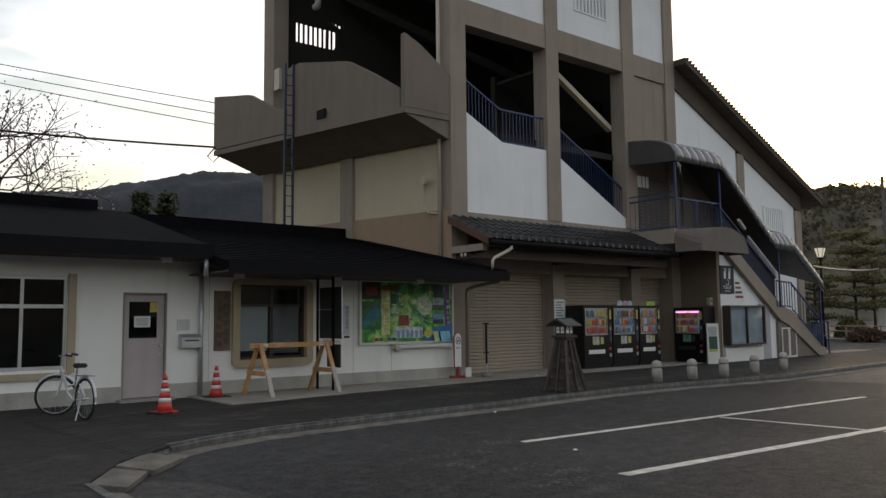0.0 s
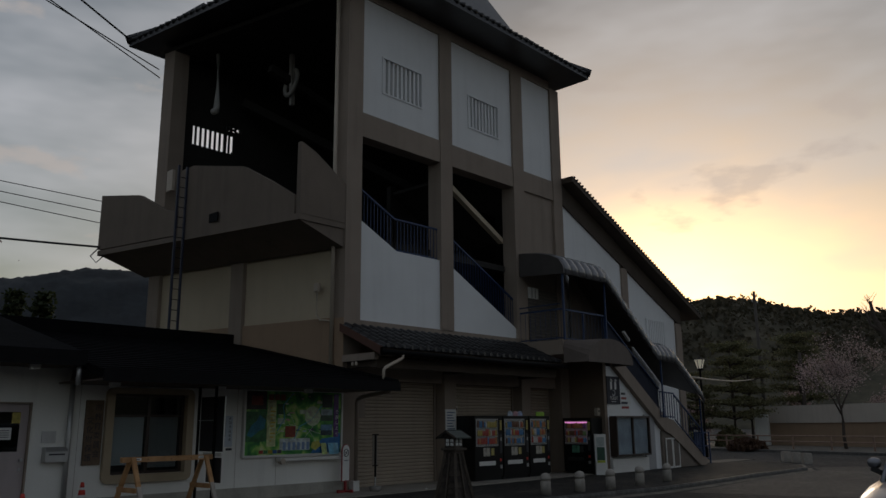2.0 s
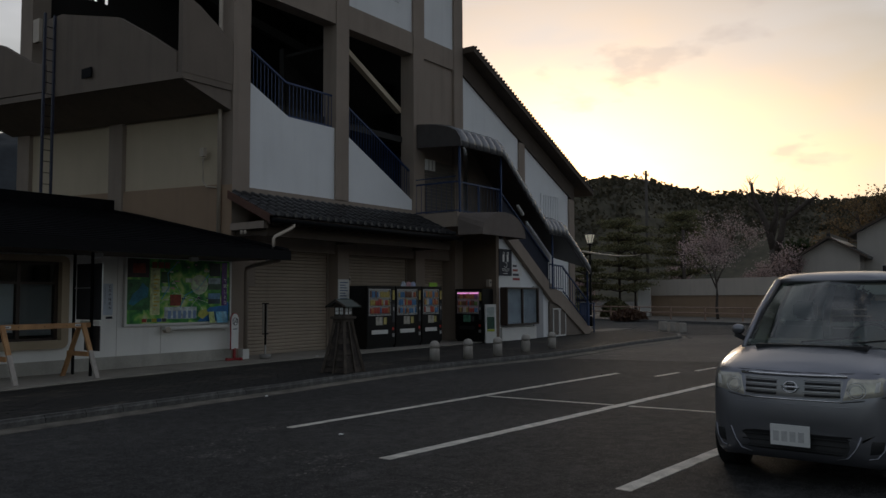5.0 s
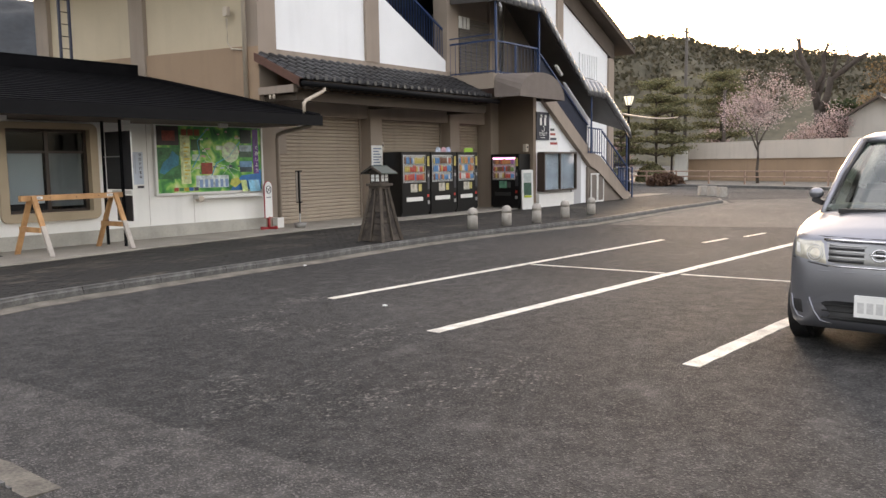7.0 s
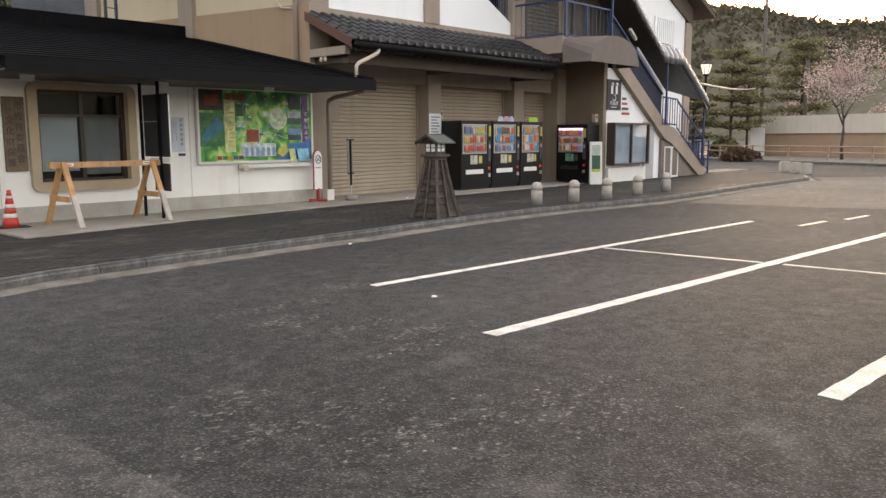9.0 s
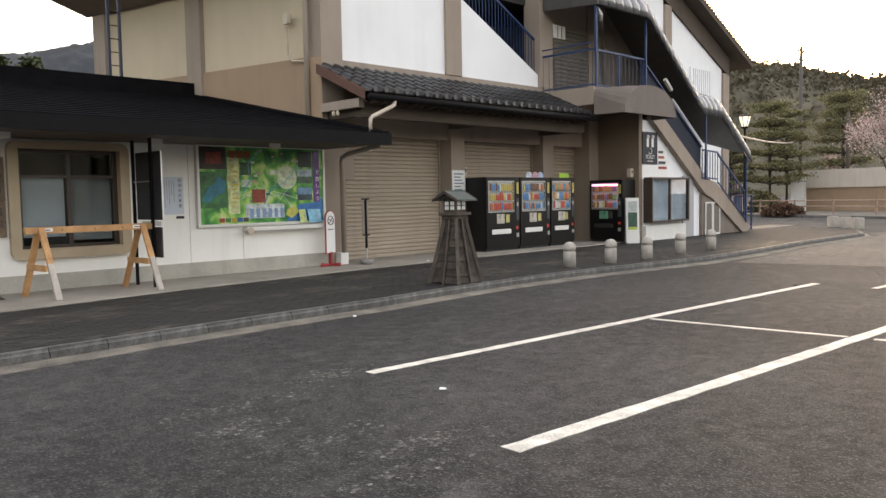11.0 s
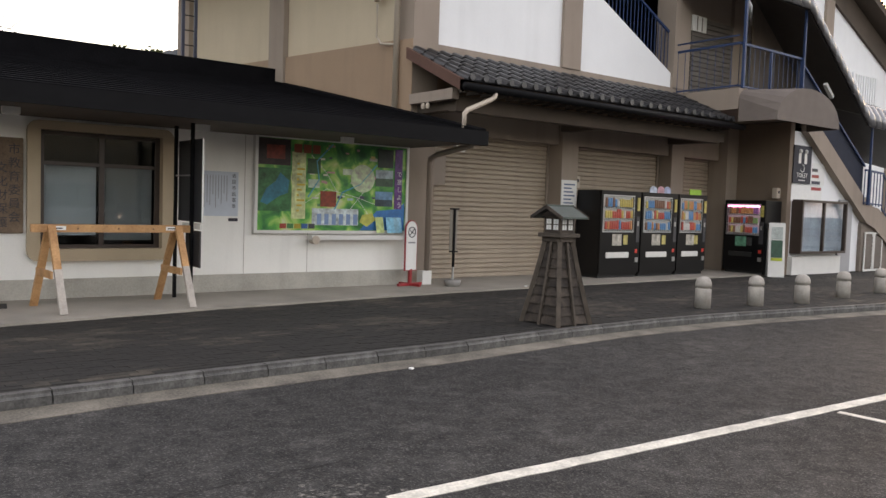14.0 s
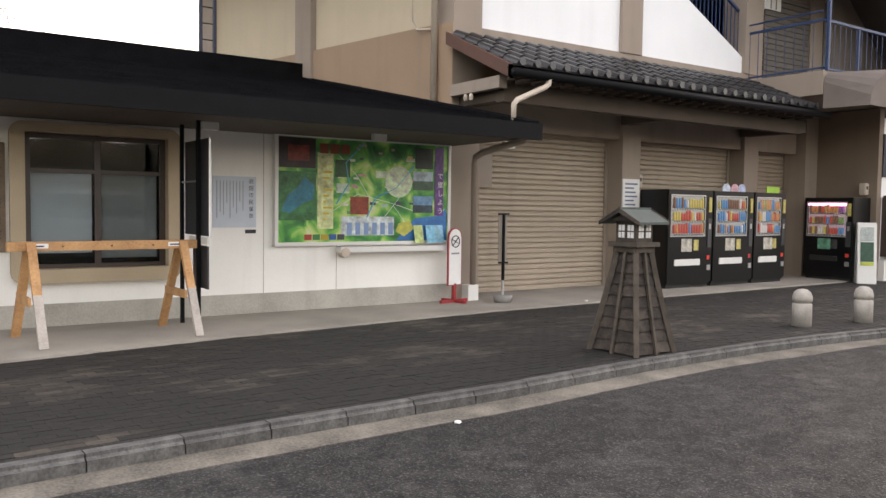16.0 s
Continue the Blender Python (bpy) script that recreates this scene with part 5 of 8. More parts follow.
def vending(m, w, tones, pink, label, dw=0.86):
    """A drinks machine; its front faces local -y."""
    v = thing("vending_machine", label, "vending machine", m, "vending machines")
    H, x0 = 1.83, 0.08
    x1 = x0 + (w - 0.16) * dw
    part("body", box(bmesh.new(), 0, 0.03, 0.06, w, 0.72, H), VBLACK, v, "black steel cabinet", bevel=0.012)
    part("door", wall_with_holes(bmesh.new(), 0.0, w, 0.1, H, 0.0, 0.028, [(x0, 0.98, x1, 1.72)]), VBLACK, v, "black front door")
    boxes("plinth", [(0.03, 0.06, 0, w - 0.03, 0.68, 0.06)], BLACKRUB, v)
    disp = boxes("display", [(x0 + 0.005, 0.024, 0.985, x1 - 0.005, 0.027, 1.715)], VLIT if not pink else mat("pink_lit_back", (0.6, 0.42, 0.48), 0.6, 0.1, 3, 40, 0, emit=0.1), v, "lit drinks display")
    rng = random.Random(int(w * 1000))
    n = 12
    for r in range(3):
        t, run, tall = 0, 0, 1.0
        z = 1.01 + r * 0.235
        boxes("shelf", [(x0 + 0.01, -0.012, z - 0.02, x1 - 0.01, 0.024, z + 0.01)], PLASTICWHITE, disp)
        for k in range(n):
            x = x0 + 0.04 + (x1 - x0 - 0.08) * (k + 0.5) / n
            if run == 0:
                t, run, tall = tones[rng.randrange(len(tones))], rng.choice((1, 1, 1, 2, 3)), rng.uniform(0.75, 1.08)
            run -= 1
            piece("drink_can", CAN[t], pose(x, -0.004, z + 0.012) @ Matrix.Diagonal((0.84, 0.7, tall, 1)), disp)
            boxes("button", [(x - 0.016, -0.016, z - 0.014, x + 0.016, -0.012, z + 0.002)], BUTTON, disp)
    for s in ((x0 - 0.02, -0.01, 0.96, x1 + 0.02, 0.0, 0.98), (x0 - 0.02, -0.01, 1.72, x1 + 0.02, 0.0, 1.74), (x0 - 0.02, -0.01, 0.98, x0, 0.0, 1.72), (x1, -0.01, 0.98, x1 + 0.02, 0.0, 1.72)):
        boxes("display_frame", [s], ALU, v)
    boxes("pane", [(x0, -0.02, 0.985, x1, -0.018, 1.715)], GLASS, v).visible_shadow = False
    if pink:
        boxes("light_strip", [(x0 + 0.01, -0.012, 1.66, x1 - 0.01, 0.01, 1.7)], mat("pink_lamp", (1.0, 0.35, 0.7), 0.5, 0.02, 3, 40, 0, emit=1.6), v, "pink lit strip")
    boxes("coin_panel", [(w - 0.14, -0.012, 0.75, w - 0.03, 0.0, 1.3)], mat("dark_grey_panel", (0.05, 0.05, 0.055), 0.4), v)
    boxes("coin_slot", [(w - 0.11, -0.016, 1.1, w - 0.06, -0.012, 1.2)], STEEL, v)
    boxes("lamp_label", [(w - 0.12, -0.016, 1.42, w - 0.04, 0.0, 1.7)], mat("label_yellow", (0.5, 0.42, 0.12), 0.5, 0.4, 20, 60, 0), v)
    boxes("poster", [(0.3 * w, -0.006, 0.68, 0.3 * w + 0.3, 0.0, 0.92)], mat("poster_print", (0.45, 0.42, 0.36) if not pink else (0.12, 0.3, 0.2), 0.5, 0.7, 7, 20, 0), v, "small printed poster")
    boxes("poster", [(0.58 * w, -0.005, 0.7, 0.58 * w + 0.14, 0.0, 0.9)], mat("poster_print", (0.42, 0.36, 0.12) if not pink else (0.05, 0.05, 0.05), 0.5, 0.7, 7, 20, 0), v)
    flap = part("delivery_flap", box(bmesh.new(), 0.14 * w, -0.025, 0.42, 0.72 * w, 0.0, 0.54), PLASTICWHITE if not pink else mat("black_flap", (0.03, 0.03, 0.03), 0.3), v, "pale delivery flap", bevel=0.01)
    boxes("coin_return", [(w - 0.14, -0.02, 0.32, w - 0.05, 0.0, 0.42)], STEEL, v)
    boxes("sticker", [(w - 0.14, -0.004, 0.52, w - 0.06, 0.0, 0.6)], RED, v)
    return v


TALL = Matrix.Diagonal((1, 1, 1.035, 1))
VP = pose(19.0, 16.62, 0.15) @ TALL
vending(VP, 1.3, [1, 2, 0, 6, 2, 0, 3, 5], False, "black drinks vending machine with lit display of cans")
vending(pose(20.35, 16.62, 0.15) @ TALL, 1.28, [5, 1, 3, 6, 0, 2, 3, 3], False, "black drinks vending machine with paper crowns on top")
vending(pose(21.68, 16.62, 0.15) @ TALL, 1.1, [0, 1, 5, 3, 3, 4, 1, 6], False, "black drinks vending machine with a green card on top")
vending(pose(24.15, 17.02, 0.15, 0, 0, -90), 1.12, [6, 4, 1, 0, 2, 8, 1, 5, 3, 2], True, "black vending machine with pink lit display by the side wall", 0.93)
tagged(boxes("green_card", [(22.1, 16.64, 1.98, 22.55, 16.66, 2.17)], mat("lime_card", (0.35, 0.6, 0.06), 0.6, 0.1, 8, 40, 0)), "bright lime card on top of a vending machine", "sign")
for x, c in ((20.75, (0.5, 0.55, 0.65)), (21.02, (0.6, 0.35, 0.4)), (21.25, (0.45, 0.5, 0.7))):
    card = bmesh.new()
    prism(card, [(x + 0.13 * math.cos(a), 2.08 + 0.12 * math.sin(a)) for a in (2 * math.pi * k / 14 for k in range(14))], 16.64, 16.66)
    tagged(part("display_card", card, mat("card_print", c, 0.6, 0.4, 10, 30, 0), None), "pale printed display card on a vending machine", "sign", "display cards")
# column notice and small boxes
cn = thing("column_notice", "white notice board with lines of writing on the column", "notice", pose(18.5, 17.35, 1.58))
boxes("board", [(0.0, -0.03, 0, 0.46, 0.0, 0.66)], PAPER, cn)
for k in range(7):
    boxes("text_bar", [(0.06, -0.033, 0.07 + k * 0.08, 0.4 - 0.05 * (k % 3), -0.03, 0.1 + k * 0.08)], mat("blue_grey_ink", (0.12, 0.16, 0.25), 0.8), cn)
for x, y, z in ((19.2, 17.6, 2.1), (24.7, 15.95, 2.05)):
    mbx = thing("meter_box", "small beige electric meter box", "meter box", pose(x, y, z), "meter boxes")
    boxes("case", [(0, 0, 0, 0.17, 0.14, 0.26)], PIPE, mbx, bevel=0.015)
    boxes("window", [(0.05, -0.004, 0.12, 0.12, 0.0, 0.19)], INK, mbx)
tagged(boxes("shutter_motor_box", [(15.22, 17.55, 2.0, 15.5, 17.74, 2.65)], GREYPIPE), "brown-grey metal box beside the shutter", "box")
# slim information stand
kb = thing("information_stand", "slim white leaning information stand with green panel", "sign", pose(24.32, 15.68, 0.12, 0, 0, -50))
part("body", prism(bmesh.new(), [(-0.2, 0.0), (0.24, 0.0), (0.08, 1.32), (-0.04, 1.32)], -0.19, 0.19, 'x'), PLASTICWHITE, kb, "white plastic body", bevel=0.01)
for z0, z1, c in ((0.92, 1.22, (0.42, 0.46, 0.44)), (0.48, 0.9, (0.02, 0.07, 0.04)), (0.4, 0.47, (0.4, 0.45, 0.03))):
    y0, y1 = -0.206 + 0.121 * z0, -0.206 + 0.121 * z1
    bm = bmesh.new()
    vs = [bm.verts.new(p) for p in ((-0.13, y0 - 0.008, z0), (0.13, y0 - 0.008, z0), (0.13, y1 - 0.008, z1), (-0.13, y1 - 0.008, z1), (-0.13, y0 + 0.01, z0), (0.13, y0 + 0.01, z0), (0.13, y1 + 0.01, z1), (-0.13, y1 + 0.01, z1))]
    for f in ((0, 1, 2, 3), (7, 6, 5, 4), (0, 4, 5, 1), (1, 5, 6, 2), (2, 6, 7, 3), (3, 7, 4, 0)):
        bm.faces.new([vs[i] for i in f])
    part("panel", bm, mat("stand_print", c, 0.5, 0.4, 8, 40, 0), kb)

# ---- parked van ----
from mathutils.bvhtree import BVHTree
VPAINT = mat("grey_car_paint", (0.25, 0.255, 0.28), 0.34, 0.05, 2, 80, 0.0, metal=0.85, coat=0.35)
CHROME = mat("chrome", (0.75, 0.75, 0.76), 0.12, 0.03, 5, 60, 0.0, metal=1.0)
VTRIM = mat("black_car_trim", (0.015, 0.015, 0.016), 0.5, 0.1, 6, 60, 0.0)
def thin_glass(name, tint, gloss=1.0):
    """A single sheet of tinted glass: clear straight through, mirror-like by Fresnel."""
    m = bpy.data.materials.new(name)
    m.use_nodes = True
    n, l = m.node_tree.nodes, m.node_tree.links
    n.remove(n["Principled BSDF"])
    tr, gl, mx, fr = n.new("ShaderNodeBsdfTransparent"), n.new("ShaderNodeBsdfGlossy"), n.new("ShaderNodeMixShader"), n.new("ShaderNodeFresnel")
    tr.inputs["Color"].default_value = (*tint, 1)
    gl.inputs["Color"].default_value, gl.inputs["Roughness"].default_value = (0.95 * gloss, 0.97 * gloss, 0.95 * gloss, 1), 0.1
    fr.inputs["IOR"].default_value = 1.9
    l.new(fr.outputs[0], mx.inputs[0])
    l.new(tr.outputs[0], mx.inputs[1])
    l.new(gl.outputs[0], mx.inputs[2])
    l.new(mx.outputs[0], n["Material Output"].inputs["Surface"])
    return m


CARGLASS = thin_glass("car_glass", (0.5, 0.6, 0.56))
LENS = glass("headlight_lens", (0.95, 0.93, 0.88), 0.05)
HEADLAMP = mat("headlamp_glass", (0.55, 0.52, 0.44), 0.15, 0.3, 12, 30, 0.0, metal=0.3, coat=1.0)
SEAT = mat("grey_seat_cloth", (0.3, 0.33, 0.31), 0.9, 0.1, 4, 60, 0.05)


def loft(bm, rings, close=True, caps=True):
    vs = [[bm.verts.new(p) for p in r] for r in rings]
    n = len(rings[0])
    for u, v in zip(vs, vs[1:]):
        for k in range(n if close else n - 1):
            bm.faces.new((u[k], u[(k + 1) % n], v[(k + 1) % n], v[k]))
    if caps:
        bm.faces.new(vs[0][::-1])
        bm.faces.new(vs[-1])
    return vs


def van(m):
    v = thing("parked_van", "silver-grey minivan parked in a marked bay", "van", m)
    # x, half width, floor, belt height, crown height
    ST = [(0.0, 0.56, 0.3, 0.58, 0.6), (0.025, 0.66, 0.24, 0.78, 0.8), (0.07, 0.735, 0.22, 0.98, 1.0), (0.13, 0.765, 0.21, 1.01, 1.045), (0.28, 0.8, 0.2, 1.045, 1.1), (0.5, 0.83, 0.2, 1.085, 1.17), (0.8, 0.845, 0.2, 1.14, 1.225), (1.1, 0.85, 0.2, 1.18, 1.24), (2.5, 0.85, 0.2, 1.17, 1.2), (4.2, 0.845, 0.22, 1.13, 1.16), (4.5, 0.81, 0.26, 1.08, 1.1), (4.6, 0.7, 0.32, 1.0, 1.02)]
    rings = []
    for x, w, f, b, c in ST:
        half = [(w * 0.86, f), (w * 0.95, f + 0.05), (w * 0.995, f + 0.16), (w, f + (b - f) * 0.5), (w * 0.99, b - 0.12), (w * 0.965, b - 0.04), (w * 0.91, b), (w * 0.72, b + (c - b) * 0.5), (w * 0.45, b + (c - b) * 0.86), (w * 0.15, c)]
        bow = lambda y: 0.2 * (y / 0.84) ** 2 * max(0.0, 1 - x / 0.9)
        rings.append([(x + bow(y), y, z) for y, z in half] + [(x + bow(y), -y, z) for y, z in reversed(half)])
    bm = bmesh.new()
    loft(bm, rings)
    shell = BVHTree.FromBMesh(bm)
    body = part("body", bm, VPAINT, v, "silver-grey metallic body", True)
    # cabin
    low_ring = [(0.7, 0.0), (0.77, 0.4), (0.98, 0.7), (2.2, 0.8), (3.6, 0.785), (4.42, 0.74), (4.5, 0.4)]
    top_ring = [(1.55, 0.0), (1.6, 0.32), (1.76, 0.57), (2.5, 0.63), (3.6, 0.63), (4.28, 0.58), (4.33, 0.3)]
    zl = lambda x: 1.225 if x < 0.9 else 1.19
    lower = [Vector((x, y, zl(x))) for x, y in low_ring]
    upper = [Vector((x, y, 1.84 if k else 1.87)) for k, (x, y) in enumerate(top_ring)]

    def pane(name, idx, sgn):
        bm = bmesh.new()
        rows = []
        for t in (0.0, 0.5, 1.0):
            row = []
            for i in idx:
                p = lower[i].lerp(upper[i], t) + Vector((0, 0.018 * math.sin(math.pi * t), 0))
                row.append(bm.verts.new((p.x, p.y * sgn, p.z)))
            rows.append(row)
        for a, b in zip(rows, rows[1:]):
            for k in range(len(idx) - 1):
                bm.faces.new((a[k], a[k + 1], b[k + 1], b[k]))
        ob = part(name, bm, CARGLASS, v, "greenish glass", True)
        ob.visible_shadow = False
    for s in (1, -1):
        pane("side_window", (2, 3), s)
        pane("side_window", (3, 4), s)
        pane("side_window", (4, 5), s)
        pane("rear_window", (5, 6), s)
        for i, w in ((2, 0.09), (3, 0.07), (4, 0.08), (5, 0.12)):
            a, b = lower[i], upper[i]
            p0, p1 = Vector((a.x, a.y * s, a.z - 0.04)), Vector((b.x, b.y * s, b.z + 0.01))
            pm = (p0 + p1) / 2 + Vector((-0.02, 0.02 * s, 0.012))
            part("pillar", tube(bmesh.new(), [p0, p0.lerp(pm, 0.5) + Vector((0, 0.006 * s, 0)), pm, pm.lerp(p1, 0.5) + Vector((0, 0.006 * s, 0)), p1], w * 0.42, 10), VPAINT if i in (2, 5) else VTRIM, v, "", True)
            if i == 2:
                inward = Vector((-0.03, -0.045 * s, 0.012))
                part("windscreen_seal", tube(bmesh.new(), [p0 + inward, pm + inward, p1 + inward], 0.022, 8), VTRIM, v, "black windscreen edge", True)
    bm = bmesh.new()
    rows = []
    for t in (0.0, 0.25, 0.5, 0.75, 1.0):
        row = []
        for k in range(-8, 9):
            u = abs(k) / 8 * 2
            i = min(int(u), 1)
            lo, hi = lower[i].lerp(lower[i + 1], u - i), upper[i].lerp(upper[i + 1], u - i)
            p = lo.lerp(hi, t)
            row.append(bm.verts.new((p.x - 0.05 * math.sin(math.pi * t) * (1 - (u / 2) ** 2), p.y * (1 if k >= 0 else -1), p.z + 0.03 * math.sin(math.pi * t))))
        rows.append(row)
    for a, b in zip(rows, rows[1:]):
        for k in range(16):
            bm.faces.new((a[k], a[k + 1], b[k + 1], b[k]))
    part("windscreen", bm, CARGLASS, v, "greenish windscreen glass", True).visible_shadow = False
    bm = bmesh.new()
    rr = []
    for sc, dz in ((1.03, -0.02), (1.0, 0.03), (0.88, 0.075), (0.5, 0.11)):
        pts = [(3.0 + (x - 3.0) * sc, y * sc, 1.86 + dz) for x, y in top_ring] + [(3.0 + (x - 3.0) * sc, -y * sc, 1.86 + dz) for x, y in reversed(top_ring[1:])]
        rr.append(pts)
    loft(bm, rr)
    part("roof", bm, VPAINT, v, "", True)
    boxes("cowl", [(0.7, -0.5, 1.185, 1.0, 0.5, 1.222)], VTRIM, v)
    boxes("dashboard", [(0.98, -0.66, 1.0, 1.4, 0.66, 1.25)], SEAT, v)
    for y in (-0.38, 0.38):
        part("seat", box(bmesh.new(), 1.95, y - 0.26, 0.7, 2.2, y + 0.26, 1.42), SEAT, v, bevel=0.06)
        part("headrest", box(bmesh.new(), 2.02, y - 0.13, 1.44, 2.13, y + 0.13, 1.64), SEAT, v, bevel=0.04)
    part("steering_wheel", tube(bmesh.new(), [(1.5 + 0.07 * math.cos(a), -0.38 + 0.19 * math.sin(a), 1.24 + 0.17 * math.cos(a)) for a in (2 * math.pi * k / 20 for k in range(21))], 0.015, 6), VTRIM, v)
    boxes("rear_seat", [(3.0, -0.7, 0.6, 3.2, 0.7, 1.3)], SEAT, v)
    # the face follows the curve of the body
    def skin(y, z, off=0.0):
        hit = shell.ray_cast(Vector((-1.0, y, z)), Vector((1, 0, 0)))[0]
        return Vector(((hit.x if hit else 0.5) - off, y, z))

    def patch(name, corners, material, parent, label="", off=0.01, nu=8, nv=5):
        """A sheet laid on the body between four (y, z) corners, with a short return edge."""
        (y0, z0), (y1, z1), (y2, z2), (y3, z3) = corners
        bm = bmesh.new()
        g = []
        for i in range(nv + 1):
            v_ = i / nv
            row = []
            for k in range(nu + 1):
                u = k / nu
                y = (y0 + (y1 - y0) * u) * (1 - v_) + (y3 + (y2 - y3) * u) * v_
                z = (z0 + (z1 - z0) * u) * (1 - v_) + (z3 + (z2 - z3) * u) * v_
                rim_ = i in (0, nv) or k in (0, nu)
                row.append(bm.verts.new(skin(y, z, -0.004 if rim_ else off)))
            g.append(row)
        for a, b in zip(g, g[1:]):
            for k in range(nu):
                bm.faces.new((a[k], a[k + 1], b[k + 1], b[k]))
        return part(name, bm, material, parent, label, True)

    def strip(name, pts, r, material, parent, label="", off=0.0):
        return part(name, tube(bmesh.new(), [skin(y, z, off) for y, z in pts], r, 6), material, parent, label, True)
    for s in (1, -1):
        hl = patch("headlight", [(0.405 * s, 0.775), (0.725 * s, 0.83), (0.735 * s, 1.005), (0.455 * s, 0.99)], HEADLAMP, v, "clear swept headlight", 0.012, 10, 6)
        for rad in (0.07, 0.05):
            ring = [(0.52 * s + rad * math.cos(a), 0.875 + rad * math.sin(a)) for a in (2 * math.pi * k / 18 for k in range(19))]
            strip("reflector", ring, 0.004, STEEL, hl, "", 0.012)
        patch("indicator", [(0.63 * s, 0.83), (0.7 * s, 0.85), (0.71 * s, 0.98), (0.66 * s, 0.98)], PLASTICWHITE, hl, "", 0.016, 4, 4)
        strip("light_seal", [(0.4 * s, 0.77), (0.55 * s, 0.79), (0.725 * s, 0.825)], 0.006, VTRIM, hl)
        patch("fog_recess", [(0.6 * s, 0.33), (0.7 * s, 0.34), (0.72 * s, 0.46), (0.62 * s, 0.47)], VTRIM, v, "dark fog lamp recess", 0.006)
        strip("fog_trim", [(0.73 * s, 0.49), (0.71 * s, 0.38), (0.66 * s, 0.31), (0.6 * s, 0.3)], 0.008, VPAINT, v)
        strip("fog_trim", [(0.55 * s, 0.49), (0.51 * s, 0.38), (0.45 * s, 0.3), (0.36 * s, 0.275)], 0.009, VPAINT, v)
        strip("wing_seam", [(0.74 * s, 0.8), (0.755 * s, 0.72), (0.75 * s, 0.6)], 0.003, VTRIM, v)
        bm = bmesh.new()
        bmesh.ops.create_uvsphere(bm, u_segments=16, v_segments=10, radius=1.0)
        for q in bm.verts:
            q.co = Vector((1.2 + q.co.x * 0.05, s * (0.835 + q.co.y * 0.07), 1.345 + q.co.z * 0.06 * (1.0 if abs(q.co.z) < 0.8 else 0.92)))
        mir = part("door_mirror", bm, VPAINT, v, "", True)
        part("mirror_foot", bar(bmesh.new(), (1.18, s * 0.76, 1.25), (1.2, s * 0.86, 1.29), 0.05), VTRIM, mir)
    GRILLE = mat("dull_silver_grille", (0.3, 0.3, 0.3), 0.3, 0.08, 6, 60, 0.0, metal=0.75)
    gr = patch("grille", [(-0.4, 0.78), (0.4, 0.78), (0.455, 0.985), (-0.455, 0.985)], GRILLE, v, "dull silver grille panel", 0.006, 16, 5)
    span = (-0.45, -0.3, -0.15, 0.0, 0.15, 0.3, 0.45)
    for sg in (1, -1):
        for z in (0.815, 0.865, 0.915):
            strip("grille_slot", [(sg * y, z + 0.008) for y in (0.12, 0.2, 0.3, 0.4)], 0.013, VTRIM, gr, "dark slot between bars", 0.004)
            strip("grille_bar", [(sg * y, z + 0.034) for y in (0.11, 0.2, 0.3, 0.4)], 0.007, STEEL, gr, "dull chrome grille bar", 0.008)
    strip("grille_trim", [(y, 0.99 + 0.01 * abs(y)) for y in span], 0.012, CHROME, gr, "chrome upper trim", 0.006)
    strip("grille_trim", [(y * 0.9, 0.778) for y in span], 0.008, CHROME, gr, "", 0.006)
    strip("hood_seam", [(y * 1.5, 1.012 + 0.012 * abs(y)) for y in span], 0.005, VTRIM, v, "dark seam before the bonnet", 0.0)
    patch("emblem_ground", [(-0.05, 0.845), (0.05, 0.845), (0.05, 0.925), (-0.05, 0.925)], VTRIM, gr, "", 0.012, 4, 4)
    strip("emblem", [(0.058 * math.cos(a), 0.885 + 0.048 * math.sin(a)) for a in (2 * math.pi * k / 20 for k in range(21))], 0.007, CHROME, gr, "plain round chrome emblem", 0.016)
    strip("emblem_bar", [(-0.075, 0.885), (0.0, 0.885), (0.075, 0.885)], 0.011, CHROME, gr, "", 0.018)
    patch("lower_intake", [(-0.42, 0.285), (0.42, 0.285), (0.5, 0.48), (-0.5, 0.48)], VTRIM, v, "dark lower intake", 0.006, 12, 5)
    for z in (0.33, 0.39, 0.44):
        strip("intake_bar", [(-0.44, z), (-0.2, z), (0.0, z), (0.2, z), (0.44, z)], 0.006, BLACKRUB, v, "", 0.01)
    strip("bumper_crease", [(y * 1.55, 0.735 - 0.02 * abs(y)) for y in span], 0.004, VPAINT, v)
    boxes("number_plate", [(-0.025, -0.165, 0.375, -0.005, 0.165, 0.555)], PAPER, v, "white number plate")
    for y, w in ((-0.12, 0.05), (-0.05, 0.05), (0.02, 0.05), (0.09, 0.05)):
        boxes("plate_mark", [(-0.028, y, 0.41, -0.025, y + w, 0.5)], mat("grey_mark", (0.55, 0.55, 0.54), 0.7), v)
    for y in (0.1, -0.35):
        part("wiper", bar(bmesh.new(), (0.8, y, 1.245), (0.93, y - 0.5, 1.3), 0.018), VTRIM, v)
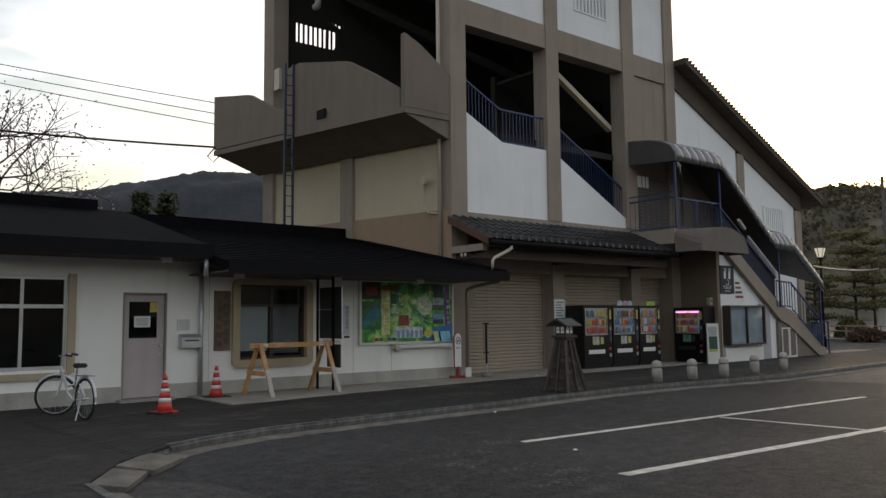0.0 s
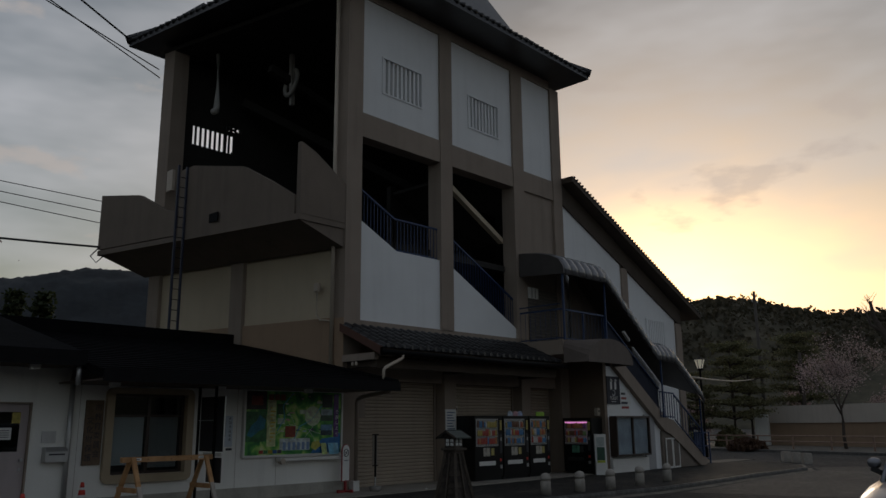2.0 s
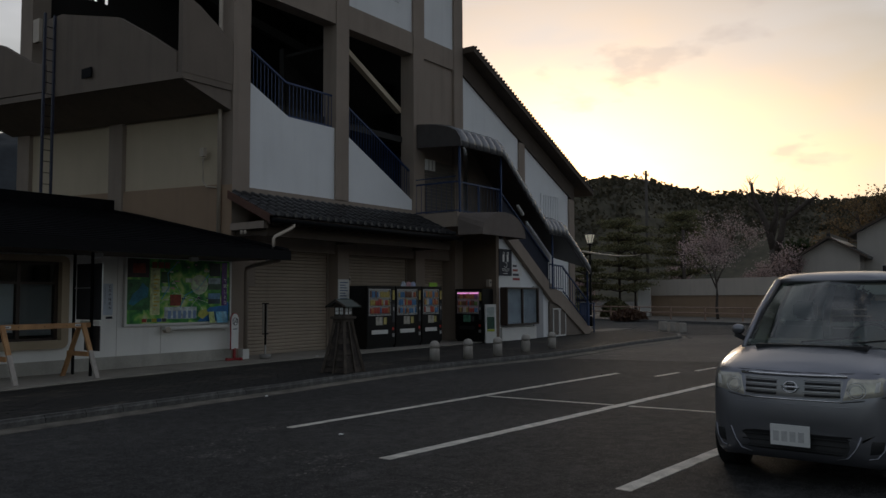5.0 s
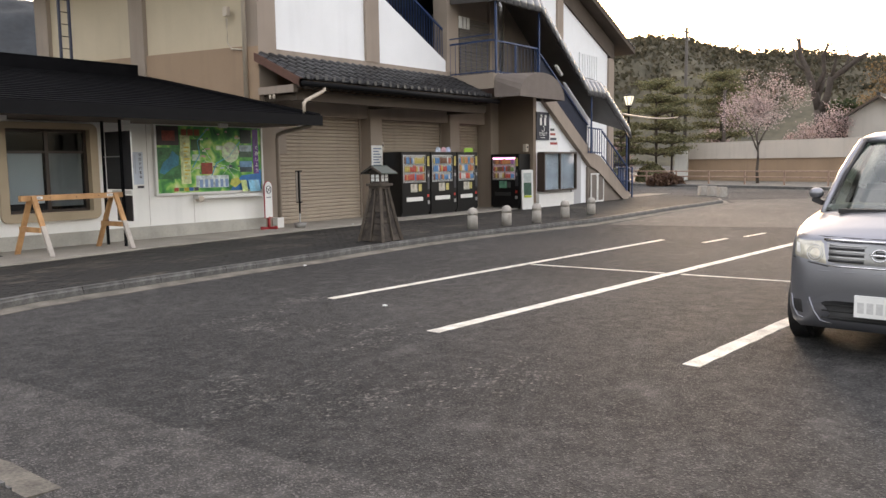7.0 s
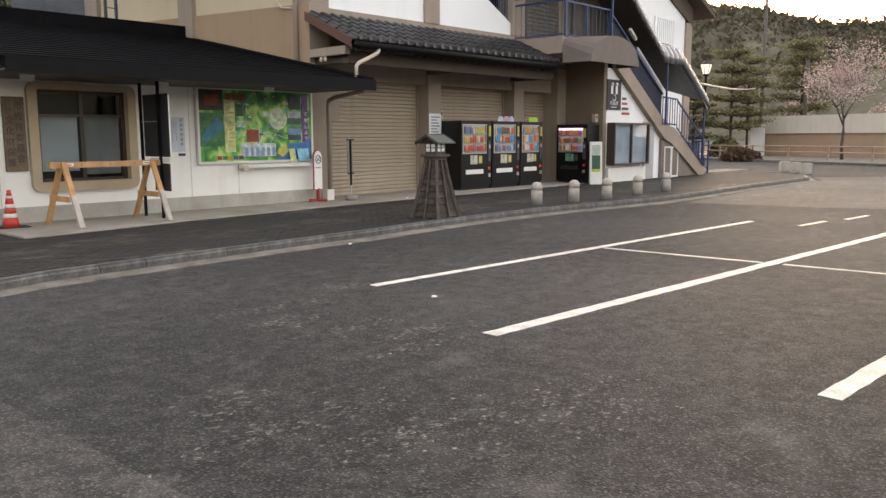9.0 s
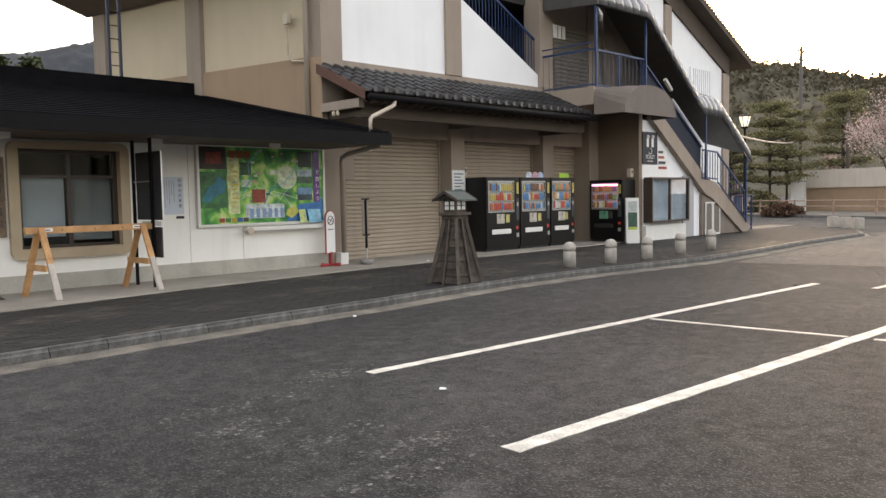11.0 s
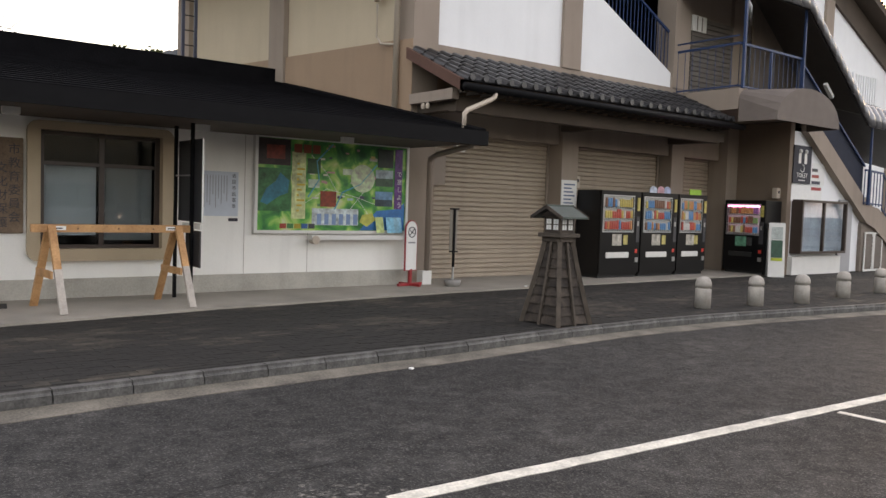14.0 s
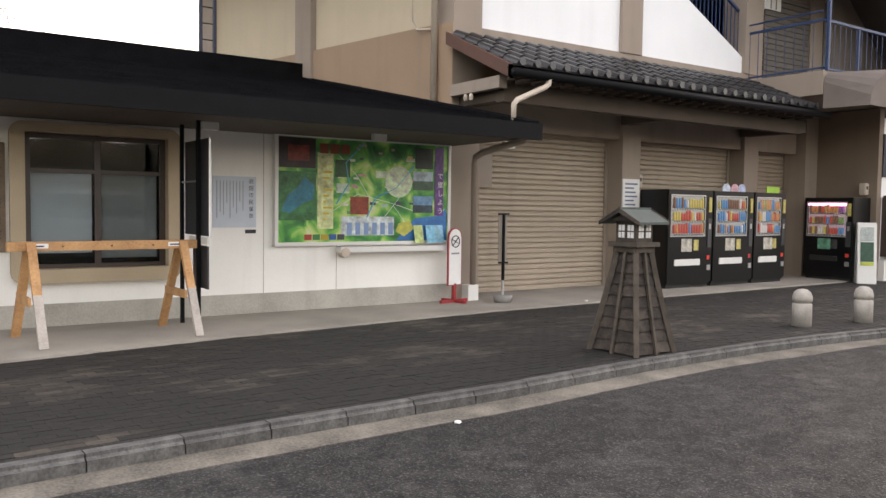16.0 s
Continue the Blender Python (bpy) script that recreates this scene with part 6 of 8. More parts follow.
    for x in (0.86, 3.68):
        for s in (1, -1):
            part("wheel_arch", tube(bmesh.new(), [(x, s * 0.70, 0.34), (x, s * 0.852, 0.34)], 0.37, 24), VTRIM, v)
            wh = part("wheel", tube(bmesh.new(), [(x, s * 0.66, 0.315), (x, s * 0.67, 0.315), (x, s * 0.85, 0.315), (x, s * 0.86, 0.315)], 0.315, 28), BLACKRUB, v, "black tyre")
            part("rim", tube(bmesh.new(), [(x, s * 0.85, 0.315), (x, s * 0.868, 0.315)], 0.2, 20), STEEL, wh)
            for k in range(5):
                a = 2 * math.pi * k / 5
                part("spoke_gap", tube(bmesh.new(), [(x + 0.13 * math.cos(a), s * 0.86, 0.315 + 0.13 * math.sin(a)), (x + 0.13 * math.cos(a), s * 0.871, 0.315 + 0.13 * math.sin(a))], 0.04, 8), VTRIM, wh)


van(pose(8.66, 2.575, 0, 0, 0, -3))


# ---- bicycle ----
def bicycle(m):
    b = thing("bicycle", "white city bicycle with black saddle leaning on its stand", "bicycle", m)
    WH = mat("silver_white_frame", (0.6, 0.6, 0.6), 0.35, 0.05, 5, 60, 0.0, metal=0.3)

    def wheel(cx, turn, name):
        mm = pose(cx, 0, 0.33, 0, 0, turn)
        ring = [mm @ Vector((0.315 * math.cos(a), 0, 0.315 * math.sin(a))) for a in (2 * math.pi * k / 32 for k in range(33))]
        w = part(name, tube(bmesh.new(), ring, 0.023, 8), BLACKRUB, b, "black tyre")
        ring = [mm @ Vector((0.295 * math.cos(a), 0, 0.295 * math.sin(a))) for a in (2 * math.pi * k / 32 for k in range(33))]
        part("rim", tube(bmesh.new(), ring, 0.006, 6), STEEL, w)
        part("hub", tube(bmesh.new(), [mm @ Vector((0, -0.05, 0)), mm @ Vector((0, 0.05, 0))], 0.022, 8), STEEL, w)
        for k in range(16):
            a = 2 * math.pi * k / 16
            part("spoke", bar(bmesh.new(), mm @ Vector((0, 0, 0)), mm @ Vector((0.295 * math.cos(a), 0, 0.295 * math.sin(a))), 0.0025), STEEL, w)
        return mm
    wheel(0.0, 0, "rear_wheel")
    fm = wheel(1.05, 55, "front_wheel")
    for pts in ([(0, 0, 0.33), (0.42, 0, 0.28), (0.32, 0, 0.72), (0, 0, 0.33)], [(0.42, 0, 0.28), (0.62, 0, 0.4), (0.86, 0, 0.72), (0.88, 0, 0.82)], [(0.36, 0, 0.55), (0.62, 0, 0.5), (0.87, 0, 0.75)]):
        part("frame", tube(bmesh.new(), pts, 0.018, 8), WH, b, "", True)
    part("fork", tube(bmesh.new(), [fm @ Vector((-0.02, 0.05, 0)), fm @ Vector((-0.1, 0.05, 0.34)), (0.9, 0, 0.72)], 0.013, 6), WH, b)
    part("fork", tube(bmesh.new(), [fm @ Vector((-0.02, -0.05, 0)), fm @ Vector((-0.1, -0.05, 0.34)), (0.9, 0, 0.72)], 0.013, 6), WH, b)
    hb = pose(0.88, 0, 0, 0, 0, 55)
    part("stem", tube(bmesh.new(), [(0.9, 0, 0.72), (0.87, 0, 0.98)], 0.015, 8), STEEL, b)
    part("handlebar", tube(bmesh.new(), [hb @ Vector(p) for p in ((-0.2, -0.27, 1.0), (-0.08, -0.25, 1.02), (0.02, -0.08, 1.0), (0.02, 0.08, 1.0), (-0.08, 0.25, 1.02), (-0.2, 0.27, 1.0))], 0.012, 8), STEEL, b, "", True)
    for s in (-0.27, 0.27):
        part("grip", tube(bmesh.new(), [hb @ Vector((-0.1, s * 0.95, 1.02)), hb @ Vector((-0.21, s, 1.0))], 0.018, 8), BLACKRUB, b)
    part("saddle", prism(bmesh.new(), [(0.14, -0.1), (0.2, -0.11), (0.42, -0.02), (0.42, 0.02), (0.2, 0.11), (0.14, 0.1)], 0.82, 0.89, 'z'), BLACKRUB, b, "black saddle", bevel=0.02)
    part("seat_post", tube(bmesh.new(), [(0.32, 0, 0.7), (0.29, 0, 0.83)], 0.014, 8), STEEL, b)
    arc = [(0.355 * math.cos(a), 0, 0.33 + 0.355 * math.sin(a)) for a in (radians(-10 + 18 * k) for k in range(12))]
    part("mudguard", tube(bmesh.new(), [(-x, y, z) for x, y, z in arc], 0.022, 6), WH, b)
    arc = [fm @ Vector((0.355 * math.cos(a), 0, 0.355 * math.sin(a))) for a in (radians(40 + 15 * k) for k in range(10))]
    part("mudguard", tube(bmesh.new(), arc, 0.02, 6), WH, b)
    part("chain_guard", bar(bmesh.new(), (0.0, -0.05, 0.33), (0.45, -0.05, 0.29), 0.05, 0.01), WH, b)
    part("crank", bar(bmesh.new(), (0.42, -0.07, 0.28), (0.48, -0.07, 0.13), 0.02), STEEL, b)
    part("pedal", box(bmesh.new(), 0.44, -0.16, 0.11, 0.53, -0.08, 0.13), BLACKRUB, b)
    part("kickstand", tube(bmesh.new(), [(0.02, 0.06, 0.33), (-0.03, 0.16, 0.0)], 0.01, 6), STEEL, b)
    part("rear_rack", tube(bmesh.new(), [(0.2, 0.05, 0.7), (-0.2, 0.05, 0.7), (-0.2, -0.05, 0.7), (0.2, -0.05, 0.7)], 0.01, 6), STEEL, b)


bicycle(pose(4.42, 14.55, 0.12, 0, 0, 100))


# ---- outer stairs, railings and annex details ----
NET = mat("dark_blue_mesh_screen", (0.012, 0.016, 0.032), 0.85, 0.2, 8, 60, 0.05)
LOUVRE = mat("brown_grey_louvre", (0.17, 0.145, 0.125), 0.7, 0.15, 3, 40, 0.05)
railing((22.15, 15.55, 4.45), (22.15, 17.2, 4.45), 1.0, annex, 0.2, 0.011)
part("handrail", bar(bmesh.new(), (22.12, 15.55, 5.62), (22.12, 17.2, 5.62), 0.03), BLUE, annex)
railing((22.15, 15.55, 4.45), (24.8, 15.55, 4.45), 1.0, annex, 0.2, 0.011)
for x in (23.45, 24.8):
    part("rail_post", bar(bmesh.new(), (x, 15.55, 4.45), (x, 15.55, 5.48), 0.045), BLUE, annex)
part("stair_screen", prism(bmesh.new(), [(24.85, 4.6), (28.5, 2.2), (28.5, 3.1), (24.85, 5.5)], 15.66, 15.7), NET, annex, "dark navy mesh stair screen")
part("handrail", bar(bmesh.new(), (24.8, 15.62, 5.48), (28.5, 15.62, 3.05), 0.045), BLUE, annex)
railing((28.5, 15.6, 2.0), (29.6, 15.6, 1.95), 0.95, annex, 0.16, 0.02)
railing((29.6, 15.6, 1.85), (31.9, 15.6, 0.45), 1.0, annex, 0.24)
for x, z in ((24.8, 4.4), (28.55, 2.0), (31.6, 0.5)):
    part("canopy_post", bar(bmesh.new(), (x, 15.5, z), (x, 15.5, 6.7 if x < 25 else (4.3 if x < 29 else 2.8)), 0.05), BLUE, can)
part("canopy_post", bar(bmesh.new(), (22.25, 15.5, 4.45), (22.25, 15.5, 6.75), 0.06), BLUE, can)
part("end_valance", prism(bmesh.new(), [(y, 6.6 + h) for y, h in CANPROF] + [(17.18, 6.72)][::-1], 22.14, 22.19, 'x'), CANOPY, can, "dark end valance")
boxes("vent_plate", [(22.6, 17.15, 6.05, 23.15, 17.19, 6.42)], PLASTICWHITE, annex, "white louvred vent plate")
for k in range(2):
    boxes("vent_bar", [(22.76 + k * 0.19, 17.14, 6.07, 22.79 + k * 0.19, 17.149, 6.4)], LOUVRE, annex)
part("side_screen", prism(bmesh.new(), [(24.95, 4.5), (28.9, 2.05), (28.9, 4.78), (28.1, 4.8), (24.95, 7.18)], 17.0, 17.05), STAIRSIDE, can, "brown-grey sheeting beside the stairs")
part("soffit_light", bar(bmesh.new(), (26.35, 15.75, 5.05), (26.75, 15.75, 4.75), 0.09), PLASTICWHITE, can)
LANDWALL = mat("landing_shutter", (0.13, 0.115, 0.1), 0.8, 0.15, 3, 40, 0.1)
for k in range(16):
    boxes("slat", [(22.65, 17.2, 4.5 + k * 0.12, 24.35, 17.23, 4.6 + k * 0.12)], LANDWALL, annex)
# ticket window
tw = thing("ticket_window", "framed ticket window with blue-white posters", "window", pose(25.15, 15.8, 0.68))
for s in ((0, -0.3, 0.0, 2.3, 0, 0.06), (0, -0.3, 1.3, 2.3, 0, 1.36), (0, -0.3, 0.06, 0.06, 0, 1.3), (2.24, -0.3, 0.06, 2.3, 0, 1.3)):
    boxes("frame", [s], BROWNALU, tw)
boxes("backing", [(0.06, -0.2, 0.06, 2.24, -0.18, 1.3)], mat("poster_blue_white", (0.5, 0.56, 0.66), 0.5, 0.35, 2.5, 20, 0), tw)
boxes("mullion", [(1.12, -0.28, 0.06, 1.18, -0.2, 1.3)], BROWNALU, tw)
boxes("pane", [(0.06, -0.25, 0.06, 2.24, -0.245, 1.3)], GLASS, tw).visible_shadow = False
boxes("plinth", [(-0.1, -0.15, -0.54, 2.35, 0.0, -0.08)], PLASTICWHITE, tw)
ts = thing("toilet_sign", "black toilet sign with white figures and arrow", "sign", pose(25.05, 15.78, 2.45))
boxes("board", [(0, -0.03, 0, 0.85, 0.0, 0.95)], INK, ts)
for x in (0.28, 0.56):
    part("figure", lathe(bmesh.new(), [(0.045, 0), (0.05, 0.05), (0.02, 0.09)], 12), PLASTICWHITE, ts).matrix_basis = pose(x, -0.035, 0.77)
    boxes("figure", [(x - 0.06, -0.035, 0.5, x + 0.06, -0.03, 0.76)], PLASTICWHITE, ts)
part("figure", tube(bmesh.new(), [(0.42 + 0.09 * math.cos(a), -0.033, 0.38 + 0.09 * math.sin(a)) for a in (radians(200 + 20 * k) for k in range(14))], 0.012, 6), PLASTICWHITE, ts)
flat_text("TOILET", 0.16, PLASTICWHITE, ts, pose(0.42, -0.034, 0.2, 90))
part("arrow", bar(bmesh.new(), (0.25, -0.033, 0.08), (0.55, -0.033, 0.08), 0.02), PLASTICWHITE, ts)
wn1 = thing("wall_poster", "white wall poster with red and black writing", "poster", pose(25.05, 15.79, 2.0))
boxes("sheet", [(0.0, -0.014, 0, 1.5, 0.0, 0.42)], PAPER, wn1)
boxes("sheet", [(0.9, -0.014, 0.44, 1.6, 0.0, 1.0)], PAPER, wn1)
for k, c in enumerate(((0.3, 0.05, 0.05), (0.06, 0.06, 0.08), (0.35, 0.1, 0.08), (0.1, 0.1, 0.1))):
    boxes("text_bar", [(0.95, -0.017, 0.3 + k * 0.16, 1.45 - 0.07 * k, -0.0142, 0.38 + k * 0.16)], mat("poster_ink", c, 0.8), wn1)
GREYDOOR = mat("pale_grey_door", (0.36, 0.36, 0.37), 0.5, 0.1, 2, 40, 0.03)
boxes("door", [(27.5, 15.74, 0.14, 28.2, 15.8, 2.1)], GREYDOOR, annex, "pale grey service door")
hd = thing("hatch_doors", "pair of grey louvred hatch doors under the stairs", "door", pose(28.85, 15.68, 0.14))
for x in (0.0, 0.55):
    part("leaf", wall_with_holes(bmesh.new(), x, x + 0.52, 0.0, 1.1, -0.03, 0.0, [(x + 0.05, 0.06, x + 0.47, 1.05)]), PLASTICWHITE, hd)
    for k in range(8):
        boxes("louvre", [(x + 0.05, -0.02, 0.12 + k * 0.11, x + 0.47, 0.0, 0.21 + k * 0.11)], LOUVRE, hd)

# ---- lamps, poles, far side of the road ----
BARK = mat("bark", (0.075, 0.06, 0.05), 0.95, 0.3, 4, 30, 0.4)


def street_lamp(m):
    s = thing("street_lamp", "black street lamp post with lit lantern head", "street lamp", m)
    part("pole", lathe(bmesh.new(), [(0.09, 0), (0.09, 0.5), (0.06, 0.55), (0.045, 3.9), (0.06, 3.95)], 14), BLACKMETAL, s, "", True)
    part("collar", lathe(bmesh.new(), [(0.12, 3.95), (0.14, 4.0), (0.1, 4.03)], 14), BLACKMETAL, s)
    part("shade", lathe(bmesh.new(), [(0.12, 4.03), (0.24, 4.42), (0.23, 4.43)], 6), mat("lamp_glass", (0.85, 0.78, 0.6), 0.4, 0.03, 4, 40, 0, emit=0.25), s, "pale lantern glass")
    for k in range(6):
        a = 2 * math.pi * k / 6
        part("rib", bar(bmesh.new(), (0.125 * math.cos(a), 0.125 * math.sin(a), 4.03), (0.245 * math.cos(a), 0.245 * math.sin(a), 4.43), 0.02), BLACKMETAL, s)
    part("cap", lathe(bmesh.new(), [(0.27, 4.43), (0.27, 4.46), (0.1, 4.52), (0.03, 4.56)], 12), BLACKMETAL, s)


street_lamp(pose(38.0, 18.4, 0.12) @ Matrix.Diagonal((1.06, 1.06, 1.06, 1)))
POLE = mat("dark_pole", (0.09, 0.08, 0.07), 0.85, 0.2, 3, 30, 0.1)


def utility_pole(x, y, h, r, arms):
    p = thing("utility_pole", "grey utility pole with short crossarms" if arms else "plain dark wooden pole standing alone", "pole", pose(x, y, 0), "utility poles")
    part("shaft", lathe(bmesh.new(), [(r, 0), (r * 0.7, h)], 12), POLE if arms else BARK, p, "", True)
    for k in range(arms):
        part("crossarm", bar(bmesh.new(), (-0.7, 0, h - 0.4 - k * 0.7), (0.7, 0, h - 0.4 - k * 0.7), 0.1), POLE, p)
        for u in (-0.6, 0.6):
            part("insulator", lathe(bmesh.new(), [(0.05, 0), (0.06, 0.15), (0.03, 0.2)], 8), PLASTICWHITE, p).matrix_basis = pose(u, 0, h - 0.35 - k * 0.7)


utility_pole(75.0, 29.9, 13.9, 0.18, 2)
utility_pole(62.0, 21.87, 6.85, 0.16, 0)
rail_mat = mat("rusty_white_rail", (0.3, 0.2, 0.15), 0.6, 0.3, 4, 30, 0.05)
gd = thing("guard_rail", "pale road guard rail with reddish stains", "guard rail", pose(0, 0, 0))
ga, gb = Vector((60.5, 36, 0)), Vector((47.0, 4.0, 0))
for z in (0.95, 0.6):
    part("rail", tube(bmesh.new(), [ga + Vector((0, 0, z)), gb + Vector((0, 0, z))], 0.04, 8), rail_mat, gd)
for k in range(13):
    p = ga.lerp(gb, k / 12)
    boxes("post", [(p.x - 0.045, p.y - 0.045, 0, p.x + 0.045, p.y + 0.045, 1.0)], rail_mat, gd)
structure("far_kerb", prism(bmesh.new(), [(57.6, 36), (44.6, 4), (36, -14), (36.6, -14), (45.2, 4), (58.2, 36)], 0, 0.15, 'z'), KERB, "pale kerb across the road", "kerb")
structure("far_pavement", prism(bmesh.new(), [(58.2, 36), (45.2, 4), (36.6, -14), (46, -14), (56, 4), (69, 36)], 0, 0.13, 'z'), GUTTER, "pale far pavement", "pavement")
gw = thing("garden_wall", "long white-topped garden wall with brown base", "wall")
for z0, z1, m_, off in ((0.13, 1.75, TAN, 0.0), (1.75, 3.0, mat("pale_wall", (0.55, 0.5, 0.44), 0.85, 0.08, 0.5, 30, 0.1, stain=0.15), -0.12)):
    part("wall_course", prism(bmesh.new(), [(63.0 + off, 25.2), (56.5 + off, 7.0), (57.0, 6.8), (63.5, 25.0)], z0, z1, 'z'), m_, gw)
boxes("end_pier", [(62.6, 24.9, 0, 63.6, 25.9, 2.4)], PAPER, gw)
boxes("hut_roof", [(60, 4.0, 3.0, 68, 7, 3.2)], SOFFIT, gw)
# stone blocks beside the pavement end
for k in range(3):
    m = pose(38.6, 14.45, 0.0, 0, 0, 42) @ pose(-1.1 + 1.1 * k, 0, 0)
    tagged(part("stone_block", box(bmesh.new(), -0.2, -0.18, 0, 0.2, 0.18, 0.46), STONE, None, bevel=0.025), "square stone block standing at the road edge", "stone block", "stone blocks").matrix_basis = m
bx = thing("blue_rack", "blue painted steel rack near the stair foot", "rack", pose(33.2, 16.2, 0.12))
for x in (0.0, 0.5):
    for y in (0.0, 0.4):
        boxes("post", [(x, y, 0, x + 0.05, y + 0.05, 1.3)], BLUE, bx)
for z in (0.2, 0.7, 1.25):
    boxes("shelf", [(0.05, 0.05, z, 0.5, 0.4, z + 0.04)], BLUE, bx)
boxes("back", [(0.05, 0.41, 0.24, 0.5, 0.43, 1.25)], BLUE, bx)

# ---- trees ----


def leafmat(name, a, b):
    m = bpy.data.materials.new(name)
    m.use_nodes = True
    n, l = m.node_tree.nodes, m.node_tree.links
    g = n.new("ShaderNodeNewGeometry")
    mix = n.new("ShaderNodeMix")
    mix.data_type = 'RGBA'
    mix.inputs[6].default_value, mix.inputs[7].default_value = (*a, 1), (*b, 1)
    l.new(g.outputs["Random Per Island"], mix.inputs[0])
    l.new(mix.outputs[2], n["Principled BSDF"].inputs["Base Color"])
    n["Principled BSDF"].inputs["Roughness"].default_value = 0.8
    tr = n.new("ShaderNodeBsdfTranslucent")
    l.new(mix.outputs[2], tr.inputs["Color"])
    sh = n.new("ShaderNodeMixShader")
    sh.inputs[0].default_value = 0.35
    l.new(n["Principled BSDF"].outputs[0], sh.inputs[1])
    l.new(tr.outputs[0], sh.inputs[2])
    l.new(sh.outputs[0], n["Material Output"].inputs["Surface"])
    return m


PINK = leafmat("cherry_blossom", (0.36, 0.255, 0.245), (0.62, 0.5, 0.47))
# olive needle tones, lightened to stand for haze over the distance
PINE = leafmat("hazed_pine_needles", (0.11, 0.115, 0.055), (0.22, 0.205, 0.105))
DARKLEAF = leafmat("dark_leaves", (0.025, 0.04, 0.016), (0.06, 0.07, 0.025))
REDLEAF = leafmat("reddish_leaves", (0.07, 0.035, 0.025), (0.12, 0.07, 0.04))


def leaves(pts, size, rng, squash=1.0):
    bm_v, bm_f = [], []
    for p in pts:
        a = Vector((rng.uniform(-1, 1), rng.uniform(-1, 1), rng.uniform(-1, 1) * squash)).normalized()
        b = a.orthogonal().normalized()
        c = a.cross(b)
        s = size * rng.uniform(0.6, 1.3)
        i = len(bm_v)
        bm_v += [p + b * s, p + c * s * 0.7, p - b * s, p - c * s * 0.7]
        bm_f.append((i, i + 1, i + 2, i + 3))
    return bm_v, bm_f


def tree(name, label, base, h, r, seed, leaf, leaf_n, leaf_s, spread=0.5, start=0.35, depth=4, splits=3, bare=False, category="tree"):
    rng = random.Random(seed)
    t = thing(name, label, category, pose(*base))
    trunk, limbs, tips = bmesh.new(), bmesh.new(), []

    def grow(p, d, length, rad, level, bm):
        pts = [p]
        for k in range(3):
            d = (d + Vector((rng.uniform(-1, 1), rng.uniform(-1, 1), rng.uniform(-0.5, 0.8))) * 0.16).normalized()
            p = p + d * length / 3
            pts.append(p)
            if level >= 2:
                tips.append(p)
        tube(bm, pts, rad, 8 if level < 2 else 4, rad * 0.62)
        if level >= depth:
            return
        for k in range(splits + (level == 0)):
            a = rng.uniform(0, 2 * math.pi)
            side = d.orthogonal().normalized()
            side = Matrix.Rotation(a, 3, d) @ side
            nd = (d * (1 - spread) + side * spread * rng.uniform(0.7, 1.3) + Vector((0, 0, 0.12))).normalized()
            grow(pts[-1] if k % 2 == 0 else pts[-2].lerp(pts[-1], rng.random()), nd, length * rng.uniform(0.6, 0.85), rad * 0.58, level + 1, limbs)
    grow(Vector((0, 0, 0)), Vector((0, 0, 1)), h * start, r, 0, trunk)
    part("trunk", trunk, BARK, t, "", True)
    part("branchwork", limbs, BARK, t, "dark branching limbs", True)
    if leaf:
        pts = [tip + Vector((rng.gauss(0, 1), rng.gauss(0, 1), rng.gauss(0, 0.8))) * h * 0.035 for tip in (rng.choice(tips) for _ in range(leaf_n))]
        v, f = leaves(pts, leaf_s, rng)
        me = bpy.data.meshes.new("crown")
        me.from_pydata(v, [], f)
        me.materials.append(leaf)
        ob = new("crown", me)
        ob.parent = t
        tagged(ob, kind="stuff")
    return t


def conifer(base, h, w, seed, leaf, n, label, layers=6, taper=0.55, flat=0.15, leaf_s=None):
    rng = random.Random(seed)
    t = thing("pine_tree", label, "tree", pose(*base))
    part("trunk", tube(bmesh.new(), [(0, 0, 0), (0.1, 0.05, h * 0.4), (-0.1, 0, h * 0.75), (0, 0, h * 0.97)], h * 0.022, 8, h * 0.006), BARK, t, "", True)
    limbs, pts = bmesh.new(), []
    for k in range(layers):
        z = h * (0.3 + 0.66 * k / (layers - 1))
        rad = w * (1.0 - taper * (k / (layers - 1)) ** 1.5)
        for q in range(6):
            a = 2.4 * k + q * 1.05 + rng.uniform(-0.3, 0.3)
            e = Vector((math.cos(a) * rad * rng.uniform(0.6, 1), math.sin(a) * rad * rng.uniform(0.6, 1), z + rng.uniform(-0.2, 0.3)))
            tube(limbs, [(0, 0, z - 0.2), e * 0.55 + Vector((0, 0, z * 0.45)), e], 0.06, 5, 0.02)
            for _ in range(n // (layers * 6)):
                u = rng.uniform(0.45, 1.05)
                pts.append(Vector((e.x * u + rng.gauss(0, 0.16 * w), e.y * u + rng.gauss(0, 0.16 * w), e.z + rng.gauss(0, flat * h / layers) + 0.12)))
    part("branchwork", limbs, BARK, t)
    v, f = leaves(pts, leaf_s or 0.13 + 0.008 * h, rng, 2.0)
    me = bpy.data.meshes.new("crown")
    me.from_pydata(v, [], f)
    me.materials.append(leaf)
    ob = new("crown", me)
    ob.parent = t
    tagged(ob, kind="stuff")


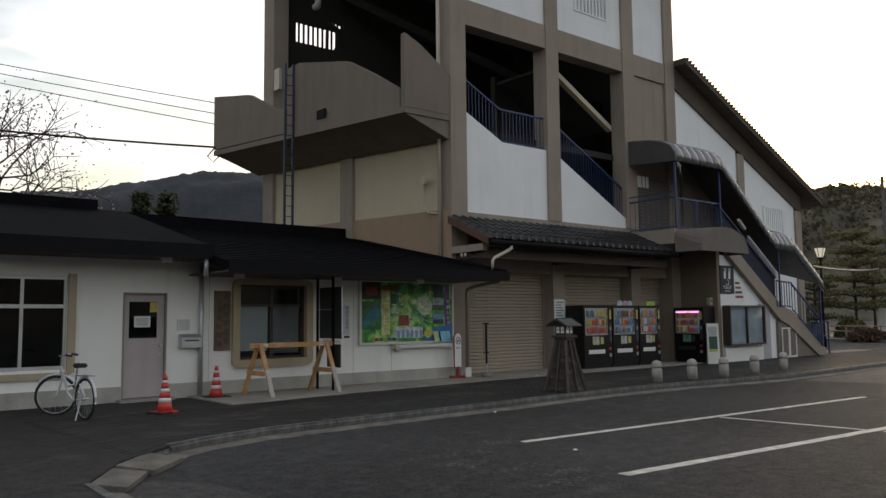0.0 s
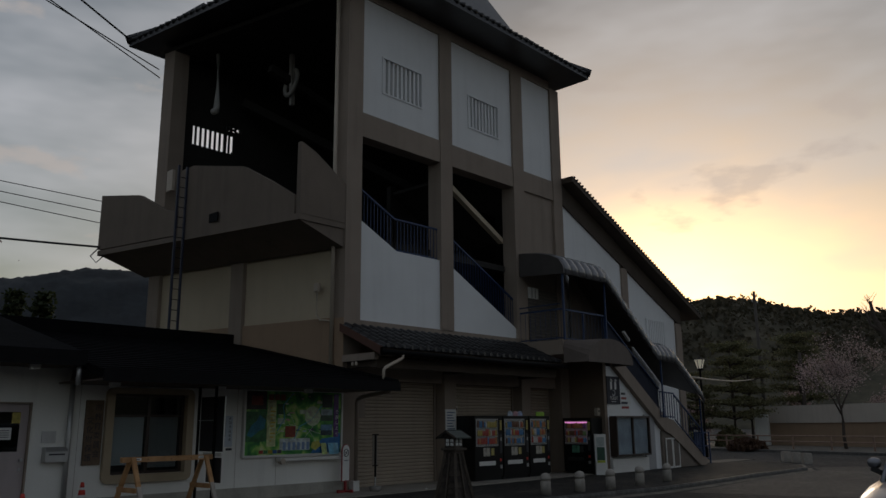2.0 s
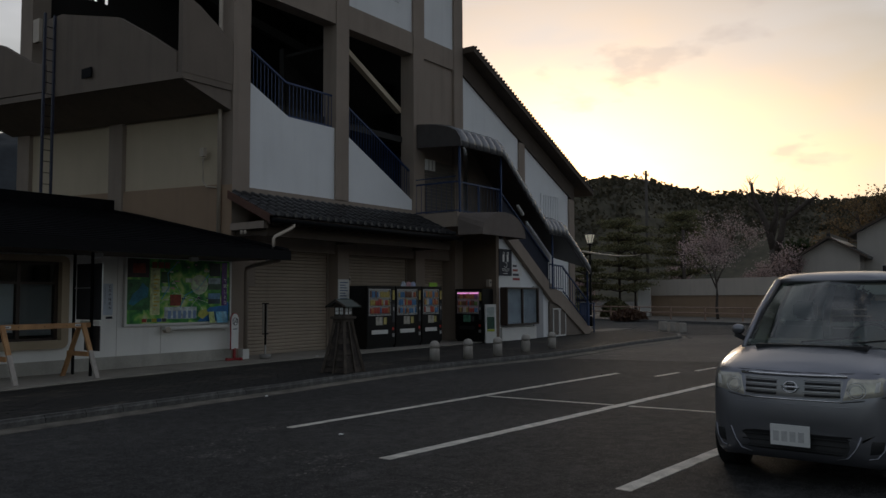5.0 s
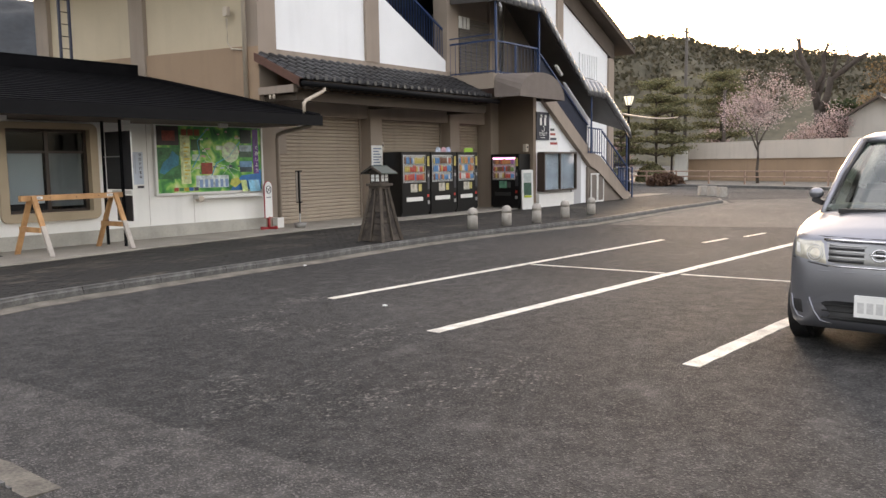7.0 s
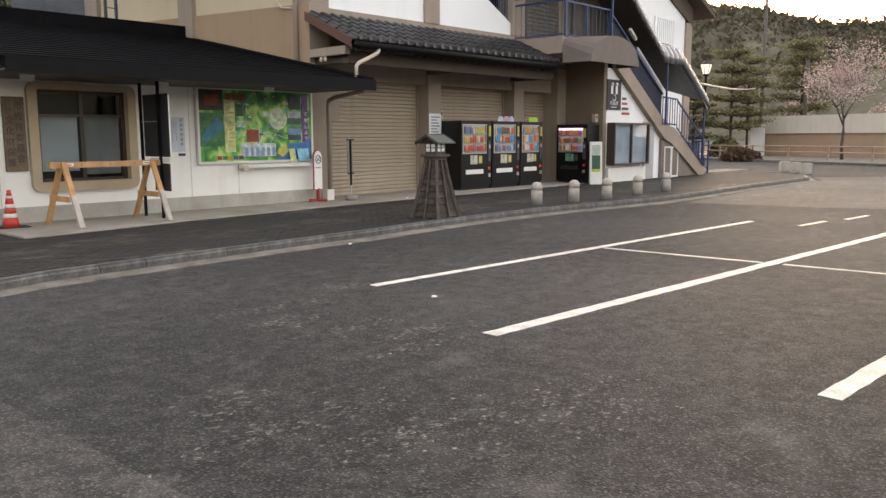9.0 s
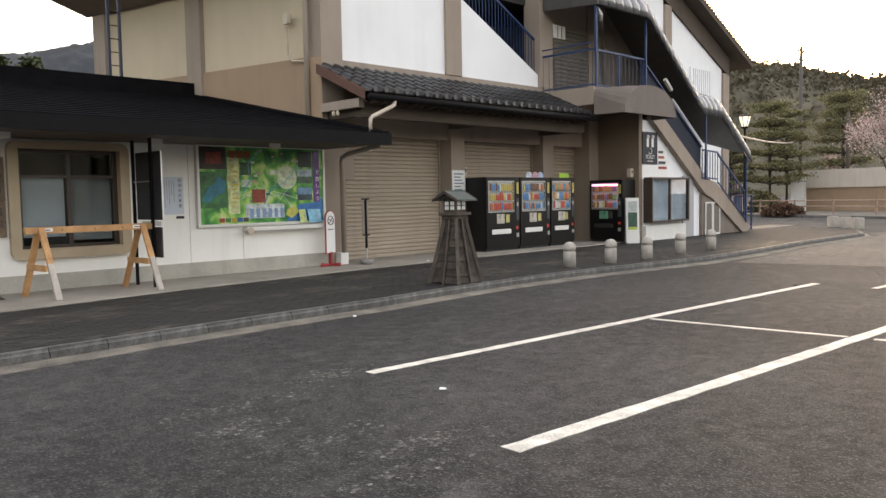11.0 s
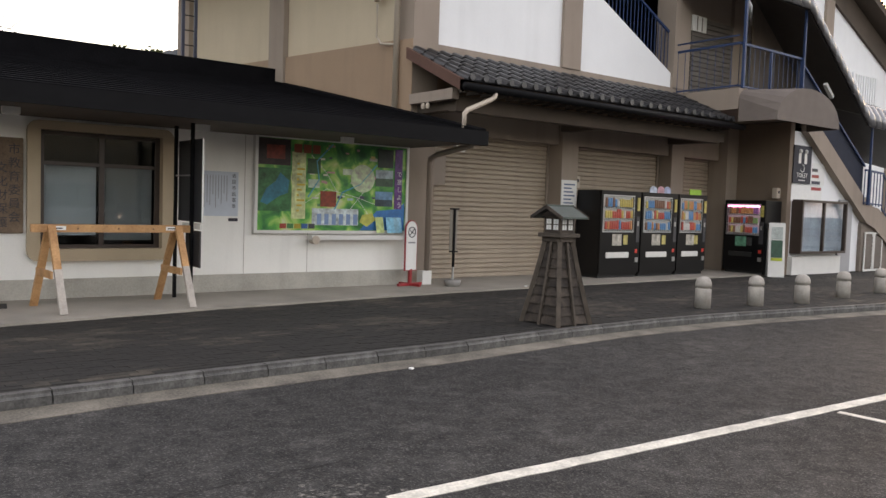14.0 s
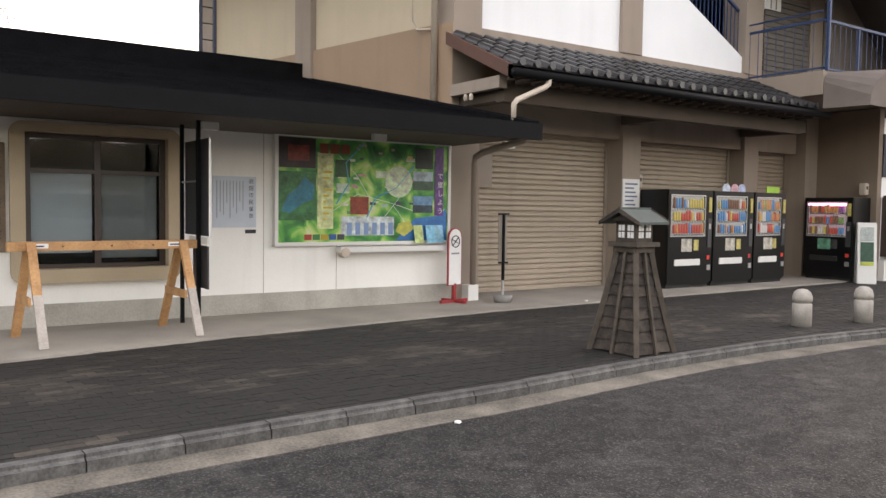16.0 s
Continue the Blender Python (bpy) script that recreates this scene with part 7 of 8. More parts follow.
def bush(name, x, y, r, h, seed, leaf, label, n=1500):
    rng = random.Random(seed)
    t = thing(name, label, "bush", pose(x, y, 0.1))
    stem = bmesh.new()
    for k in range(6):
        a = k * 1.05
        tube(stem, [(0, 0, 0), (r * 0.4 * math.cos(a), r * 0.4 * math.sin(a), h * 0.6)], 0.04, 5, 0.01)
    part("stems", stem, BARK, t)
    pts = []
    for _ in range(n):
        d = Vector((rng.gauss(0, 1), rng.gauss(0, 1), rng.gauss(0, 1))).normalized() * rng.uniform(0.75, 1.02)
        k = 1 + 0.25 * noise.noise(d * 2.5 + Vector((seed, 0, 0)))
        pts.append(Vector((d.x * r * k, d.y * r * k, abs(d.z) * h * k)))
    v, f = leaves(pts, 0.09 + 0.03 * r, rng)
    me = bpy.data.meshes.new("crown")
    me.from_pydata(v, [], f)
    me.materials.append(leaf)
    ob = new("crown", me)
    ob.parent = t
    tagged(ob, kind="stuff")


tree("cherry_tree", "young cherry tree in pale pink blossom", (55.5, 17.4, 0.13), 7.3, 0.11, 6, PINK, 5600, 0.052, 0.42, 0.34)
for i, (x, y, h) in enumerate(((70, 15, 8), (76, 10, 8.5), (72, 5.0, 8), (78, 17, 7), (73, 27, 6.5), (66, 1.0, 7.5), (82, 22, 7), (62, 31, 5.5), (65, -6, 8), (75, -8, 8.5))):
    tree("cherry_tree", "spreading cherry tree in pale pink blossom behind the wall", (x, y, 0), h * 0.9, 0.2, 20 + i, PINK, 4200, 0.07, 0.58, 0.27)


def pruned_tree(base, seed):
    """An old tree cut back to thick kinked limbs, with thin shoots at the ends."""
    rng = random.Random(seed)
    t = thing("bare_tree", "large pruned bare tree with thick kinked limbs", "tree", pose(*base))
    part("trunk", tube(bmesh.new(), [(0, 0, 0), (0.1, 0.1, 2.2), (0, 0.3, 4.4), (0.1, 0.5, 5.8)], 0.6, 10, 0.46), BARK, t, "", True)
    shoots = bmesh.new()
    for pts, r in (([(0.1, 0.5, 5.6), (0.2, 1.0, 7.6), (0, 1.6, 9.3), (0.1, 2.2, 10.6), (0, 2.3, 12.0)], 0.36), ([(0, 0.4, 5.4), (-0.3, -0.2, 7.0), (-0.2, -0.4, 8.4), (0, -1.3, 9.0), (0, -2.4, 9.9), (0.1, -3.1, 10.3)], 0.34),
                   ([(0.1, 0.9, 7.4), (0.5, 0.3, 9.0), (0.4, 0.4, 10.4), (0.3, 0.0, 11.4)], 0.24), ([(0, 1.5, 9.1), (-0.3, 2.4, 9.9), (-0.2, 2.7, 11.2)], 0.17), ([(-0.2, -0.4, 8.3), (-0.5, -0.8, 9.8), (-0.4, -0.6, 10.8)], 0.18),
                   ([(0, -1.3, 9.0), (0.5, -1.6, 10.1), (0.4, -1.4, 10.9)], 0.15), ([(0.1, 0.7, 6.6), (1.2, 0.5, 8.2), (1.8, 0.6, 9.9)], 0.22)):
        part("limb", tube(bmesh.new(), pts, r, 8, r * 0.4), BARK, t, "thick dark limb", True)
        for q in pts[2:]:
            for _ in range(9):
                d = Vector((rng.gauss(0, 0.5), rng.gauss(0, 0.6), rng.uniform(0.3, 1.2))).normalized()
                p = Vector(q) + Vector((0, rng.uniform(-0.2, 0.2), rng.uniform(-0.3, 0.1)))
                e = p + d * rng.uniform(0.5, 1.2)
                tube(shoots, [p, p.lerp(e, 0.5) + Vector((0.05, rng.uniform(-0.12, 0.12), 0)), e], 0.028, 4, 0.01)
    part("shoots", shoots, BARK, t, "thin young shoots")


pruned_tree((76, 18.0, 0), 3)
conifer((60.4, 26.5, 0), 7.6, 2.4, 1, PINE, 10000, "green garden pine with layered crown", 6, 0.45, 0.07, 0.085)
conifer((66, 27.5, 0), 7.6, 2.4, 2, PINE, 10000, "green garden pine with layered crown", 6, 0.45, 0.07, 0.085)
conifer((57, 27.8, 0), 5.2, 2.0, 4, PINE, 8000, "low garden pine with layered crown", 6, 0.45, 0.07, 0.085)
conifer((63, 34, 0), 8.0, 2.6, 5, PINE, 9000, "green garden pine with layered crown", 6, 0.45, 0.07, 0.085)
conifer((69.5, 24.6, 0), 8.8, 2.7, 6, PINE, 12000, "green garden pine with layered crown", 7, 0.4, 0.12, 0.09)
tree("evergreen_tree", "dark round evergreen tree at the foot of the hill", (86, 15.8, 0), 10.2, 0.3, 14, DARKLEAF, 9000, 0.2, 0.55, 0.26)
tree("evergreen_tree", "dark round evergreen tree at the foot of the hill", (93, 5.5, 0), 12.0, 0.3, 17, DARKLEAF, 9000, 0.2, 0.55, 0.26)
tree("budding_tree", "tall tree with sparse yellow-brown young leaves", (92, 10.8, 0), 14.5, 0.3, 15, leafmat("young_leaves", (0.13, 0.09, 0.04), (0.28, 0.19, 0.1)), 5000, 0.13, 0.5, 0.34)


def house(m, w, depth, eave, peak, label, wall_m, roof_m):
    """A gabled house whose gable faces local -x; w across y."""
    h = thing("house", label, "house", m)
    part("wall", prism(bmesh.new(), [(-w / 2, 0), (w / 2, 0), (w / 2, eave), (0, peak), (-w / 2, eave)], 0, depth, 'x'), wall_m, h, "pale rendered walls")
    for sg in (-1, 1):
        k = (peak - eave) / (w / 2)
        y1 = w / 2 + 0.6
        part("roof", prism(bmesh.new(), [(0, peak + 0.02), (sg * y1, peak - k * y1 + 0.02), (sg * y1, peak - k * y1 + 0.2), (0, peak + 0.2)], -0.5, depth + 0.5, 'x'), roof_m, h, "dark tiled roof slope")
        part("bargeboard", prism(bmesh.new(), [(0, peak + 0.2), (sg * y1, peak - k * y1 + 0.2), (sg * y1, peak - k * y1), (0, peak)], -0.56, -0.5, 'x'), SOFFIT, h)
    part("ridge", bar(bmesh.new(), (-0.5, 0, peak + 0.25), (depth + 0.5, 0, peak + 0.25), 0.25), roof_m, h)
    for y in (-w * 0.22, w * 0.22):
        win_ = boxes("window", [(-0.05, y - 0.6, eave * 0.45, 0.02, y + 0.6, eave * 0.45 + 1.1)], ALU, h)
        boxes("pane", [(-0.07, y - 0.54, eave * 0.45 + 0.06, -0.052, y + 0.54, eave * 0.45 + 1.04)], VTRIM, win_)


PALEHOUSE = mat("pale_house_render", (0.45, 0.42, 0.38), 0.85, 0.08, 0.5, 30, 0.1, stain=0.1)
house(pose(72.3, 7.2, 0), 8.2, 10, 6.7, 8.9, "white two-storey house behind the cherry trees", PALEHOUSE, ROOFTILE)
house(pose(70, 12.9, 0), 4.2, 7, 4.9, 6.2, "small pale house with grey roof behind the cherry trees", PALEHOUSE, ROOFTILE)
bush("round_bush", 52.5, 22.5, 1.2, 0.75, 1, REDLEAF, "low clipped reddish bush by the road")
bush("round_bush", 54.6, 9.5, 2.0, 2.2, 2, REDLEAF, "brownish bush beside the garden wall")
bush("round_bush", 58.5, 26.0, 1.2, 1.3, 3, PINE, "round green garden bush")
bush("round_bush", 55.0, 28.0, 1.3, 1.2, 4, PINE, "round green garden bush")
tree("cherry_tree", "old cherry tree with sparse buds behind the office", (4.6, 36, 0), 12.0, 0.24, 12, leafmat("cherry_buds", (0.3, 0.2, 0.2), (0.45, 0.33, 0.32)), 2500, 0.06, 0.5, 0.34, 5, 3)
for i, (x, y, h) in enumerate(((22.5, 66, 12.0), (25.4, 68, 12.5))):
    conifer((x, y, 0), h, 1.9, 40 + i, DARKLEAF, 3000, "dark conifer behind the office roof", 9, 0.93)

# the wood on the near hill: one crown of loose leaf clumps a tree
rng = random.Random(31)
wood_v, wood_f = [], []
for _ in range(3800):
    i, d = rng.randrange(10, 300), int(rng.triangular(9, 34, 31))
    p = east_slope[i][d]
    rad, tall = rng.uniform(1.6, 3.2), rng.uniform(2.2, 5.0)
    pts = []
    for _ in range(13):
        q = Vector((rng.gauss(0, 1), rng.gauss(0, 1), rng.gauss(0, 1))).normalized()
        pts.append(p + Vector((q.x * rad, q.y * rad, tall * 0.5 - 1.6 + q.z * tall * 0.5)))
    v, f = leaves(pts, 1.0, rng)
    wood_f += [tuple(k + len(wood_v) for k in face) for face in f]
    wood_v += v
me = bpy.data.meshes.new("hill_wood")
me.from_pydata(wood_v, [], wood_f)
me.materials.append(leafmat("hill_foliage", (0.055, 0.053, 0.032), (0.125, 0.105, 0.068)))
tagged(new("hill_wood", me), "dense brown-green wood on the near hill", "trees", kind="stuff")

# ---- cables ----
CABLE = mat("black_cable", (0.015, 0.015, 0.015), 0.6, 0.1, 4, 30, 0)


def cable(a, b, sag, r=0.02, m=CABLE, label="thin black overhead cable line"):
    a, b = Vector(a), Vector(b)
    pts = [a.lerp(b, k / 24) - Vector((0, 0, sag * 4 * (k / 24) * (1 - k / 24))) for k in range(25)]
    tagged(part("overhead_cable", tube(bmesh.new(), pts, r, 6), m, None, "", True), label, "cable", "overhead cables")


gx, gy = sk(-1.55, 8.2)
CABLEPAIRS = (((-4.4, 44, 14.8), (13.35, 27, 9.3)), ((-4.3, 44, 14.5), (13.38, 27, 8.9)), ((-3.9, 44, 14.2), (13.28, 27, 8.5)))
cable((gx, gy, 7.35), (-22, 31, 9.6), 0.9, 0.035)
for a, b in CABLEPAIRS:
    cable(a, b, 0.15, 0.016)
cable((12.0, 26.0, 14.9), (-11.3, 14.0, 17.2), 0.1, 0.032)
cable((13.05, 26.0, 14.2), (-25.0, 14.0, 17.4), 0.1, 0.02)
cable((13.1, 26.0, 13.9), (-23.0, 14.0, 19.6), 0.1, 0.02)
cable((75.0, 29.9, 5.9), (34.85, 17.3, 3.8), 0.25, 0.05, PIPE, "pale covered cable by the garden")
# lattice mast behind the tower
ms = thing("lattice_mast", "tall dark steel lattice mast behind the tower", "mast", pose(21.5, 32.0, 0, 0, 0, 12))
mast_w = lambda z: 1.4 - 0.3 * z / 30
for sx in (-1, 1):
    for sy in (-1, 1):
        part("leg", bar(bmesh.new(), (sx * mast_w(0), sy * mast_w(0), 0), (sx * mast_w(30), sy * mast_w(30), 30), 0.16), BLACKMETAL, ms)
for k in range(15):
    z0, z1 = k * 2.0, k * 2.0 + 2.0
    w0, w1 = mast_w(z0), mast_w(z1)
    for q in range(4):
        r = pose(0, 0, 0, 0, 0, q * 90)
        part("brace", bar(bmesh.new(), r @ Vector((-w0, -w0, z0)), r @ Vector((w1, -w1, z1)), 0.09), BLACKMETAL, ms)
        part("brace", bar(bmesh.new(), r @ Vector((w0, -w0, z0)), r @ Vector((-w1, -w1, z1)), 0.09), BLACKMETAL, ms)
        part("girt", bar(bmesh.new(), r @ Vector((-w1, -w1, z1)), r @ Vector((w1, -w1, z1)), 0.07), BLACKMETAL, ms)
# cables car gear seen inside the tower
MACH = mat("pale_machine_paint", (0.35, 0.34, 0.32), 0.5, 0.15, 2, 40, 0.05)
part("hanging_pipe", tube(bmesh.new(), [(14.0, 23.6, 14.3), (14.0, 23.6, 12.4), (13.96, 23.56, 12.2), (13.8, 23.45, 12.1)], 0.11, 10), MACH, tower, "pale hanging pipe", True)
ring = [(15.8 + 0.12 * math.cos(a), 21.9 + 0.3 * math.sin(a), 13.3 + 0.5 * math.cos(a)) for a in (2 * math.pi * k / 20 for k in range(21))]
pulley = part("pulley", tube(bmesh.new(), ring, 0.08, 8), MACH, tower, "pale guide pulley", True)
part("pulley_bracket", bar(bmesh.new(), (15.8, 21.9, 14.35), (15.85, 21.9, 12.5), 0.14), MACH, pulley)
# beams coloured near-black to sink into the shade inside
part("inner_beam", bar(bmesh.new(), (15.5, 24.4, 13.2), (23.5, 20.8, 9.8), 0.3), SHADEIN, tower)
part("inner_beam", bar(bmesh.new(), (15.0, 22.0, 13.6), (24.0, 22.0, 11.2), 0.25), SHADEIN, tower)

# small fittings on the gallery
vx, vy = sk(-1.56, 3.2)
tagged(boxes("vent_grille", [(vx - 0.02, vy - 0.3, 7.42, vx + 0.02, vy + 0.25, 7.68)], BLACKMETAL), "small dark vent grille on the parapet", "vent")
vx, vy = sk(-0.02, 7.1)
tagged(boxes("switch_box", [(vx - 0.1, vy - 0.2, 9.3, vx, vy + 0.15, 10.0)], PIPE), "pale switch box on the tower column", "box")
part("cable_loop", tube(bmesh.new(), [(gx + 0.02, gy - 0.1, 7.35), (gx - 0.25, gy - 0.1, 7.0), (gx - 0.1, gy - 0.2, 6.8), (gx + 0.1, gy - 0.25, 7.04)], 0.02, 6), CABLE, tower)

# ---- road markings, kerb stones, gutter ----
def marking(a, b, w, seed, gaps=()):
    """A painted line with worn edges."""
    rng = random.Random(seed)
    a, b = Vector(a), Vector(b)
    d = (b - a)
    n = max(2, int(d.length / 0.15))
    side = Vector((-d.y, d.x)).normalized() * w / 2
    bm = bmesh.new()
    l, r = [], []
    for k in range(n + 1):
        p = a.lerp(b, k / n)
        l.append(bm.verts.new((*(p + side * rng.uniform(0.86, 1.05)), 0.004)))
        r.append(bm.verts.new((*(p - side * rng.uniform(0.86, 1.05)), 0.004)))
    for k in range(n):
        if not any(g0 < k / n < g1 for g0, g1 in gaps):
            bm.faces.new((r[k], r[k + 1], l[k + 1], l[k]))
    bmesh.ops.delete(bm, geom=[v for v in bm.verts if not v.link_faces], context='VERTS')
    geo = bmesh.ops.extrude_face_region(bm, geom=bm.faces[:])
    bmesh.ops.translate(bm, verts=[v for v in geo["geom"] if isinstance(v, bmesh.types.BMVert)], vec=(0, 0, -0.01))
    return structure("road_marking", bm, PAINT, "worn white parking line on asphalt", "road marking")


marking((8.43, 8.69), (17.7, 8.15), 0.13, 1)
marking((7.59, 6.36), (20.0, 5.5), 0.16, 2)
marking((7.75, 3.77), (20.0, 2.95), 0.16, 3)
marking((12.68, 8.34), (12.83, 6.1), 0.08, 4)
marking((12.85, 5.85), (13.0, 3.6), 0.08, 5)
marking((17.5, 7.2), (18.6, 7.1), 0.1, 6)
marking((19.2, 6.9), (20.3, 6.8), 0.1, 7)

kerb = thing("kerb", "row of pale worn kerb stones with dark joints", "kerb", kind="structure")
line = resample(KERBLINE[1:], 0.6)
gut = bmesh.new()
gl, gr_ = [], []
for k in range(len(line)):
    d = (line[min(k + 1, len(line) - 1)] - line[max(k - 1, 0)]).normalized()
    nrm = Vector((d.y, -d.x))
    gl.append(gut.verts.new((*(line[k] - nrm * 0.0), 0.03)))
    wob = 0.30 + 0.09 * noise.noise(Vector((k * 0.4, 0, 0)))
    gr_.append(gut.verts.new((*(line[k] + nrm * wob), 0.005)))
for k in range(len(line) - 1):
    gut.faces.new((gl[k], gr_[k], gr_[k + 1], gl[k + 1]))
geo = bmesh.ops.extrude_face_region(gut, geom=gut.faces[:])
bmesh.ops.translate(gut, verts=[v for v in geo["geom"] if isinstance(v, bmesh.types.BMVert)], vec=(0, 0, -0.02))
structure("gutter", gut, GUTTER, "pale concrete gutter strip along the kerb", "gutter")
stone = box(bmesh.new(), -0.295, -0.075, -0.1, 0.295, 0.075, 0.0)
bmesh.ops.bevel(stone, geom=[e for e in stone.edges if abs(e.verts[0].co.x - e.verts[1].co.x) > 0.1 and e.verts[0].co.z > -0.05], offset=0.03, segments=3, affect='EDGES')
stone = mesh_of("kerb_stone", stone, KERB)
for k in range(len(line) - 1):
    a, b = line[k], line[k + 1]
    mid, d = (a + b) / 2, b - a
    nrm = Vector((d.y, -d.x)).normalized()
    low_ = 0.0
    if 2.85 < mid.x < 4.3 and 8.9 < mid.y < 10.8:
        low_ = 0.05
    m = pose(mid.x - nrm.x * 0.03, mid.y - nrm.y * 0.03, 0.135 - low_ + random.uniform(-0.002, 0.002), random.uniform(-0.4, 0.4), 0, math.degrees(math.atan2(d.y, d.x)))
    piece("kerb_stone", stone, m @ Matrix.Diagonal((d.length / 0.6, 1, 1.3, 1)), kerb)
# flat ramp stones at the dropped kerb
RAMP = mesh_of("ramp_stone", box(bmesh.new(), -0.42, -0.22, -0.06, 0.42, 0.22, 0.0), GUTTER)
for (x, y), a in (((3.35, 9.35), 58), ((3.95, 10.05), 48)):
    piece("ramp_stone", RAMP, pose(x, y + 0.15, 0.085, 7, 0, a), kerb)
# litter and stones on the road
for x, y, z in ((10.5, 11.45, 0.0), (8.4, 7.74, 0.0), (17.2, 8.3, 0.0), (16.2, 15.9, 0.15)):
    lit = bmesh.new()
    bmesh.ops.create_icosphere(lit, subdivisions=1, radius=0.035)
    for v in lit.verts:
        v.co = Vector((v.co.x * random.uniform(0.8, 1.4), v.co.y * random.uniform(0.7, 1.3), v.co.z * 0.35))
    tagged(part("litter", lit, PAPER if x < 16.5 else BLACKRUB, None), "small scrap of litter on the asphalt", "litter").location = (x, y, z + 0.012)

# cracks and pale worn patches in the asphalt
CRACK = mat("dark_crack", (0.008, 0.008, 0.008), 0.9, 0.2, 8, 50, 0)
for n, (a, b) in enumerate((((14.0, 10.2), (19.5, 9.6)), ((17.5, 10.9), (22.0, 9.0)), ((15.5, 9.4), (16.3, 11.2)), ((19.0, 9.7), (21.0, 10.9)), ((9.2, 7.5), (10.6, 7.2)), ((7.0, 9.3), (13.0, 9.9)))):
    rng = random.Random(50 + n)
    a, b = Vector(a), Vector(b)
    bm = bmesh.new()
    prev = None
    cnt = int((b - a).length / 0.16)
    for k in range(cnt + 1):
        p = a.lerp(b, k / cnt) + Vector((rng.uniform(-0.06, 0.06), rng.uniform(-0.09, 0.09)))
        w = 0.002 + 0.0035 * rng.random()
        pair = [bm.verts.new((p.x, p.y + w, 0.003)), bm.verts.new((p.x, p.y - w, 0.003))]
        if prev:
            bm.faces.new((prev[0], prev[1], pair[1], pair[0]))
        prev = pair
    structure("road_crack", bm, CRACK, "thin dark crack in the asphalt", "crack")
WORN = asphalt("worn_pale_asphalt", (0.04, 0.039, 0.037), (0.25, 0.235, 0.21), 60, 0.6)
for n, (x, y, rx, ry) in enumerate(((13.6, 8.0, 0.7, 0.16), (5.9, 5.2, 0.45, 0.3), (8.0, 8.9, 0.22, 0.12), (6.6, 4.6, 0.4, 0.22), (7.3, 6.9, 0.3, 0.15), (5.2, 6.4, 0.4, 0.25), (5.0, 5.9, 0.35, 0.14), (5.6, 5.8, 0.45, 0.19), (7.0, 7.4, 0.55, 0.14), (6.8, 8.0, 0.35, 0.19), (6.8, 6.5, 0.45, 0.14), (5.5, 5.3, 0.55, 0.19), (8.2, 8.9, 0.35, 0.14), (6.7, 5.0, 0.45, 0.19), (7.0, 8.6, 0.55, 0.14))):
    rng = random.Random(70 + n)
    bm = bmesh.new()
    for k in range(70):
        cx, cy, turn = x + rng.gauss(0, rx * 0.6), y + rng.gauss(0, ry * 0.6), rng.uniform(-0.5, 0.5)
        s = rng.uniform(0.005, 0.026)
        ring = []
        for q in range(9):
            a = 2 * math.pi * q / 9
            u, v = s * 1.2 * rng.uniform(0.4, 1.3) * math.cos(a), s * 0.9 * rng.uniform(0.4, 1.3) * math.sin(a)
            ring.append(bm.verts.new((cx + u * math.cos(turn) - v * math.sin(turn), cy + u * math.sin(turn) + v * math.cos(turn), 0.002 + 0.00003 * k)))
        bm.faces.new(ring)
    structure("worn_patch", bm, WORN, "pale scuffed patch on the asphalt", "road")


# older worn asphalt further up the road, its sky sheen added as paler colour
rng = random.Random(91)
edge = [(20.8, 11.0), (24, 11.25), (27.5, 11.5), (33, 11.55), (35.2, 12.6), (43.8, 3.5), (36.5, -12), (27, -9)]
far_old = []
for (xa, ya), (xb, yb) in zip(edge, edge[1:] + edge[:1]):
    for k in range(8):
        jag = 0.25 if xa < 28 and (ya < 5 or yb < 5) or xa > 43 else 0.0
        far_old.append((xa + (xb - xa) * k / 8 + rng.uniform(-jag, jag), ya + (yb - ya) * k / 8 + rng.uniform(-jag, jag)))
structure("far_old_road", prism(bmesh.new(), far_old, -0.01, 0.0025, 'z'), asphalt("sheen_old_asphalt", (0.035, 0.033, 0.03), (0.19, 0.175, 0.158), 48, 0.5), "worn asphalt further up the road, paled for sky sheen", "road")


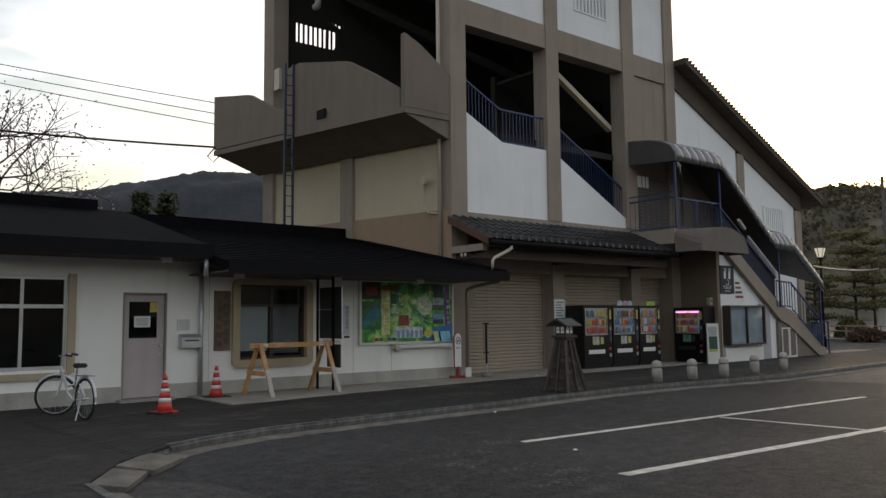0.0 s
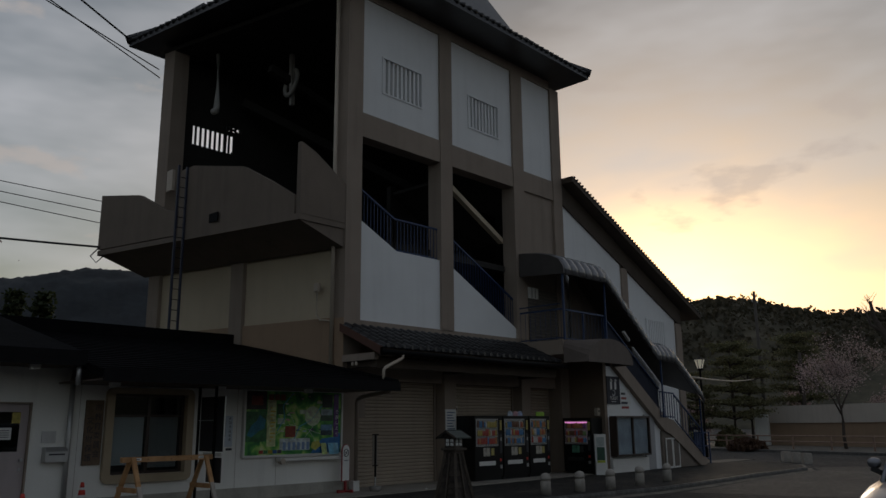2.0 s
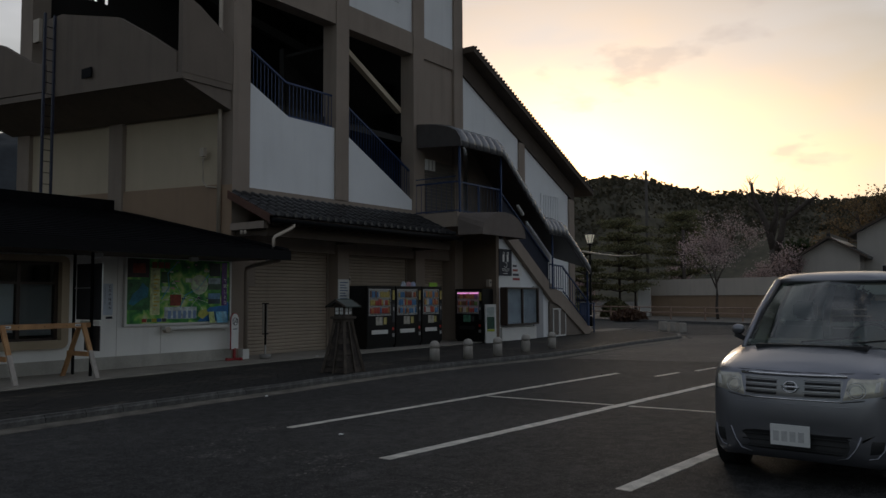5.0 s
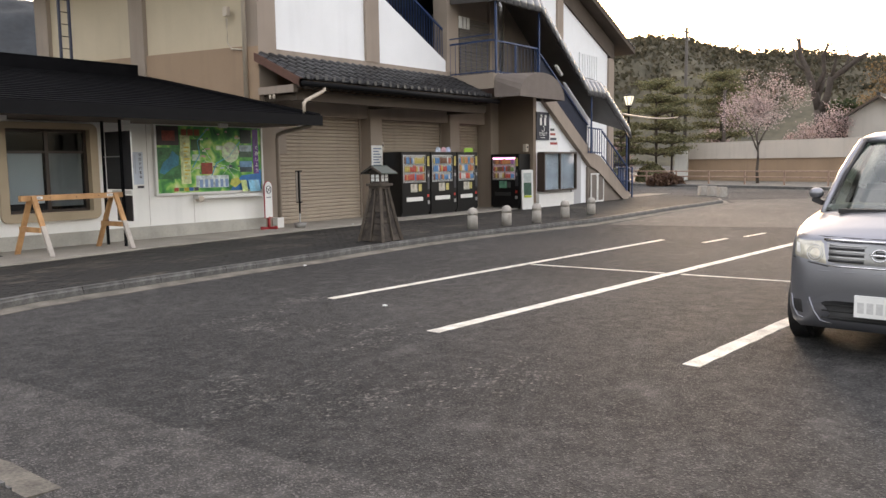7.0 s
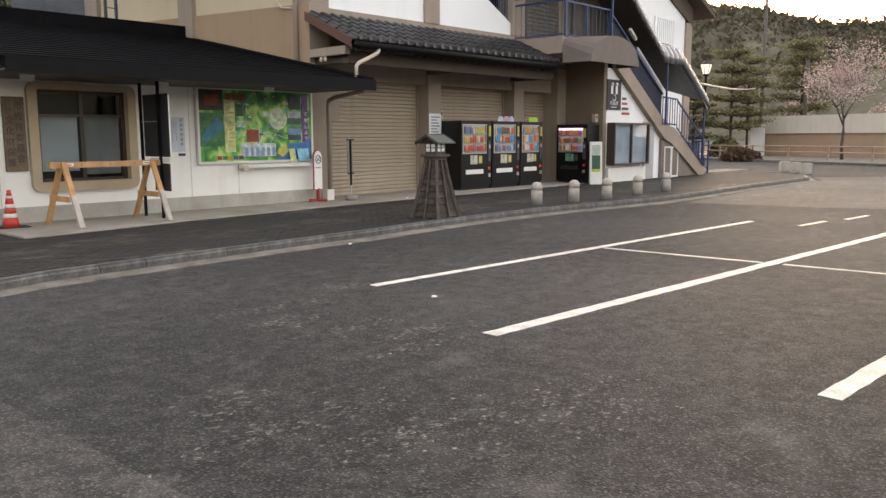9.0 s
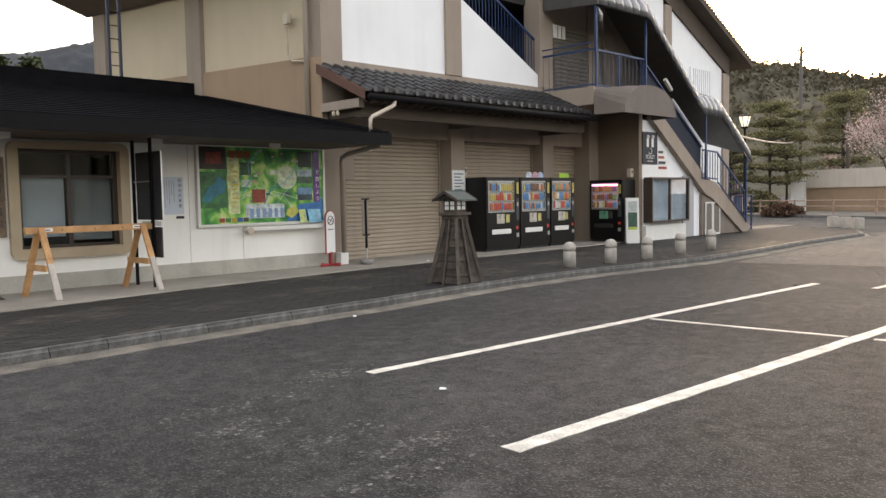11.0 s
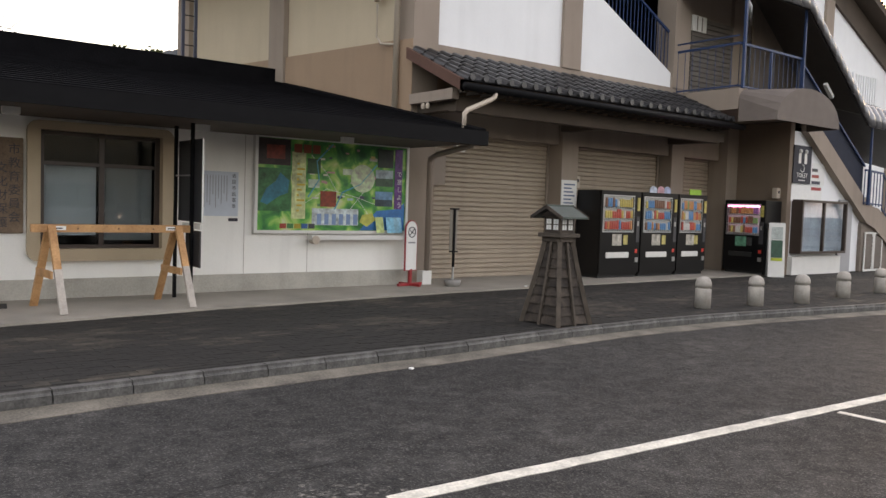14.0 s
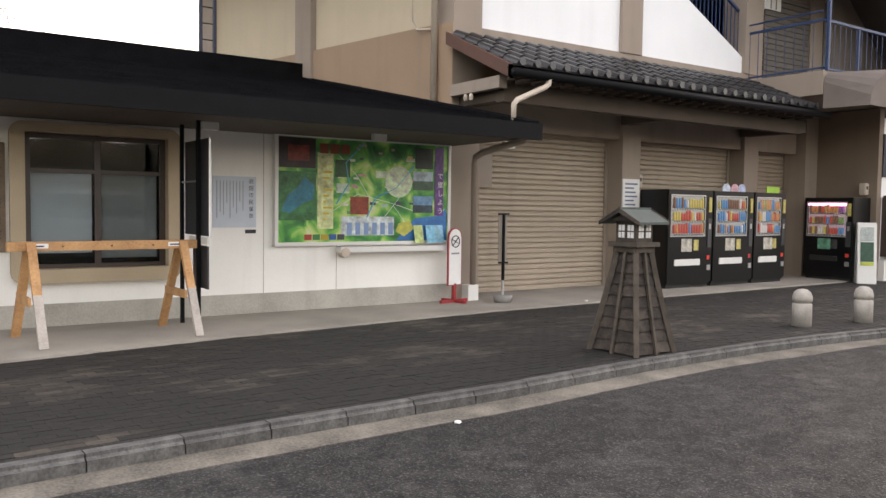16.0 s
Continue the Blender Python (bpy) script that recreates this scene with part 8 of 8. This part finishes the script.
# ---- paving blocks of the walk ----
def paving(name, source):
    """Dark damp paving block, here and there dried and worn pale in drifts."""
    m = bpy.data.materials.new(name)
    m.use_nodes = True
    n, l = m.node_tree.nodes, m.node_tree.links
    b = n["Principled BSDF"]
    geo = n.new("ShaderNodeNewGeometry")
    mp = n.new("ShaderNodeMapping")
    mp.inputs["Scale"].default_value = (0.8, 1.7, 1.0)
    l.new(geo.outputs["Position"], mp.inputs["Vector"])
    big, fine = n.new("ShaderNodeTexNoise"), n.new("ShaderNodeTexNoise")
    big.inputs["Scale"].default_value, big.inputs["Detail"].default_value, big.inputs["Roughness"].default_value = 0.55, 5, 0.6
    fine.inputs["Scale"].default_value, fine.inputs["Detail"].default_value = 26, 6
    l.new(mp.outputs["Vector"], big.inputs["Vector"])
    l.new(geo.outputs["Position"], fine.inputs["Vector"])
    if source == "object":
        rnd = n.new("ShaderNodeObjectInfo").outputs["Random"]
    else:
        rnd = geo.outputs["Random Per Island"]
    pw = n.new("ShaderNodeMath")
    pw.operation = 'POWER'
    l.new(rnd, pw.inputs[0])
    pw.inputs[1].default_value = 2.5
    a1 = n.new("ShaderNodeMath")
    a1.operation = 'MULTIPLY_ADD'
    l.new(pw.outputs[0], a1.inputs[0])
    a1.inputs[1].default_value = 0.2
    l.new(big.outputs["Fac"], a1.inputs[2])
    a2 = n.new("ShaderNodeMath")
    a2.operation = 'MULTIPLY_ADD'
    l.new(fine.outputs["Fac"], a2.inputs[0])
    a2.inputs[1].default_value = 0.3
    l.new(a1.outputs[0], a2.inputs[2])
    r = n.new("ShaderNodeMapRange")
    r.inputs["From Min"].default_value, r.inputs["From Max"].default_value = 0.74, 1.02
    l.new(a2.outputs[0], r.inputs["Value"])
    mix = n.new("ShaderNodeMix")
    mix.data_type = 'RGBA'
    mix.inputs[6].default_value, mix.inputs[7].default_value = (0.0085, 0.0075, 0.006, 1), (0.075, 0.063, 0.047, 1)
    l.new(r.outputs["Result"], mix.inputs[0])
    l.new(mix.outputs[2], b.inputs["Base Color"])
    b.inputs["Roughness"].default_value = 0.8
    bp = n.new("ShaderNodeBump")
    bp.inputs["Strength"].default_value, bp.inputs["Distance"].default_value = 0.4, 0.01
    l.new(fine.outputs["Fac"], bp.inputs["Height"])
    l.new(bp.outputs["Normal"], b.inputs["Normal"])
    return m


APRON_EDGE = [(2.0, 15.1), (7.1, 14.9), (10.1, 15.35), (14.1, 15.72), (18.0, 15.85), (24.9, 16.0), (40.0, 16.2)]


def edge_y(line, x):
    for (xa, ya), (xb, yb) in zip(line, line[1:]):
        if xa <= x <= xb and xb > xa:
            return ya + (yb - ya) * (x - xa) / (xb - xa)
    return None


BLOCK = mesh_of("paving_block", box(bmesh.new(), -0.098, -0.048, -0.02, 0.098, 0.048, 0.0), paving("paving_block", "object"))
walkway = thing("paved_walk", "dark damp paving blocks of the walk, worn pale in places", "pavement", kind="structure")
rng = random.Random(5)
rest = bmesh.new()
nearby = 0
tilt_ = radians(3.0)
for row in range(-10, 62):
    for col in range(0, 128):
        u, v = 3.9 + 0.2 * (col + 0.5 * (row % 2)), 10.9 + 0.1 * row
        x, y = u * math.cos(tilt_) - (v - 11) * math.sin(tilt_), v + (u - 4) * math.sin(tilt_)
        lo, hi = edge_y(KERBLINE[4:-2], x), edge_y(APRON_EDGE, x)
        if lo is None or hi is None or not lo + 0.2 < y < hi + 0.03 or x > 27:
            continue
        m = pose(x, y, 0.1235 + rng.uniform(-0.0015, 0.0015), rng.uniform(-0.7, 0.7), rng.uniform(-0.4, 0.4), 3 + rng.uniform(-0.8, 0.8))
        if nearby < 300 and 4.9 < x < 7.6 and y < 14.4:
            piece("paving_block", BLOCK, m, walkway)
            nearby += 1
        else:
            box(rest, -0.098, -0.048, -0.02, 0.098, 0.048, 0.0, m)
tagged(part("paving_blocks", rest, paving("paving_blocks", "island"), walkway), kind="stuff")
